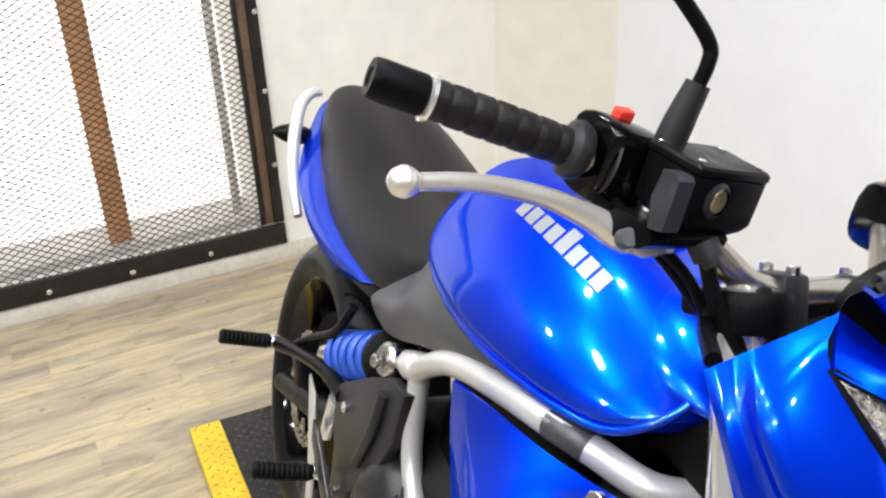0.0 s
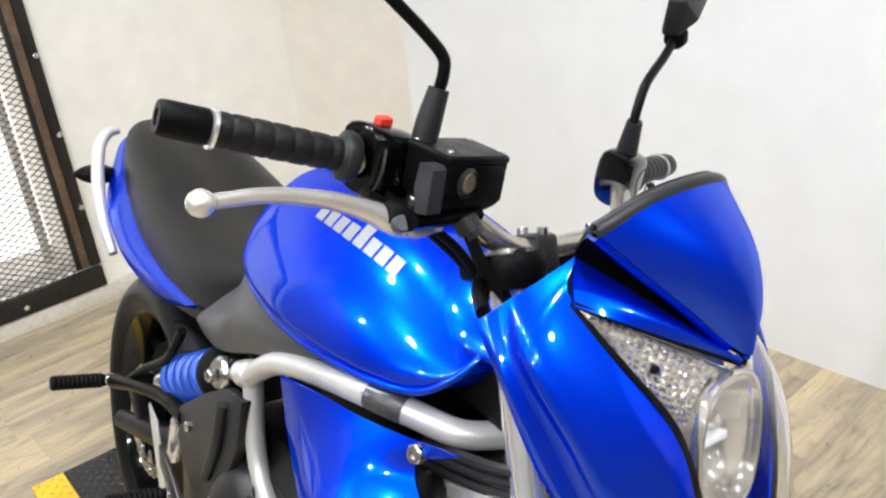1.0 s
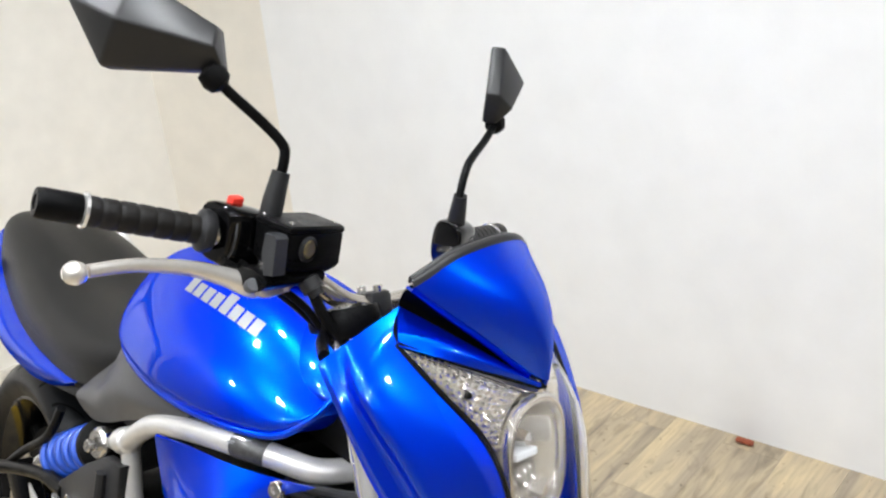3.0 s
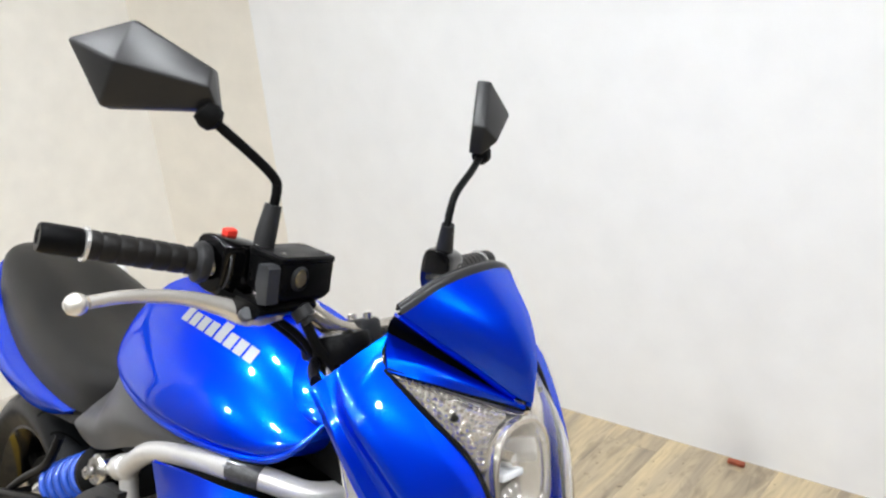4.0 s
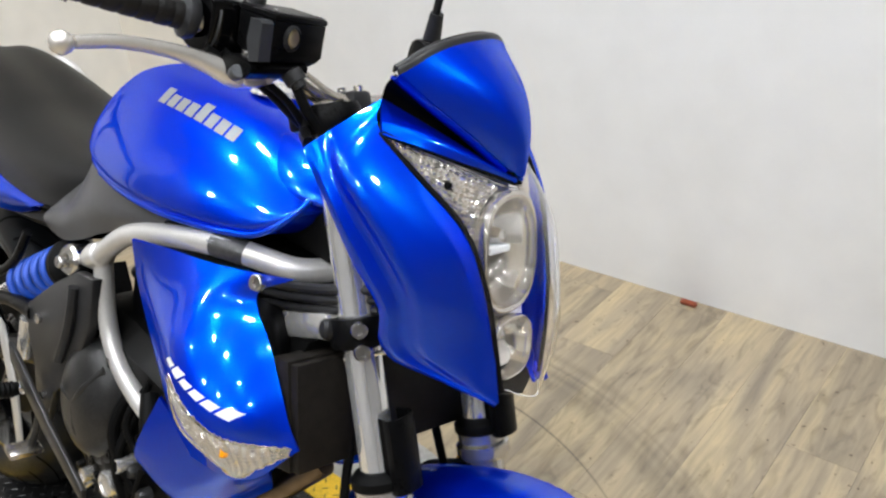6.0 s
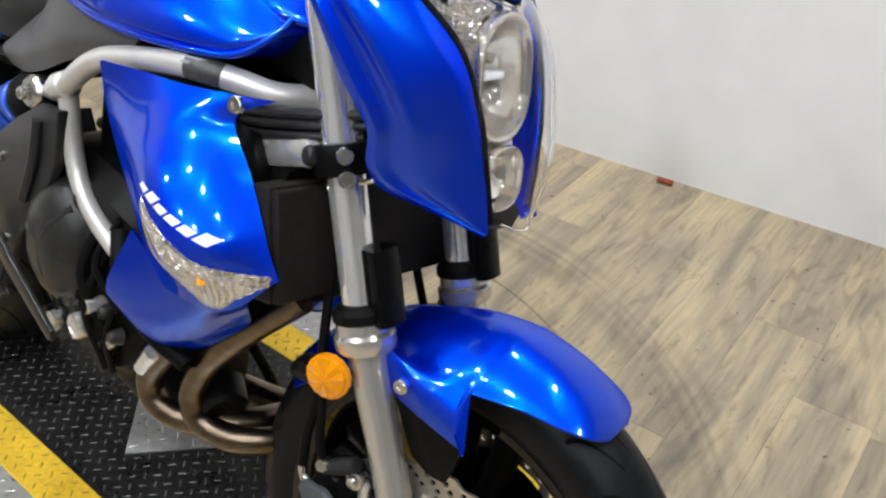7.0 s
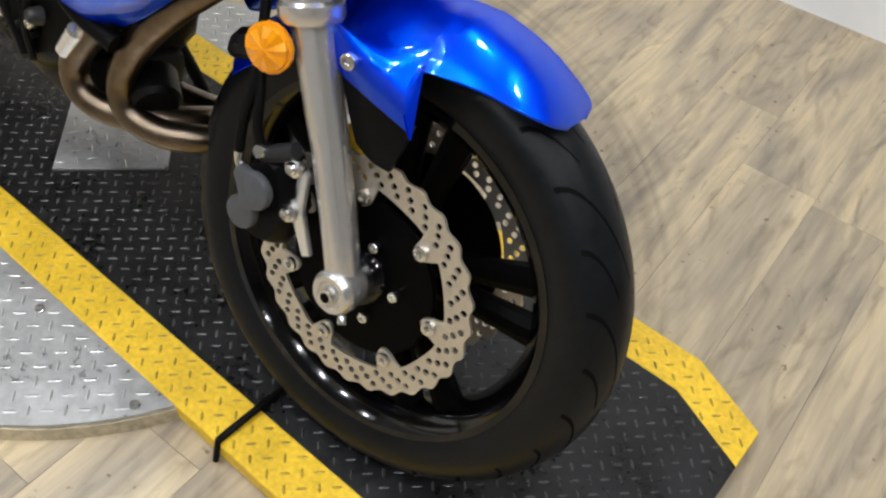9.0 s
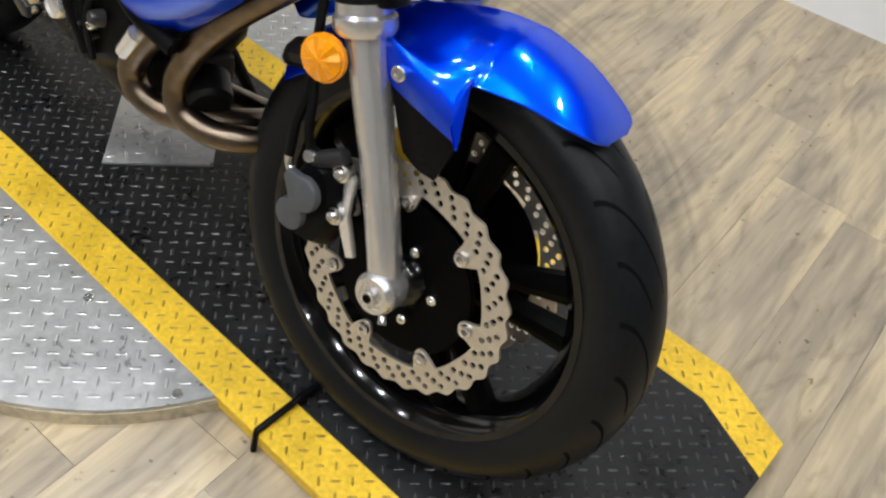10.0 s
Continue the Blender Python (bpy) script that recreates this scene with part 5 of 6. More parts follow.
part("bulb_cap", turned([(0, 0.010), (0.007, 0.008), (0.009, 0.0), (0.009, -0.03), (0, -0.03)], V(-0.132, 0.010, 0.868), LFW, 20), ALLOY, head, "bulb cap")
part("bulb_cap", turned([(0, 0.004), (0.004, 0.003), (0.005, -0.02), (0, -0.02)], V(-0.132, -0.016, 0.868), LFW, 14), MATTE, head)
part("bulb_cap", turned([(0, 0.008), (0.006, 0.006), (0.008, 0.0), (0.008, -0.02), (0, -0.02)], V(-0.098, 0.004, 0.770), LFW, 18), ALLOY, head)
for s in (-1, 1):
    wedge = [[V(-0.205, s * 0.108, 0.957), V(-0.175, s * 0.080, 0.948), V(-0.145, s * 0.050, 0.936), V(-0.126, s * 0.020, 0.926)],
             [V(-0.190, s * 0.106, 0.938), V(-0.168, s * 0.086, 0.929), V(-0.142, s * 0.062, 0.917), V(-0.126, s * 0.038, 0.912)],
             [V(-0.168, s * 0.098, 0.916), V(-0.152, s * 0.084, 0.907), V(-0.134, s * 0.066, 0.898), V(-0.124, s * 0.046, 0.896)],
             [V(-0.146, s * 0.088, 0.892), V(-0.138, s * 0.078, 0.884), V(-0.128, s * 0.064, 0.878), V(-0.122, s * 0.050, 0.876)]]
    part("facet_reflector", poked(shell(wedge, 4, 6, 0.003, (-0.3, 0, 0.85)), 0.0022), REFLECT, head, "bright faceted upper reflector", False, 5)
    part("position_bulb", turned([(0, 0.005), (0.003, 0.004), (0.004, 0.0), (0, -0.002)], V(-0.150, s * 0.072, 0.925), (0.8, s * 0.4, 0.3), 12), MATTE, head)
    part("lens_seal", tube([V(-0.208, s * 0.118, 0.962), V(-0.160, s * 0.0975, 0.928), V(-0.117, s * 0.0745, 0.891), V(-0.087, s * 0.0605, 0.838), V(-0.068, s * 0.0505, 0.784), V(-0.054, s * 0.040, 0.734)], 0.0030, 8, 5), MATTE, head, "black rubber lens seal")
    part("lens_seal", tube([V(-0.206, s * 0.116, 0.963), V(-0.160, s * 0.064, 0.949), V(-0.117, s * 0.002, 0.932)], 0.0030, 8, 5), MATTE, head)
    inner_e = [V(-0.228, s * 0.098, 0.990), V(-0.204, s * 0.117, 0.962), V(-0.118, s * 0.076, 0.891), V(-0.088, s * 0.062, 0.838), V(-0.069, s * 0.052, 0.785), V(-0.050, s * 0.047, 0.727)]
    outer_e = [V(-0.250, s * 0.172, 0.938), V(-0.214, s * 0.170, 0.900), V(-0.182, s * 0.154, 0.848), V(-0.154, s * 0.136, 0.806), V(-0.144, s * 0.118, 0.756), V(-0.050, s * 0.052, 0.725)]
    swell = [0.25, 0.8, 1.0, 0.9, 0.7, 0.0]
    rows = [[a.lerp(b, f) + V(0.42, s * 0.90, 0.12) * (h * w) for a, b, w in zip(inner_e, outer_e, swell)]
            for f, h in ((0, 0), (0.22, 0.012), (0.44, 0.020), (0.60, 0.019), (0.70, 0.010), (0.80, 0.005), (0.90, 0.010), (1.0, 0.0))]
    fr = part("side_fairing", shell(rows, 3, 5, 0.004, (-0.25, 0, 0.85)), BLUE, bike, "metallic blue fairing beside the headlamp", False, 28)
    low = [[V(-0.152, s * 0.130, 0.790), V(-0.144, s * 0.117, 0.754), V(-0.100, s * 0.085, 0.738), V(-0.051, s * 0.051, 0.723)],
           [V(-0.162, s * 0.116, 0.782), V(-0.156, s * 0.102, 0.744), V(-0.108, s * 0.072, 0.730), V(-0.060, s * 0.040, 0.718)]]
    part("lower_edge", shell(low, 4, 5, 0.004, (-0.25, 0, 0.85)), BLUE, fr)
    part("upper_brow", shell([[V(-0.230, s * 0.096, 0.990), V(-0.178, s * 0.054, 0.966), V(-0.122, s * 0.006, 0.938)],
                              [V(-0.216, s * 0.109, 0.977), V(-0.164, s * 0.066, 0.962), V(-0.114, s * 0.006, 0.937)],
                              [V(-0.203, s * 0.118, 0.963), V(-0.160, s * 0.069, 0.951), V(-0.116, s * 0.004, 0.932)]], 4, 6, 0.004, (-0.25, 0, 0.9)), BLUE, fr, "blue brow above the lens")
    part("inner_bracket", tube([V(-0.256, s * 0.158, 0.940), V(-0.285, s * 0.135, 0.938), V(-0.318, s * 0.10, 0.930)], 0.0062, 10, 3), PLASTIC, fr)
COWL = (((-0.198, 0.116, 1.022), (-0.188, 0.064, 1.049), (-0.182, 0.0, 1.061)), ((-0.176, 0.085, 0.999), (-0.150, 0.046, 1.016), (-0.138, 0.0, 1.022)),
        ((-0.148, 0.050, 0.974), (-0.126, 0.026, 0.982), (-0.117, 0.0, 0.984)), ((-0.122, 0.014, 0.946), (-0.114, 0.007, 0.943), (-0.110, 0.0, 0.942)))


def both(row):
    """A half row from the edge to the middle, carried over to the far edge."""
    half = [V(x, -y, z) for x, y, z in row]
    return half + [V(p.x - 0.010 * p.y / -0.116, -p.y * 0.70, p.z) for p in half[-2::-1]]


cowl = part("meter_cowl", shell([both(r) for r in COWL], 6, 6, 0.004, (-0.35, 0, 0.95)), BLUE, bike, "metallic blue instrument cowl")
for s in (-1, 1):
    edge = [both(r)[0 if s < 0 else -1] for r in COWL]
    part("cowl_lip", shell([[p + V(0, 0, -0.001) for p in edge], [p + V(-0.006, -s * 0.003, -0.007) for p in edge], [p + V(-0.022, -s * 0.014, -0.010) for p in edge]], 3, 6, 0.003, (-0.3, 0, 1.1)), BLUE, cowl, "turned-under lower lip")
part("cowl_rim", shell([[p + V(0.0006, 0, -0.0010) for p in both(COWL[0])], [p + V(-0.0035, 0, 0.0045) for p in both(COWL[0])], [p + V(-0.0110, -0.06 * p.y, 0.0042) for p in both(COWL[0])], [p + V(-0.0140, -0.08 * p.y, -0.0030) for p in both(COWL[0])]], 4, 6, 0.003, (-0.30, 0, 0.95)), GREYP, cowl, "dark grey rim of the cowl")
for s in (-1, 1):
    edge = [both(r)[0 if s < 0 else -1] for r in COWL]
    brow_top = [V(-0.230, s * 0.096, 0.988), V(-0.186, s * 0.060, 0.968), V(-0.150, s * 0.030, 0.950), V(-0.124, s * 0.008, 0.936)]
    inset = [p + V(-0.014, -s * 0.010, -0.006) for p in edge]
    # black fill from cowl edge to brow draws the gap's shadow
    part("cowl_gap_shade", shell([inset, [p.lerp(q, 0.5) + V(-0.006, -s * 0.003, 0) for p, q in zip(inset, brow_top)], brow_top], 3, 5, 0.003, (-0.4, 0, 0.9)), INKBLK, cowl, "ink-black sheet standing for the shadow gap under the cowl")
part("meter", loft([[V(-0.235 - d_, y_, z_) for y_, z_ in ((-0.050, 0.962), (-0.046, 0.992), (0, 1.012), (0.046, 0.992), (0.050, 0.962), (0, 0.945))] for d_ in (-0.005, 0.020, 0.026)], 2, 3), PLASTIC, cowl, "black instrument pod")
part("cable_guide", tube([V(-0.215, -0.095, 0.71), V(-0.17, -0.07, 0.735), V(-0.15, -0.02, 0.735)], 0.003, 8, 4), STEEL, bike)
part("lamp_bracket", box(pose(-0.215, 0, 0.85), 0.05, 0.11, 0.16, 0.015), MATTE, bike, "black bracket behind the headlamp")
part("lamp_chin", loft([[V(x, y, z) for x, y, z in ((-0.06, -0.03, 0.728), (-0.06, 0.03, 0.728), (-0.14, 0.06, 0.765), (-0.14, -0.06, 0.765))], [V(x, y, z) for x, y, z in ((-0.075, -0.025, 0.716), (-0.075, 0.025, 0.716), (-0.15, 0.05, 0.74), (-0.15, -0.05, 0.74))]], 2, 2), PLASTIC, bike, "black plastic chin under the headlamp")

# ==== chassis: tank, seat, frame, engine, rear (x back from the axle, turned as a whole) ====
def tank_ring(x, top, hw, zmax, bot, hb_):
    """Closed section of the tank at x: top height, widest half width and its height, lower edge."""
    zmax = bot + (zmax - bot) * 0.42
    h = top - zmax
    half = [V(x, 0, top)] + [V(x, -hw * a, zmax + h * b) for a, b in ((0.42, 0.915), (0.68, 0.69), (0.86, 0.41), (0.965, 0.155), (1.0, -0.04))] + [V(x, -hw * 0.975, bot + (zmax - bot) * 0.35), V(x, -hb_, bot), V(x, -hb_ * 0.45, bot - 0.004)]
    return half + [V(x, 0, bot - 0.005)] + [V(p.x, -p.y, p.z) for p in half[:0:-1]]


TANK = ((-0.742, 0.884, 0.080, 0.851, 0.818, 0.066), (-0.736, 0.902, 0.114, 0.844, 0.796, 0.102), (-0.701, 0.914, 0.143, 0.837, 0.780, 0.131), (-0.645, 0.921, 0.155, 0.831, 0.773, 0.145), (-0.574, 0.923, 0.161, 0.828, 0.773, 0.147), (-0.507, 0.920, 0.158, 0.827, 0.776, 0.147),
        (-0.440, 0.909, 0.151, 0.825, 0.784, 0.140), (-0.386, 0.893, 0.139, 0.826, 0.791, 0.130), (-0.344, 0.878, 0.124, 0.831, 0.800, 0.116), (-0.317, 0.862, 0.106, 0.840, 0.818, 0.100), (-0.307, 0.850, 0.090, 0.845, 0.831, 0.086), (-0.301, 0.838, 0.062, 0.842, 0.836, 0.058))
NECK = ((-0.470, 0.900, 0.090, 0.866, 0.828, 0.080), (-0.420, 0.903, 0.094, 0.868, 0.832, 0.082), (-0.370, 0.900, 0.093, 0.868, 0.836, 0.080), (-0.330, 0.890, 0.086, 0.866, 0.840, 0.072), (-0.300, 0.878, 0.074, 0.862, 0.842, 0.062), (-0.285, 0.866, 0.060, 0.858, 0.844, 0.048), (-0.280, 0.858, 0.044, 0.855, 0.846, 0.036))
tank_bm = join(loft([tank_ring(*r) for r in TANK], 4, 4), loft([tank_ring(*r) for r in NECK], 3, 3))
tank_tree = BVHTree.FromBMesh(tank_bm)
tank = part("fuel_tank", tank_bm, BLUE, bike, "metallic blue fuel tank", True, 60)
for s in (-1, 1):
    lip = []
    for p in (V(-0.66, s * 0.143, 0.775), V(-0.60, s * 0.150, 0.774), V(-0.54, s * 0.152, 0.775), V(-0.48, s * 0.150, 0.780), V(-0.43, s * 0.144, 0.787), V(-0.386, s * 0.136, 0.793), V(-0.350, s * 0.122, 0.800), V(-0.330, s * 0.112, 0.809), V(-0.316, s * 0.102, 0.822), V(-0.308, s * 0.090, 0.836), V(-0.303, s * 0.080, 0.850)):
        q, n, _, _ = tank_tree.find_nearest(p)
        lip.append(q + (q - V(q.x, 0, 0.83)).normalized() * 0.0015)
    part("tank_lip", tube(lip, 0.0042, 12, 3), BLUE, tank, "blue rolled lower lip", True)
part("filler_cap", turned([(0, 0.006), (0.026, 0.006), (0.031, 0.003), (0.033, -0.004), (0, -0.004)], (-0.50, 0, 0.925), (-0.05, 0, 1), 32), ALLOY, tank, "round alloy filler cap", True)

def block_mark(tree, c00, c10, c01, c11, blocks, lift=0.0012, lean=0.25, side=0):
    """Plain slanted blocks laid on a body: the four corners of the mark's field, and blocks as (from, to, foot, head)."""
    bm = bmesh.new()
    for f0, f1, h0, h1 in blocks:
        nu, nv = 5, 5
        g = []
        for i in range(nu):
            r = []
            for j in range(nv):
                h = h0 + (h1 - h0) * j / (nv - 1)
                f = f0 + (f1 - f0) * i / (nu - 1) + lean * 0.06 * h
                p = c00.lerp(c10, f).lerp(c01.lerp(c11, f), h)
                q, n, _, _ = tree.ray_cast(p + V(0, side * 0.2, 0), V(0, -side, 0)) if side else tree.find_nearest(p)
                if q is None:
                    q, n = p, V(0, side, 0)
                if side and n.y * side < 0:
                    n = -n
                r.append(q + n * lift)
            g.append(r)
        add_grid(bm, g)
    return bm


def letter_blocks(count, seed):
    """A run of plain bars that fills a line of lettering."""
    out = []
    w = 1.0 / count
    for k in range(count):
        a = k * w
        top = 1.0 if (k + seed) % 4 == 0 else 0.70
        out.append((a + w * 0.06, a + w * 0.86, 0.0, top))
    return out


for bl in letter_blocks(8, 4):
    part("mark_bar", block_mark(tank_tree, V(-0.597, -0.124, 0.904), V(-0.428, -0.106, 0.888), V(-0.606, -0.098, 0.917), V(-0.438, -0.080, 0.905), [bl]), DECAL, tank, "silver bar of the tank mark", True)

def seat_ring(x, top, hw, edge):
    h = top - edge
    half = [V(x, 0, top - 0.004), V(x, -hw * 0.45, top), V(x, -hw * 0.80, top - h * 0.14), V(x, -hw * 0.98, top - h * 0.45), V(x, -hw, edge + h * 0.15), V(x, -hw * 0.93, edge)]
    return half + [V(x, 0, edge - 0.003)] + [V(p.x, -p.y, p.z) for p in half[:0:-1]]


seat = part("seat", loft([seat_ring(*r) for r in ((-0.711, 0.771, 0.049, 0.746), (-0.737, 0.771, 0.081, 0.714), (-0.782, 0.761, 0.107, 0.682), (-0.858, 0.749, 0.128, 0.655), (-0.959, 0.747, 0.135, 0.650), (-1.059, 0.753, 0.135, 0.653), (-1.150, 0.768, 0.130, 0.662), (-1.251, 0.783, 0.119, 0.683), (-1.342, 0.792, 0.104, 0.708), (-1.402, 0.793, 0.086, 0.730), (-1.428, 0.783, 0.066, 0.744))], 4, 3), SEATV, bike, "black-grey vinyl seat", True, 60)
part("seat_piping", tube([V(-0.745, -0.083, 0.706), V(-0.78, -0.103, 0.680), V(-0.86, -0.124, 0.652), V(-0.96, -0.131, 0.646)], 0.004, 8, 4), MATTE, seat, "", True)
for s in (-1, 1):
    tail = part("tail_panel", shell([[V(-0.870, s * 0.124, 0.658), V(-1.00, s * 0.131, 0.656), V(-1.12, s * 0.129, 0.664), V(-1.24, s * 0.117, 0.686), V(-1.34, s * 0.101, 0.716), V(-1.43, s * 0.062, 0.760)],
                                     [V(-0.878, s * 0.134, 0.652), V(-1.00, s * 0.147, 0.648), V(-1.12, s * 0.150, 0.652), V(-1.24, s * 0.141, 0.668), V(-1.34, s * 0.121, 0.694), V(-1.44, s * 0.082, 0.742)],
                                     [V(-0.890, s * 0.140, 0.645), V(-1.00, s * 0.154, 0.637), V(-1.12, s * 0.160, 0.636), V(-1.24, s * 0.153, 0.646), V(-1.35, s * 0.132, 0.666), V(-1.45, s * 0.090, 0.712)],
                                     [V(-0.900, s * 0.134, 0.638), V(-1.00, s * 0.146, 0.618), V(-1.12, s * 0.150, 0.608), V(-1.24, s * 0.142, 0.612), V(-1.35, s * 0.120, 0.632), V(-1.45, s * 0.080, 0.680)],
                                     [V(-0.910, s * 0.118, 0.630), V(-1.00, s * 0.124, 0.598), V(-1.12, s * 0.124, 0.576), V(-1.24, s * 0.112, 0.578), V(-1.35, s * 0.092, 0.606), V(-1.44, s * 0.060, 0.655)]], 4, 5, 0.004, (-1.1, 0, 0.65)), BLUE, bike, "metallic blue tail panel", True)
    part("grab_handle", tube([V(-1.415, s * 0.098, 0.768), V(-1.410, s * 0.118, 0.764), V(-1.385, s * 0.140, 0.742), V(-1.330, s * 0.154, 0.690), V(-1.270, s * 0.158, 0.636), V(-1.225, s * 0.152, 0.596)], [0.008, 0.010, 0.0115, 0.0115, 0.010, 0.008], 14, 5), SILVER, tail, "silver grab handle", True)
    ind = part("rear_indicator", loft([[V(-1.395, s * yy, 0.688) + V(q * dx, 0, q * dz) for dx, dz in ((0.02, 0.0), (0.012, 0.014), (-0.012, 0.014), (-0.022, 0.0), (-0.012, -0.014), (0.012, -0.014))] for yy, q in ((0.110, 0.75), (0.123, 1.0), (0.148, 1.05), (0.168, 0.7), (0.183, 0.1))], 3, 2), PLASTIC, tail, "black arrow-shaped rear indicator", True)
    part("stem", tube([V(-1.395, s * 0.08, 0.688), V(-1.395, s * 0.145, 0.688)], 0.008, 10, 1), PLASTIC, ind, "", True)
    sc = part("side_cover", shell([[V(-0.480, s * 0.142, 0.779), V(-0.560, s * 0.147, 0.777), V(-0.640, s * 0.145, 0.778), V(-0.705, s * 0.131, 0.784), V(-0.755, s * 0.110, 0.742), V(-0.850, s * 0.126, 0.658)],
                                   [V(-0.490, s * 0.145, 0.760), V(-0.570, s * 0.154, 0.745), V(-0.650, s * 0.154, 0.732), V(-0.725, s * 0.144, 0.705), V(-0.785, s * 0.138, 0.668), V(-0.850, s * 0.138, 0.643)],
                                   [V(-0.500, s * 0.140, 0.748), V(-0.575, s * 0.146, 0.722), V(-0.650, s * 0.146, 0.690), V(-0.720, s * 0.140, 0.655), V(-0.780, s * 0.136, 0.632), V(-0.830, s * 0.134, 0.628)]], 4, 4, 0.004, (-0.65, 0, 0.70)), SIDEG, bike, "dark grey plastic side cover", True)
part("tail_underside", loft([[V(x, y * w, z + dz) for y, dz in ((-1, 0.03), (-0.7, -0.02), (0.7, -0.02), (1, 0.03))] for x, w, z in ((-0.85, 0.11, 0.62), (-1.1, 0.11, 0.575), (-1.3, 0.085, 0.585), (-1.43, 0.05, 0.655))], 3, 2), PLASTIC, bike, "black plastic under the tail", True)
part("rear_light", loft([[V(x, y * w, z) for y, z in ((-1, 0.700), (-1, 0.740), (1, 0.740), (1, 0.700))] for x, w in ((-1.42, 0.05), (-1.455, 0.04))], 2, 1), AMBER, bike, "rear lamp", True)

# frame
for s in (-1, 1):
    rail = [V(-0.720, s * 0.128, 0.628), V(-0.672, s * 0.136, 0.644), V(-0.632, s * 0.142, 0.674), V(-0.585, s * 0.145, 0.709), V(-0.535, s * 0.146, 0.734), V(-0.460, s * 0.142, 0.757), V(-0.390, s * 0.134, 0.773), V(-0.345, s * 0.113, 0.774), V(-0.306, s * 0.086, 0.770), V(-0.288, s * 0.050, 0.772), V(-0.280, s * 0.020, 0.776)]
    fr = part("frame_rail", tube(rail, 0.0140, 20, 6), SILVER, bike, "silver painted tubular frame rail", True)
    part("frame_label", tube([p for p in smooth(rail, 6) if -0.400 < p.x < -0.345], 0.0146, 20, 1), STICKER, fr, "dark label film round the rail", True)
    mid_line = [p for p in smooth(rail, 6) if -0.396 < p.x < -0.350]
    for turn_, w0, w1 in ((0.35, 0.05, 0.80), (0.85, 0.05, 0.95), (1.35, 0.20, 0.70)):
        strip = bmesh.new()
        cut = mid_line[int(w0 * (len(mid_line) - 1)):int(w1 * (len(mid_line) - 1)) + 1]
        for p, q in zip(cut, cut[1:]):
            quad = [e + V(0, s * math.cos(a_), math.sin(a_)) * 0.0149 for e, a_ in ((p, turn_), (q, turn_), (q, turn_ + 0.20), (p, turn_ + 0.20))]
            strip.faces.new([strip.verts.new(v_) for v_ in quad])
        part("label_bar", strip, DECAL, fr, "pale bar of small print", True)
    part("down_tube", tube([V(-0.660, s * 0.136, 0.665), V(-0.652, s * 0.134, 0.625), V(-0.640, s * 0.132, 0.575), V(-0.618, s * 0.131, 0.535), V(-0.575, s * 0.131, 0.506), V(-0.510, s * 0.131, 0.488), V(-0.43, s * 0.125, 0.47)], 0.0130, 18, 6), SILVER, fr, "", True)
    part("frame_gusset", turned([(0.0, 0.016), (0.014, 0.016), (0.0185, 0.011), (0.0185, -0.011), (0.014, -0.016), (0.0, -0.016)], (-0.662, s * 0.138, 0.654), (1, 0, 0.5), 24), SILVER, fr, "", True)
# added box that makes the gap below the neck black
part("neck_gap_fill", box(pose(-0.335, 0, 0.812), 0.15, 0.13, 0.060, 0.012), MATTE, bike, "added black box filling the gap under the tank nose", True)
part("steering_head", turned([(0, -0.09), (0.035, -0.09), (0.035, 0.09), (0, 0.09)], (-0.275, 0, 0.85), FAX, 28), GREYP, bike, "grey steering head", True)

# shock with blue spring, on the near side
shock = part("rear_shock", tube([V(-1.030, -0.118, 0.440), V(-0.930, -0.118, 0.500)], [0.017, 0.020], 18, 2), ALLOY, bike, "rear shock absorber with blue spring", True)
s0, s1 = V(-0.945, -0.118, 0.492), V(-0.775, -0.122, 0.592)
ax = (s1 - s0).normalized()
ux = ax.orthogonal().normalized()
uy = ax.cross(ux)
turns, hel = 5.2, []
for i in range(int(turns * 20) + 1):
    f = i / (turns * 20)
    a = 2 * math.pi * turns * f
    hel.append(s0.lerp(s1, f) + (ux * math.cos(a) + uy * math.sin(a)) * 0.0325)
part("spring", tube(hel, 0.0064, 12, 1), SPRINGB, shock, "blue coil spring", True)
part("damper", tube([s0, s1], 0.018, 18, 1), MATTE, shock, "", True)
part("collar", turned([(0, -0.004), (0.036, -0.004), (0.040, 0.0), (0.040, 0.010), (0.034, 0.014), (0.022, 0.02), (0, 0.02)], s1, ax, 28), MATTE, shock, "", True)
part("top_eye", turned([(0.006, -0.024), (0.019, -0.024), (0.023, -0.019), (0.023, 0.019), (0.019, 0.024), (0.010, 0.024), (0.008, 0.020), (0.0, 0.020)], V(-0.725, -0.132, 0.622), (0.1, -1, 0.1), 28), STEEL, shock, "bright mounting eye", True)
part("eye_bolt", bolt(V(-0.725, -0.160, 0.622), (0.1, -1, 0.1), 0.009, 0.008), STEEL, shock, "", True)

# rear wheel and swing arm
rwl = wheel("rear_wheel", -1.25, 0.226, 0.300, 0.156, 0.212, 0.126, True, "gloss black alloy rear wheel", 0.006)
part("brake_disc", wave_disc(-1.25, -0.066, 0.226, 0.110, 0.085, 5), DISCM, rwl, "small drilled rear disc", True)
for s in (-1, 1):
    part("swing_arm", tube([V(-0.76, s * 0.085, 0.40), V(-0.92, s * 0.100, 0.375), V(-1.10, s * 0.106, 0.300), V(-1.28, s * 0.106, 0.222)], [0.026, 0.026, 0.022, 0.018], 14, 4), PLASTIC, bike, "black swing arm", True)
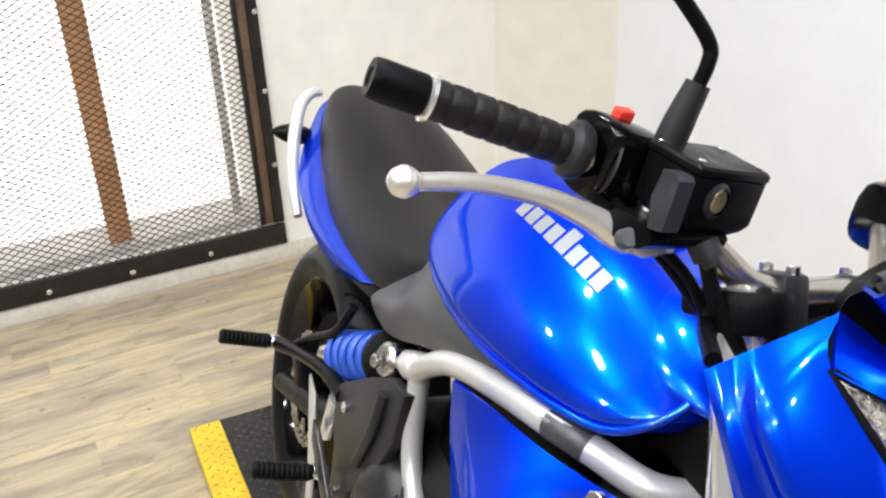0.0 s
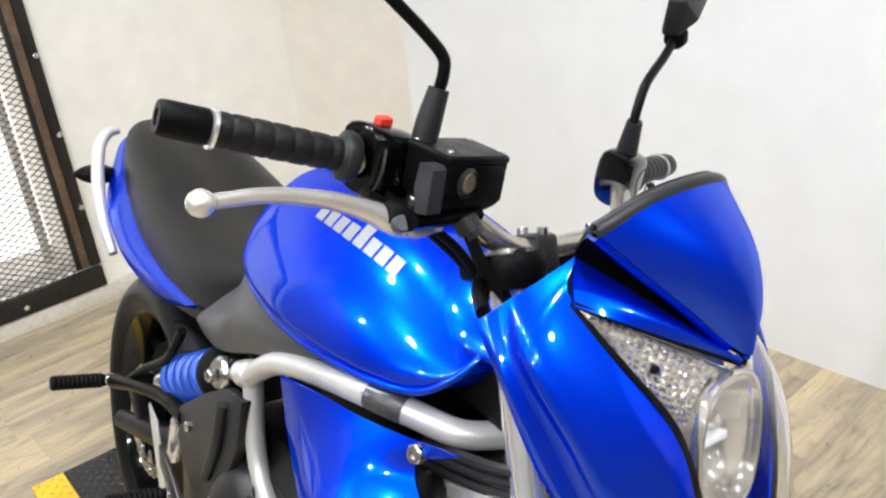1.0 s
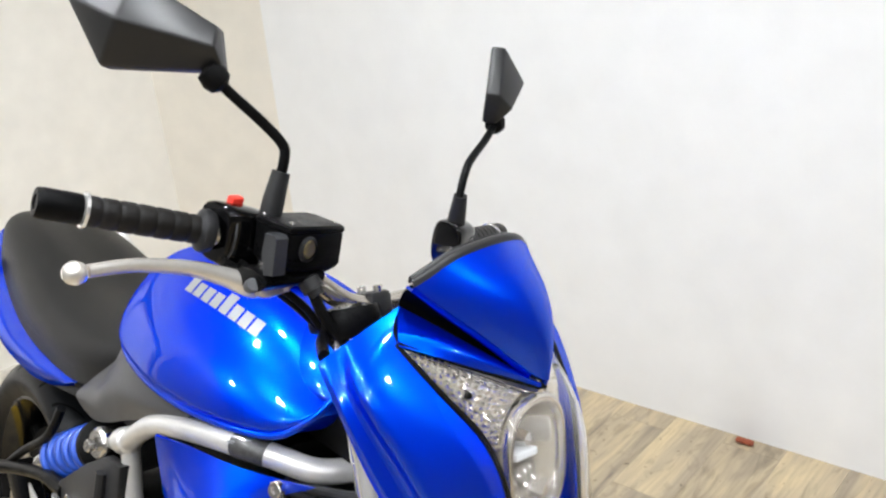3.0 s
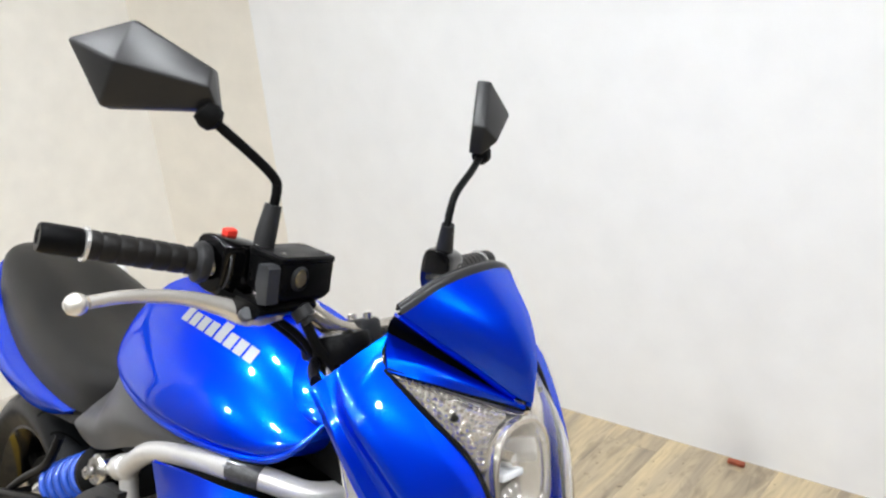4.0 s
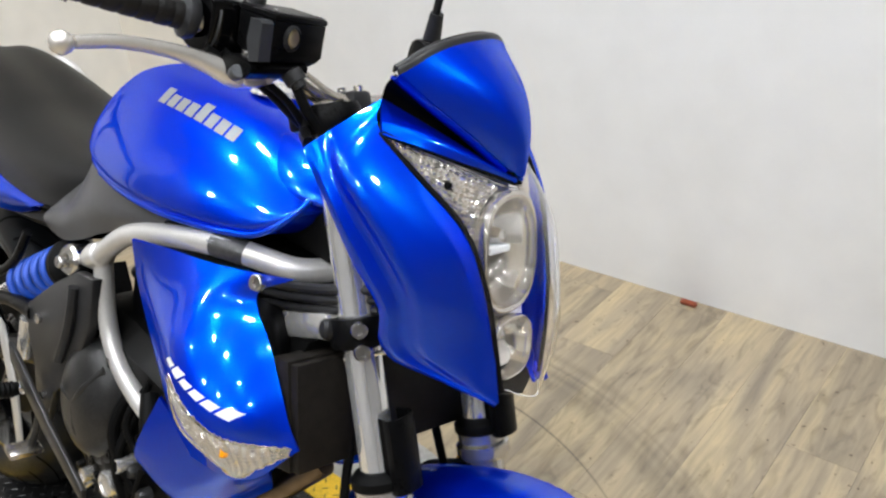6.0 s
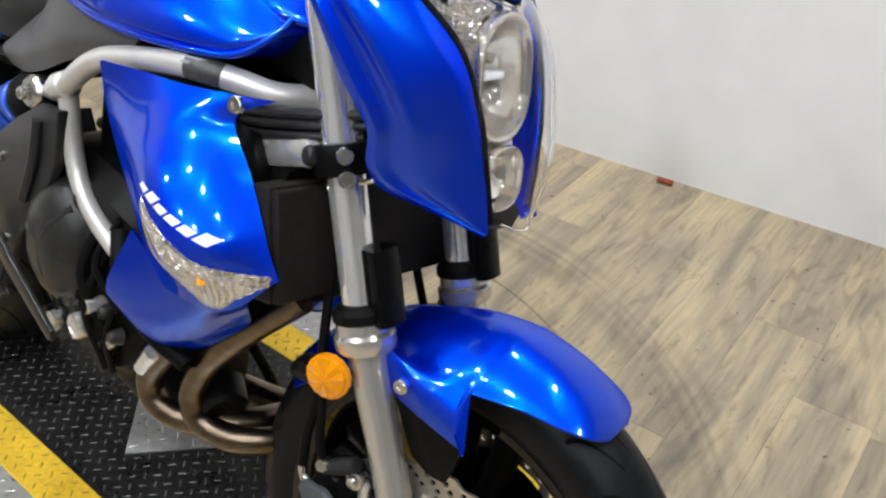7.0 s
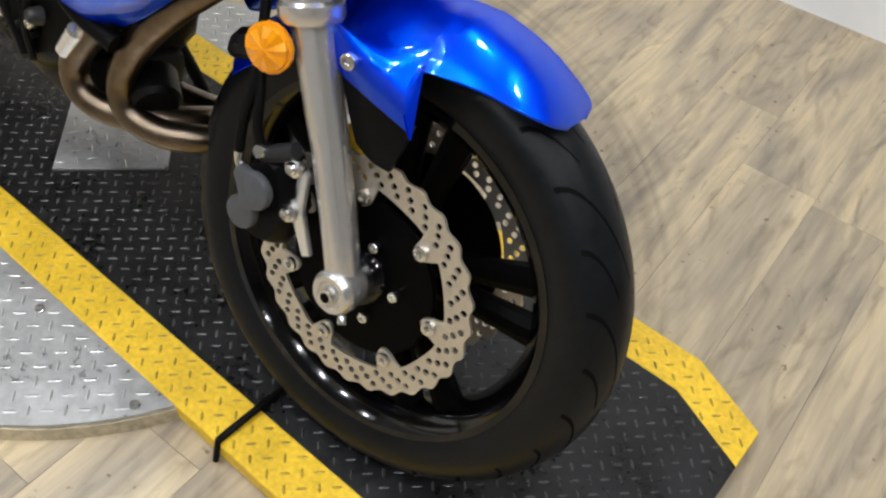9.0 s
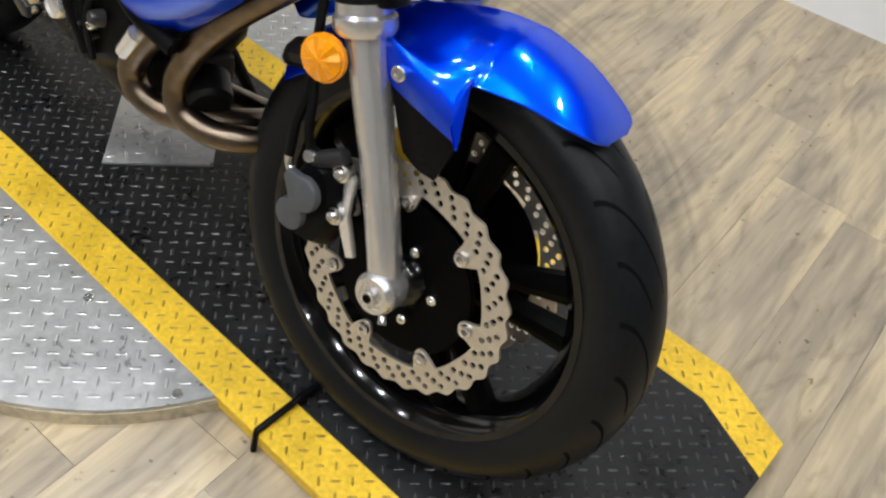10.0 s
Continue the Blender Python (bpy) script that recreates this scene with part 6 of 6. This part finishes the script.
# added disc, no real part: keeps the view through the spokes dark
part("wheel_dark_fill", turned([(0.03, -0.03), (0.150, -0.026), (0.152, 0.0), (0.150, 0.026), (0.03, 0.03)], (-1.25, 0.006, 0.226), YAX, 40), INKBLK, rwl, "added black disc that darkens the rear wheel's middle", True)
part("swing_brace", tube([V(-1.04, -0.110, 0.430), V(-0.98, -0.112, 0.470), V(-0.90, -0.10, 0.455)], 0.014, 12, 4), SILVER, bike, "", True)
part("rear_caliper", box(Matrix.Translation((-1.18, -0.095, 0.315)) @ Matrix.Rotation(0.6, 4, "Y"), 0.10, 0.045, 0.05, 0.010), PLASTIC, bike, "black rear brake calliper", True)
part("hugger", shell([[V(-1.02, y, 0.475) for y in (-0.085, 0, 0.085)], [V(-0.955, y, 0.39) for y in (-0.085, 0, 0.085)], [V(-0.925, y, 0.30) for y in (-0.085, 0, 0.085)]], 3, 3, 0.004, (-0.9, 0, 0.4)), PLASTIC, bike, "black inner mudguard", True)

# foot rests, brackets, pedal
for s in (-1, 1):
    br = part("footrest_bracket", side_plate([(-0.640, 0.628), (-0.690, 0.620), (-0.760, 0.575), (-0.850, 0.505), (-0.860, 0.470), (-0.820, 0.420), (-0.800, 0.345), (-0.770, 0.335), (-0.745, 0.40), (-0.700, 0.44), (-0.665, 0.50), (-0.640, 0.56)], s * 0.140 + (0.0 if s < 0 else 0.016), 0.016, 0.004), GREYP, bike, "dark grey cast footrest bracket", True)
    part("bracket_web", tube([V(-0.685, s * 0.160, 0.60), V(-0.690, s * 0.162, 0.54), V(-0.72, s * 0.160, 0.47)], 0.008, 10, 4), GREYP, br, "", True)
    for bx, bz in ((-0.690, 0.556), (-0.800, 0.50), (-0.775, 0.38)):
        part("bracket_bolt", bolt((bx, s * 0.157, bz), (0, s, 0), 0.008, 0.006), STEEL, br, "", True)
    part("rear_hanger", tube([V(-0.840, s * 0.148, 0.490), V(-0.93, s * 0.152, 0.475), V(-1.04, s * 0.160, 0.435), V(-1.13, s * 0.170, 0.398)], [0.013, 0.011, 0.010, 0.013], 12, 4), PLASTIC, br, "black hanger for the pillion footrest", True)
    part("rear_hanger", tube([V(-1.10, s * 0.158, 0.41), V(-1.03, s * 0.150, 0.47), V(-0.94, s * 0.145, 0.535), V(-0.90, s * 0.14, 0.60)], 0.0072, 12, 4), PLASTIC, br, "", True)
    for nm, c, ln, lab in (("pillion_footrest", V(-1.138, s * 0.178, 0.397), 0.092, "black rubber pillion footrest"), ("footrest", V(-0.822, s * 0.172, 0.372), 0.092, "black ribbed rubber footrest")):
        prof = [(0, 0), (0.009, 0)] + [(0.0135 if i % 2 else 0.0115, 0.010 + i * (ln - 0.012) / 22) for i in range(23)] + [(0.010, ln), (0, ln)]
        part(nm, turned(prof, c, (-0.06, s, 0.06), 18), MATTE, br, lab, True)
        part("pivot", bolt(c + V(0, s * -0.006, 0.0), (0, s, 0.3), 0.011, 0.014), STEEL, br, "", True)
# the pedal's shade is put into its dark metal
pedal = part("brake_pedal", side_plate([(-0.870, 0.430), (-0.840, 0.424), (-0.716, 0.372), (-0.590, 0.330), (-0.586, 0.316), (-0.600, 0.312), (-0.728, 0.348), (-0.860, 0.402)], -0.168, 0.008, 0.002), COVERM, bike, "flat metal rear brake pedal, darkened for the shade on it", True)
part("pedal_step", tube([V(-0.760, -0.168, 0.352), V(-0.768, -0.175, 0.300)], 0.0055, 10, 1), COVERM, pedal, "", True)
part("pedal_pad", box(pose(-0.770, -0.185, 0.296, 0, 8, 0), 0.030, 0.050, 0.010, 0.003), BARM, pedal, "", True)
part("heel_plate", side_plate([(-0.99, 0.43), (-0.95, 0.42), (-0.885, 0.33), (-0.855, 0.24), (-0.875, 0.235), (-0.915, 0.32)], -0.150, 0.005), SILVER, bike, "bright heel plate", True)
part("rear_cylinder", tube([V(-0.855, -0.150, 0.475), V(-0.872, -0.150, 0.40)], [0.014, 0.011], 14, 2), ALLOY, bike, "rear brake cylinder", True)

# engine
eng = part("engine", loft([[V(x, y * 0.125 * wf, zc + dz * hf) for y, dz in ((-1, -0.5), (-1, 0.5), (-0.8, 1), (0.8, 1), (1, 0.5), (1, -0.5), (0.8, -1), (-0.8, -1))] for x, wf, zc, hf in ((-0.80, 0.75, 0.42, 0.09), (-0.74, 0.95, 0.42, 0.13), (-0.62, 1.0, 0.415, 0.150), (-0.52, 0.95, 0.41, 0.140), (-0.485, 0.75, 0.41, 0.10))], 2, 2), ENGINE, bike, "black engine block", True)
part("cylinder_block", box(Matrix.Translation((-0.385, 0, 0.585)) @ Matrix.Rotation(radians(-18), 4, "Y"), 0.16, 0.235, 0.22, 0.012), ENGINE, eng, "black cylinder block", True)
for k in range(7):
    part("fin", box(Matrix.Translation((-0.395 + 0.012 * k * 0.33, 0, 0.515 + 0.022 * k)) @ Matrix.Rotation(radians(-18), 4, "Y"), 0.19, 0.262, 0.005, 0.001, 1), ENGINE, eng, "", True)
part("cam_cover", box(Matrix.Translation((-0.280, 0, 0.716)) @ Matrix.Rotation(radians(-22), 4, "Y"), 0.13, 0.20, 0.034, 0.012), ALLOY, eng, "silver cam cover", True)
cc = V(-0.650, -0.126, 0.438)


def tall(bm):
    """Stretch upright about the cover's centre."""
    for v in bm.verts:
        v.co.z = cc.z + (v.co.z - cc.z) * 1.24
    return bm


clutch = part("clutch_cover", tall(turned([(0, 0.046), (0.026, 0.045), (0.046, 0.040), (0.062, 0.030), (0.070, 0.020), (0.073, 0.012), (0.080, 0.010), (0.083, 0.006), (0.083, -0.02), (0, -0.02)], cc, (0, -1, 0.05), 44)), COVERM, eng, "domed dark engine cover with three raised ridges", True)
for a in (40, 165, 285):
    part("cover_rib", tall(tube([cc + V(0.006 * math.cos(radians(a)), -0.0435, 0.006 * math.sin(radians(a))), cc + V(0.036 * math.cos(radians(a + 8)), -0.0405, 0.036 * math.sin(radians(a + 8))), cc + V(0.068 * math.cos(radians(a + 12)), -0.0185, 0.068 * math.sin(radians(a + 12)))], [0.0030, 0.0045, 0.0055], 10, 4)), COVERM, clutch, "", True)
for a in range(10, 370, 45):
    part("cover_bolt", tall(bolt(cc + V(0.079 * math.cos(radians(a)), -0.008, 0.079 * math.sin(radians(a))), (0, -1, 0), 0.0065, 0.010)), ENGINE, clutch, "", True)
for x, z, r in ((-0.577, 0.339, 0.019), (-0.550, 0.386, 0.011), (-0.645, 0.313, 0.011)):
    part("inspection_cap", turned([(0, 0.006), (r * 0.75, 0.006), (r * 0.8, 0.008), (r * 0.94, 0.008), (r, 0.005), (r, -0.03), (0, -0.03)], (x, -0.142, z), (0, -1, 0.0), 24), ALLOY, eng, "bright round cap", True)
for k in range(16):
    bx, bz = -0.70 + 0.013 * k, 0.285 + 0.014 * math.sin(k * 1.7) + (0.004 * k)
    part("engine_bolt", bolt((bx, -0.118 - 0.010 * (k % 2), bz), (0, -1, -0.2), 0.0065, 0.010), STEEL if k % 3 == 0 else ENGINE, eng, "", True)
rng = random.Random(12)
for k in range(9):
    x0, z0 = -0.67 + 0.019 * k + rng.uniform(-0.01, 0.01), 0.32 + rng.uniform(-0.03, 0.05)
    part("engine_rib", tube([V(x0, -0.126, z0 + 0.055), V(x0 + rng.uniform(-0.012, 0.012), -0.134, z0 + 0.01), V(x0 + rng.uniform(-0.02, 0.02), -0.122, z0 - 0.045)], rng.choice((0.005, 0.0065, 0.008)), 8, 3), rng.choice((ENGINE, MATTE, COVERM)), eng, "", True)
for k in range(7):
    x0, z0 = -0.60 + 0.016 * k, 0.415 + rng.uniform(-0.06, 0.05)
    part("engine_boss", turned([(0, 0.010), (0.007, 0.010), (0.010, 0.006), (0.012, -0.008), (0, -0.008)], (x0, -0.128, z0), (rng.uniform(-0.2, 0.2), -1, rng.uniform(-0.1, 0.4)), 14), rng.choice((COVERM, ENGINE)), eng, "", True)
for k, (x0, z0, x1, z1) in enumerate(((-0.57, 0.50, -0.53, 0.35), (-0.55, 0.47, -0.52, 0.30), (-0.53, 0.52, -0.50, 0.40))):
    part("engine_hose", tube([V(x0, -0.120, z0), V((x0 + x1) / 2 - 0.02, -0.146, (z0 + z1) / 2), V(x1, -0.128, z1)], 0.0085 - 0.0015 * k, 10, 6), MATTE, eng, "black rubber hose", True)
part("sump", box(pose(-0.58, 0, 0.265), 0.22, 0.17, 0.07, 0.02), ENGINE, eng, "black sump", True)
part("oil_filter", turned([(0, 0.045), (0.026, 0.045), (0.032, 0.038), (0.033, 0), (0, 0)], (-0.385, -0.04, 0.330), (0.8, -0.3, -0.3), 24), ENGINE, eng, "", True)
part("water_hose", tube([V(-0.50, -0.135, 0.52), V(-0.46, -0.15, 0.48), V(-0.42, -0.13, 0.42), V(-0.36, -0.11, 0.40)], 0.013, 12, 5), MATTE, eng, "black rubber hose", True)
part("fairing_mount", tube([V(-0.445, -0.120, 0.345), V(-0.420, -0.122, 0.385)], 0.012, 12, 1), ALLOY, eng, "", True)
part("radiator", box(Matrix.Translation((-0.228, 0, 0.640)) @ Matrix.Rotation(radians(-14), 4, "Y"), 0.030, 0.275, 0.125, 0.004), RADM, bike, "black radiator", True)
part("radiator_grille", box(Matrix.Translation((-0.212, 0, 0.643)) @ Matrix.Rotation(radians(-14), 4, "Y"), 0.020, 0.268, 0.119, 0.002), RADM, bike, "dark radiator core", True)
part("fan_shroud", loft([[V(-0.29, y, z) for y, z in ((-0.09, 0.70), (-0.095, 0.63), (-0.08, 0.615), (0.08, 0.615), (0.095, 0.63), (0.09, 0.70))], [V(-0.245, y, z) for y, z in ((-0.10, 0.71), (-0.105, 0.63), (-0.09, 0.61), (0.09, 0.61), (0.105, 0.63), (0.10, 0.71))]], 2, 2), MATTE, bike, "", True)
part("throttle_box", box(pose(-0.585, 0, 0.625), 0.20, 0.17, 0.20, 0.03), MATTE, bike, "black intake box behind the frame", True)
part("airbox", box(pose(-0.47, 0, 0.72), 0.20, 0.20, 0.10, 0.02), MATTE, bike, "black box under the tank", True)
for s in (-1, 1):
    part("intake_duct", shell([[V(-0.315, s * 0.128, 0.742), V(-0.300, s * 0.118, 0.738), V(-0.300, s * 0.100, 0.728)], [V(-0.292, s * 0.134, 0.722), V(-0.280, s * 0.120, 0.715), V(-0.285, s * 0.098, 0.705)],
                               [V(-0.272, s * 0.134, 0.700), V(-0.262, s * 0.122, 0.690), V(-0.270, s * 0.100, 0.680)], [V(-0.246, s * 0.138, 0.676), V(-0.246, s * 0.124, 0.664), V(-0.256, s * 0.100, 0.655)]], 4, 4, 0.004, (-0.4, 0, 0.70)), PLASTIC, bike, "black plastic duct inside the shroud", True)
    for k, (dz, rr) in enumerate(((0.0, 0.006), (-0.012, 0.005), (-0.024, 0.0045))):
        part("coolant_hose", tube([V(-0.345, s * 0.092, 0.740 + dz), V(-0.29, s * 0.094, 0.757 + dz), V(-0.235, s * 0.090, 0.776 + dz), V(-0.19, s * 0.06, 0.790 + dz)], rr, 10, 4), GREYP, eng, "grey hose along the cam cover", True)
# exhaust headers
EXH = (([V(-0.300, -0.060, 0.535), V(-0.330, -0.085, 0.490), V(-0.368, -0.100, 0.440), V(-0.418, -0.106, 0.378), V(-0.447, -0.106, 0.322), V(-0.432, -0.099, 0.288), V(-0.388, -0.080, 0.282), V(-0.345, -0.040, 0.292), V(-0.33, 0.02, 0.29), V(-0.36, 0.09, 0.26)], "exhaust_pipe"),
       ([V(-0.245, -0.050, 0.545), V(-0.290, -0.078, 0.487), V(-0.328, -0.085, 0.437), V(-0.360, -0.086, 0.388), V(-0.379, -0.085, 0.336), V(-0.366, -0.078, 0.298), V(-0.322, -0.058, 0.290), V(-0.285, -0.020, 0.298), V(-0.29, 0.05, 0.28), V(-0.34, 0.10, 0.25)], "exhaust_pipe"))
for pts, nm in EXH:
    part(nm, tube(pts, 0.0180, 20, 6), EXHAUST, bike, "heat-browned steel exhaust header", True)
part("collector", tube([V(-0.36, 0.09, 0.25), V(-0.50, 0.06, 0.215), V(-0.70, 0.02, 0.20)], [0.026, 0.034, 0.05], 16, 4), EXHAUST, bike, "", True)
part("side_stand", tube([V(-0.66, 0.13, 0.30), V(-0.60, 0.22, 0.14), V(-0.56, 0.262, 0.034)], 0.011, 12, 3), PLASTIC, bike, "black side stand", True)

# radiator shrouds with built-in signals
for s in (-1, 1):
    rows = [[V(-0.500, s * 0.178, 0.742), V(-0.440, s * 0.164, 0.752), V(-0.362, s * 0.146, 0.761), V(-0.258, s * 0.122, 0.782)],
            [V(-0.500, s * 0.166, 0.686), V(-0.424, s * 0.178, 0.702), V(-0.356, s * 0.172, 0.722), V(-0.302, s * 0.134, 0.747)],
            [V(-0.455, s * 0.172, 0.646), V(-0.362, s * 0.199, 0.679), V(-0.300, s * 0.181, 0.696), V(-0.262, s * 0.138, 0.708)],
            [V(-0.400, s * 0.184, 0.619), V(-0.314, s * 0.211, 0.648), V(-0.254, s * 0.186, 0.661), V(-0.230, s * 0.140, 0.671)],
            [V(-0.362, s * 0.186, 0.580), V(-0.282, s * 0.207, 0.613), V(-0.232, s * 0.184, 0.627), V(-0.210, s * 0.140, 0.642)],
            [V(-0.338, s * 0.170, 0.534), V(-0.268, s * 0.172, 0.552), V(-0.228, s * 0.158, 0.568), V(-0.191, s * 0.138, 0.617)]]
    sh_bm = shell(rows, 5, 5, 0.004, (-0.35, 0, 0.6))
    sh_tree = BVHTree.FromBMesh(sh_bm)
    sh = part("radiator_shroud", sh_bm, BLUE, bike, "metallic blue radiator shroud", True)
    part("shroud_lower", shell([[V(-0.415, s * 0.172, 0.572), V(-0.350, s * 0.164, 0.545), V(-0.285, s * 0.156, 0.540), V(-0.222, s * 0.140, 0.580)],
                                [V(-0.440, s * 0.184, 0.488), V(-0.385, s * 0.168, 0.470), V(-0.320, s * 0.148, 0.492), V(-0.245, s * 0.128, 0.556)],
                                [V(-0.438, s * 0.165, 0.455), V(-0.392, s * 0.148, 0.430), V(-0.330, s * 0.130, 0.462), V(-0.255, s * 0.115, 0.535)],
                                [V(-0.425, s * 0.115, 0.405), V(-0.395, s * 0.108, 0.402), V(-0.335, s * 0.105, 0.440), V(-0.268, s * 0.10, 0.510)]], 4, 4, 0.004, (-0.35, 0, 0.6)), BLUE, sh, "blue lower shroud", True)
    part("shroud_screw", bolt((-0.298, s * 0.137, 0.764), (0.2, s, 0.2), 0.0095, 0.006), STEEL, sh, "", True)
    lens = [[(-0.338, 0.652), (-0.312, 0.642), (-0.280, 0.632), (-0.250, 0.620), (-0.225, 0.617), (-0.197, 0.618)],
            [(-0.334, 0.642), (-0.306, 0.628), (-0.276, 0.612), (-0.248, 0.604), (-0.226, 0.604), (-0.198, 0.613)],
            [(-0.326, 0.630), (-0.298, 0.610), (-0.270, 0.594), (-0.248, 0.583), (-0.226, 0.585), (-0.199, 0.607)],
            [(-0.318, 0.620), (-0.292, 0.596), (-0.266, 0.578), (-0.250, 0.564), (-0.230, 0.566), (-0.202, 0.600)]]

    def on_shroud(x, z, lift):
        q, n, _, _ = sh_tree.ray_cast(V(x, s * 0.4, z), V(0, -s, 0))
        if q is None:
            q, n, _, _ = sh_tree.find_nearest(V(x, s * 0.17, z))
        return q + V(0, s * lift, 0)
    sig = part("front_indicator", shell([[on_shroud(x, z, 0.010 if 0 < i < 3 and 0 < j < 5 else 0.005) for j, (x, z) in enumerate(r)] for i, r in enumerate(lens)], 5, 5, 0.002, (-0.35, 0, 0.6)), LENS, sh, "clear front indicator lens", True)
    sig.visible_shadow = False
    part("indicator_reflector", poked(shell([[on_shroud(x, z, 0.0022) for x, z in r] for r in lens], 4, 4, 0.0006, (-0.35, 0, 0.6)), 0.0020, 5), BOWL, sig, "bright faceted reflector", True, 5)
    part("signal_bulb", turned([(0, 0.006), (0.003, 0.005), (0.0042, 0.0), (0, 0.0)], on_shroud(-0.246, 0.598, 0.002), (0.2, s, 0.1), 12), AMBER, sig, "", True)
    for bl in letter_blocks(6, 3):
        part("mark_bar", block_mark(sh_tree, V(-0.352, s * 0.207, 0.662), V(-0.240, s * 0.182, 0.639), V(-0.344, s * 0.199, 0.671), V(-0.233, s * 0.173, 0.649), [bl], side=s), WHITED, sh, "white bar of the shroud mark", True)

# ---- floor planks, last ----
floor = thing("floor", "weathered driftwood-look plank floor with rubber scuff rings", "floor", kind="structure")
part("underlay", box(pose(0.5, -0.8, FLOOR - 0.034), 6.6, 5.4, 0.06), GAPM, floor)
PA = radians(91)
PW, PL_ = 0.152, 0.92


def plank_mesh(length):
    pb = box(pose(0, 0, 0), length - 0.0005, PW - 0.0005, 0.008, 0.0003, 1)
    me = bpy.data.meshes.new("plank")
    pb.to_mesh(me)
    pb.free()
    me.materials.append(WOOD)
    return me


whole_plank = plank_mesh(PL_)
rnd = random.Random(4)
for i in range(-24, 25):
    shift = rnd.random() * PL_
    v = i * PW
    x0 = 0.3 - v * math.sin(PA)
    if not -2.6 < x0 < 3.7:
        continue
    # rows end inside the walls
    u_lo, u_hi = -2.98, 1.84 + 0.04 * (x0 + 2.08)
    if x0 < -2.0:
        u_hi = 1.70
    for j in range(-5, 6):
        u = j * PL_ + shift
        lo, hi = max(u - PL_ / 2, u_lo), min(u + PL_ / 2, u_hi)
        if hi - lo < 0.03:
            continue
        u = (lo + hi) / 2
        o = new("plank", whole_plank if hi - lo > PL_ - 0.001 else plank_mesh(hi - lo))
        o.parent = floor
        o.matrix_local = pose(x0 + u * math.cos(PA), -0.3 + u * math.sin(PA) + v * math.cos(PA), FLOOR - 0.004, 0, 0, 91)
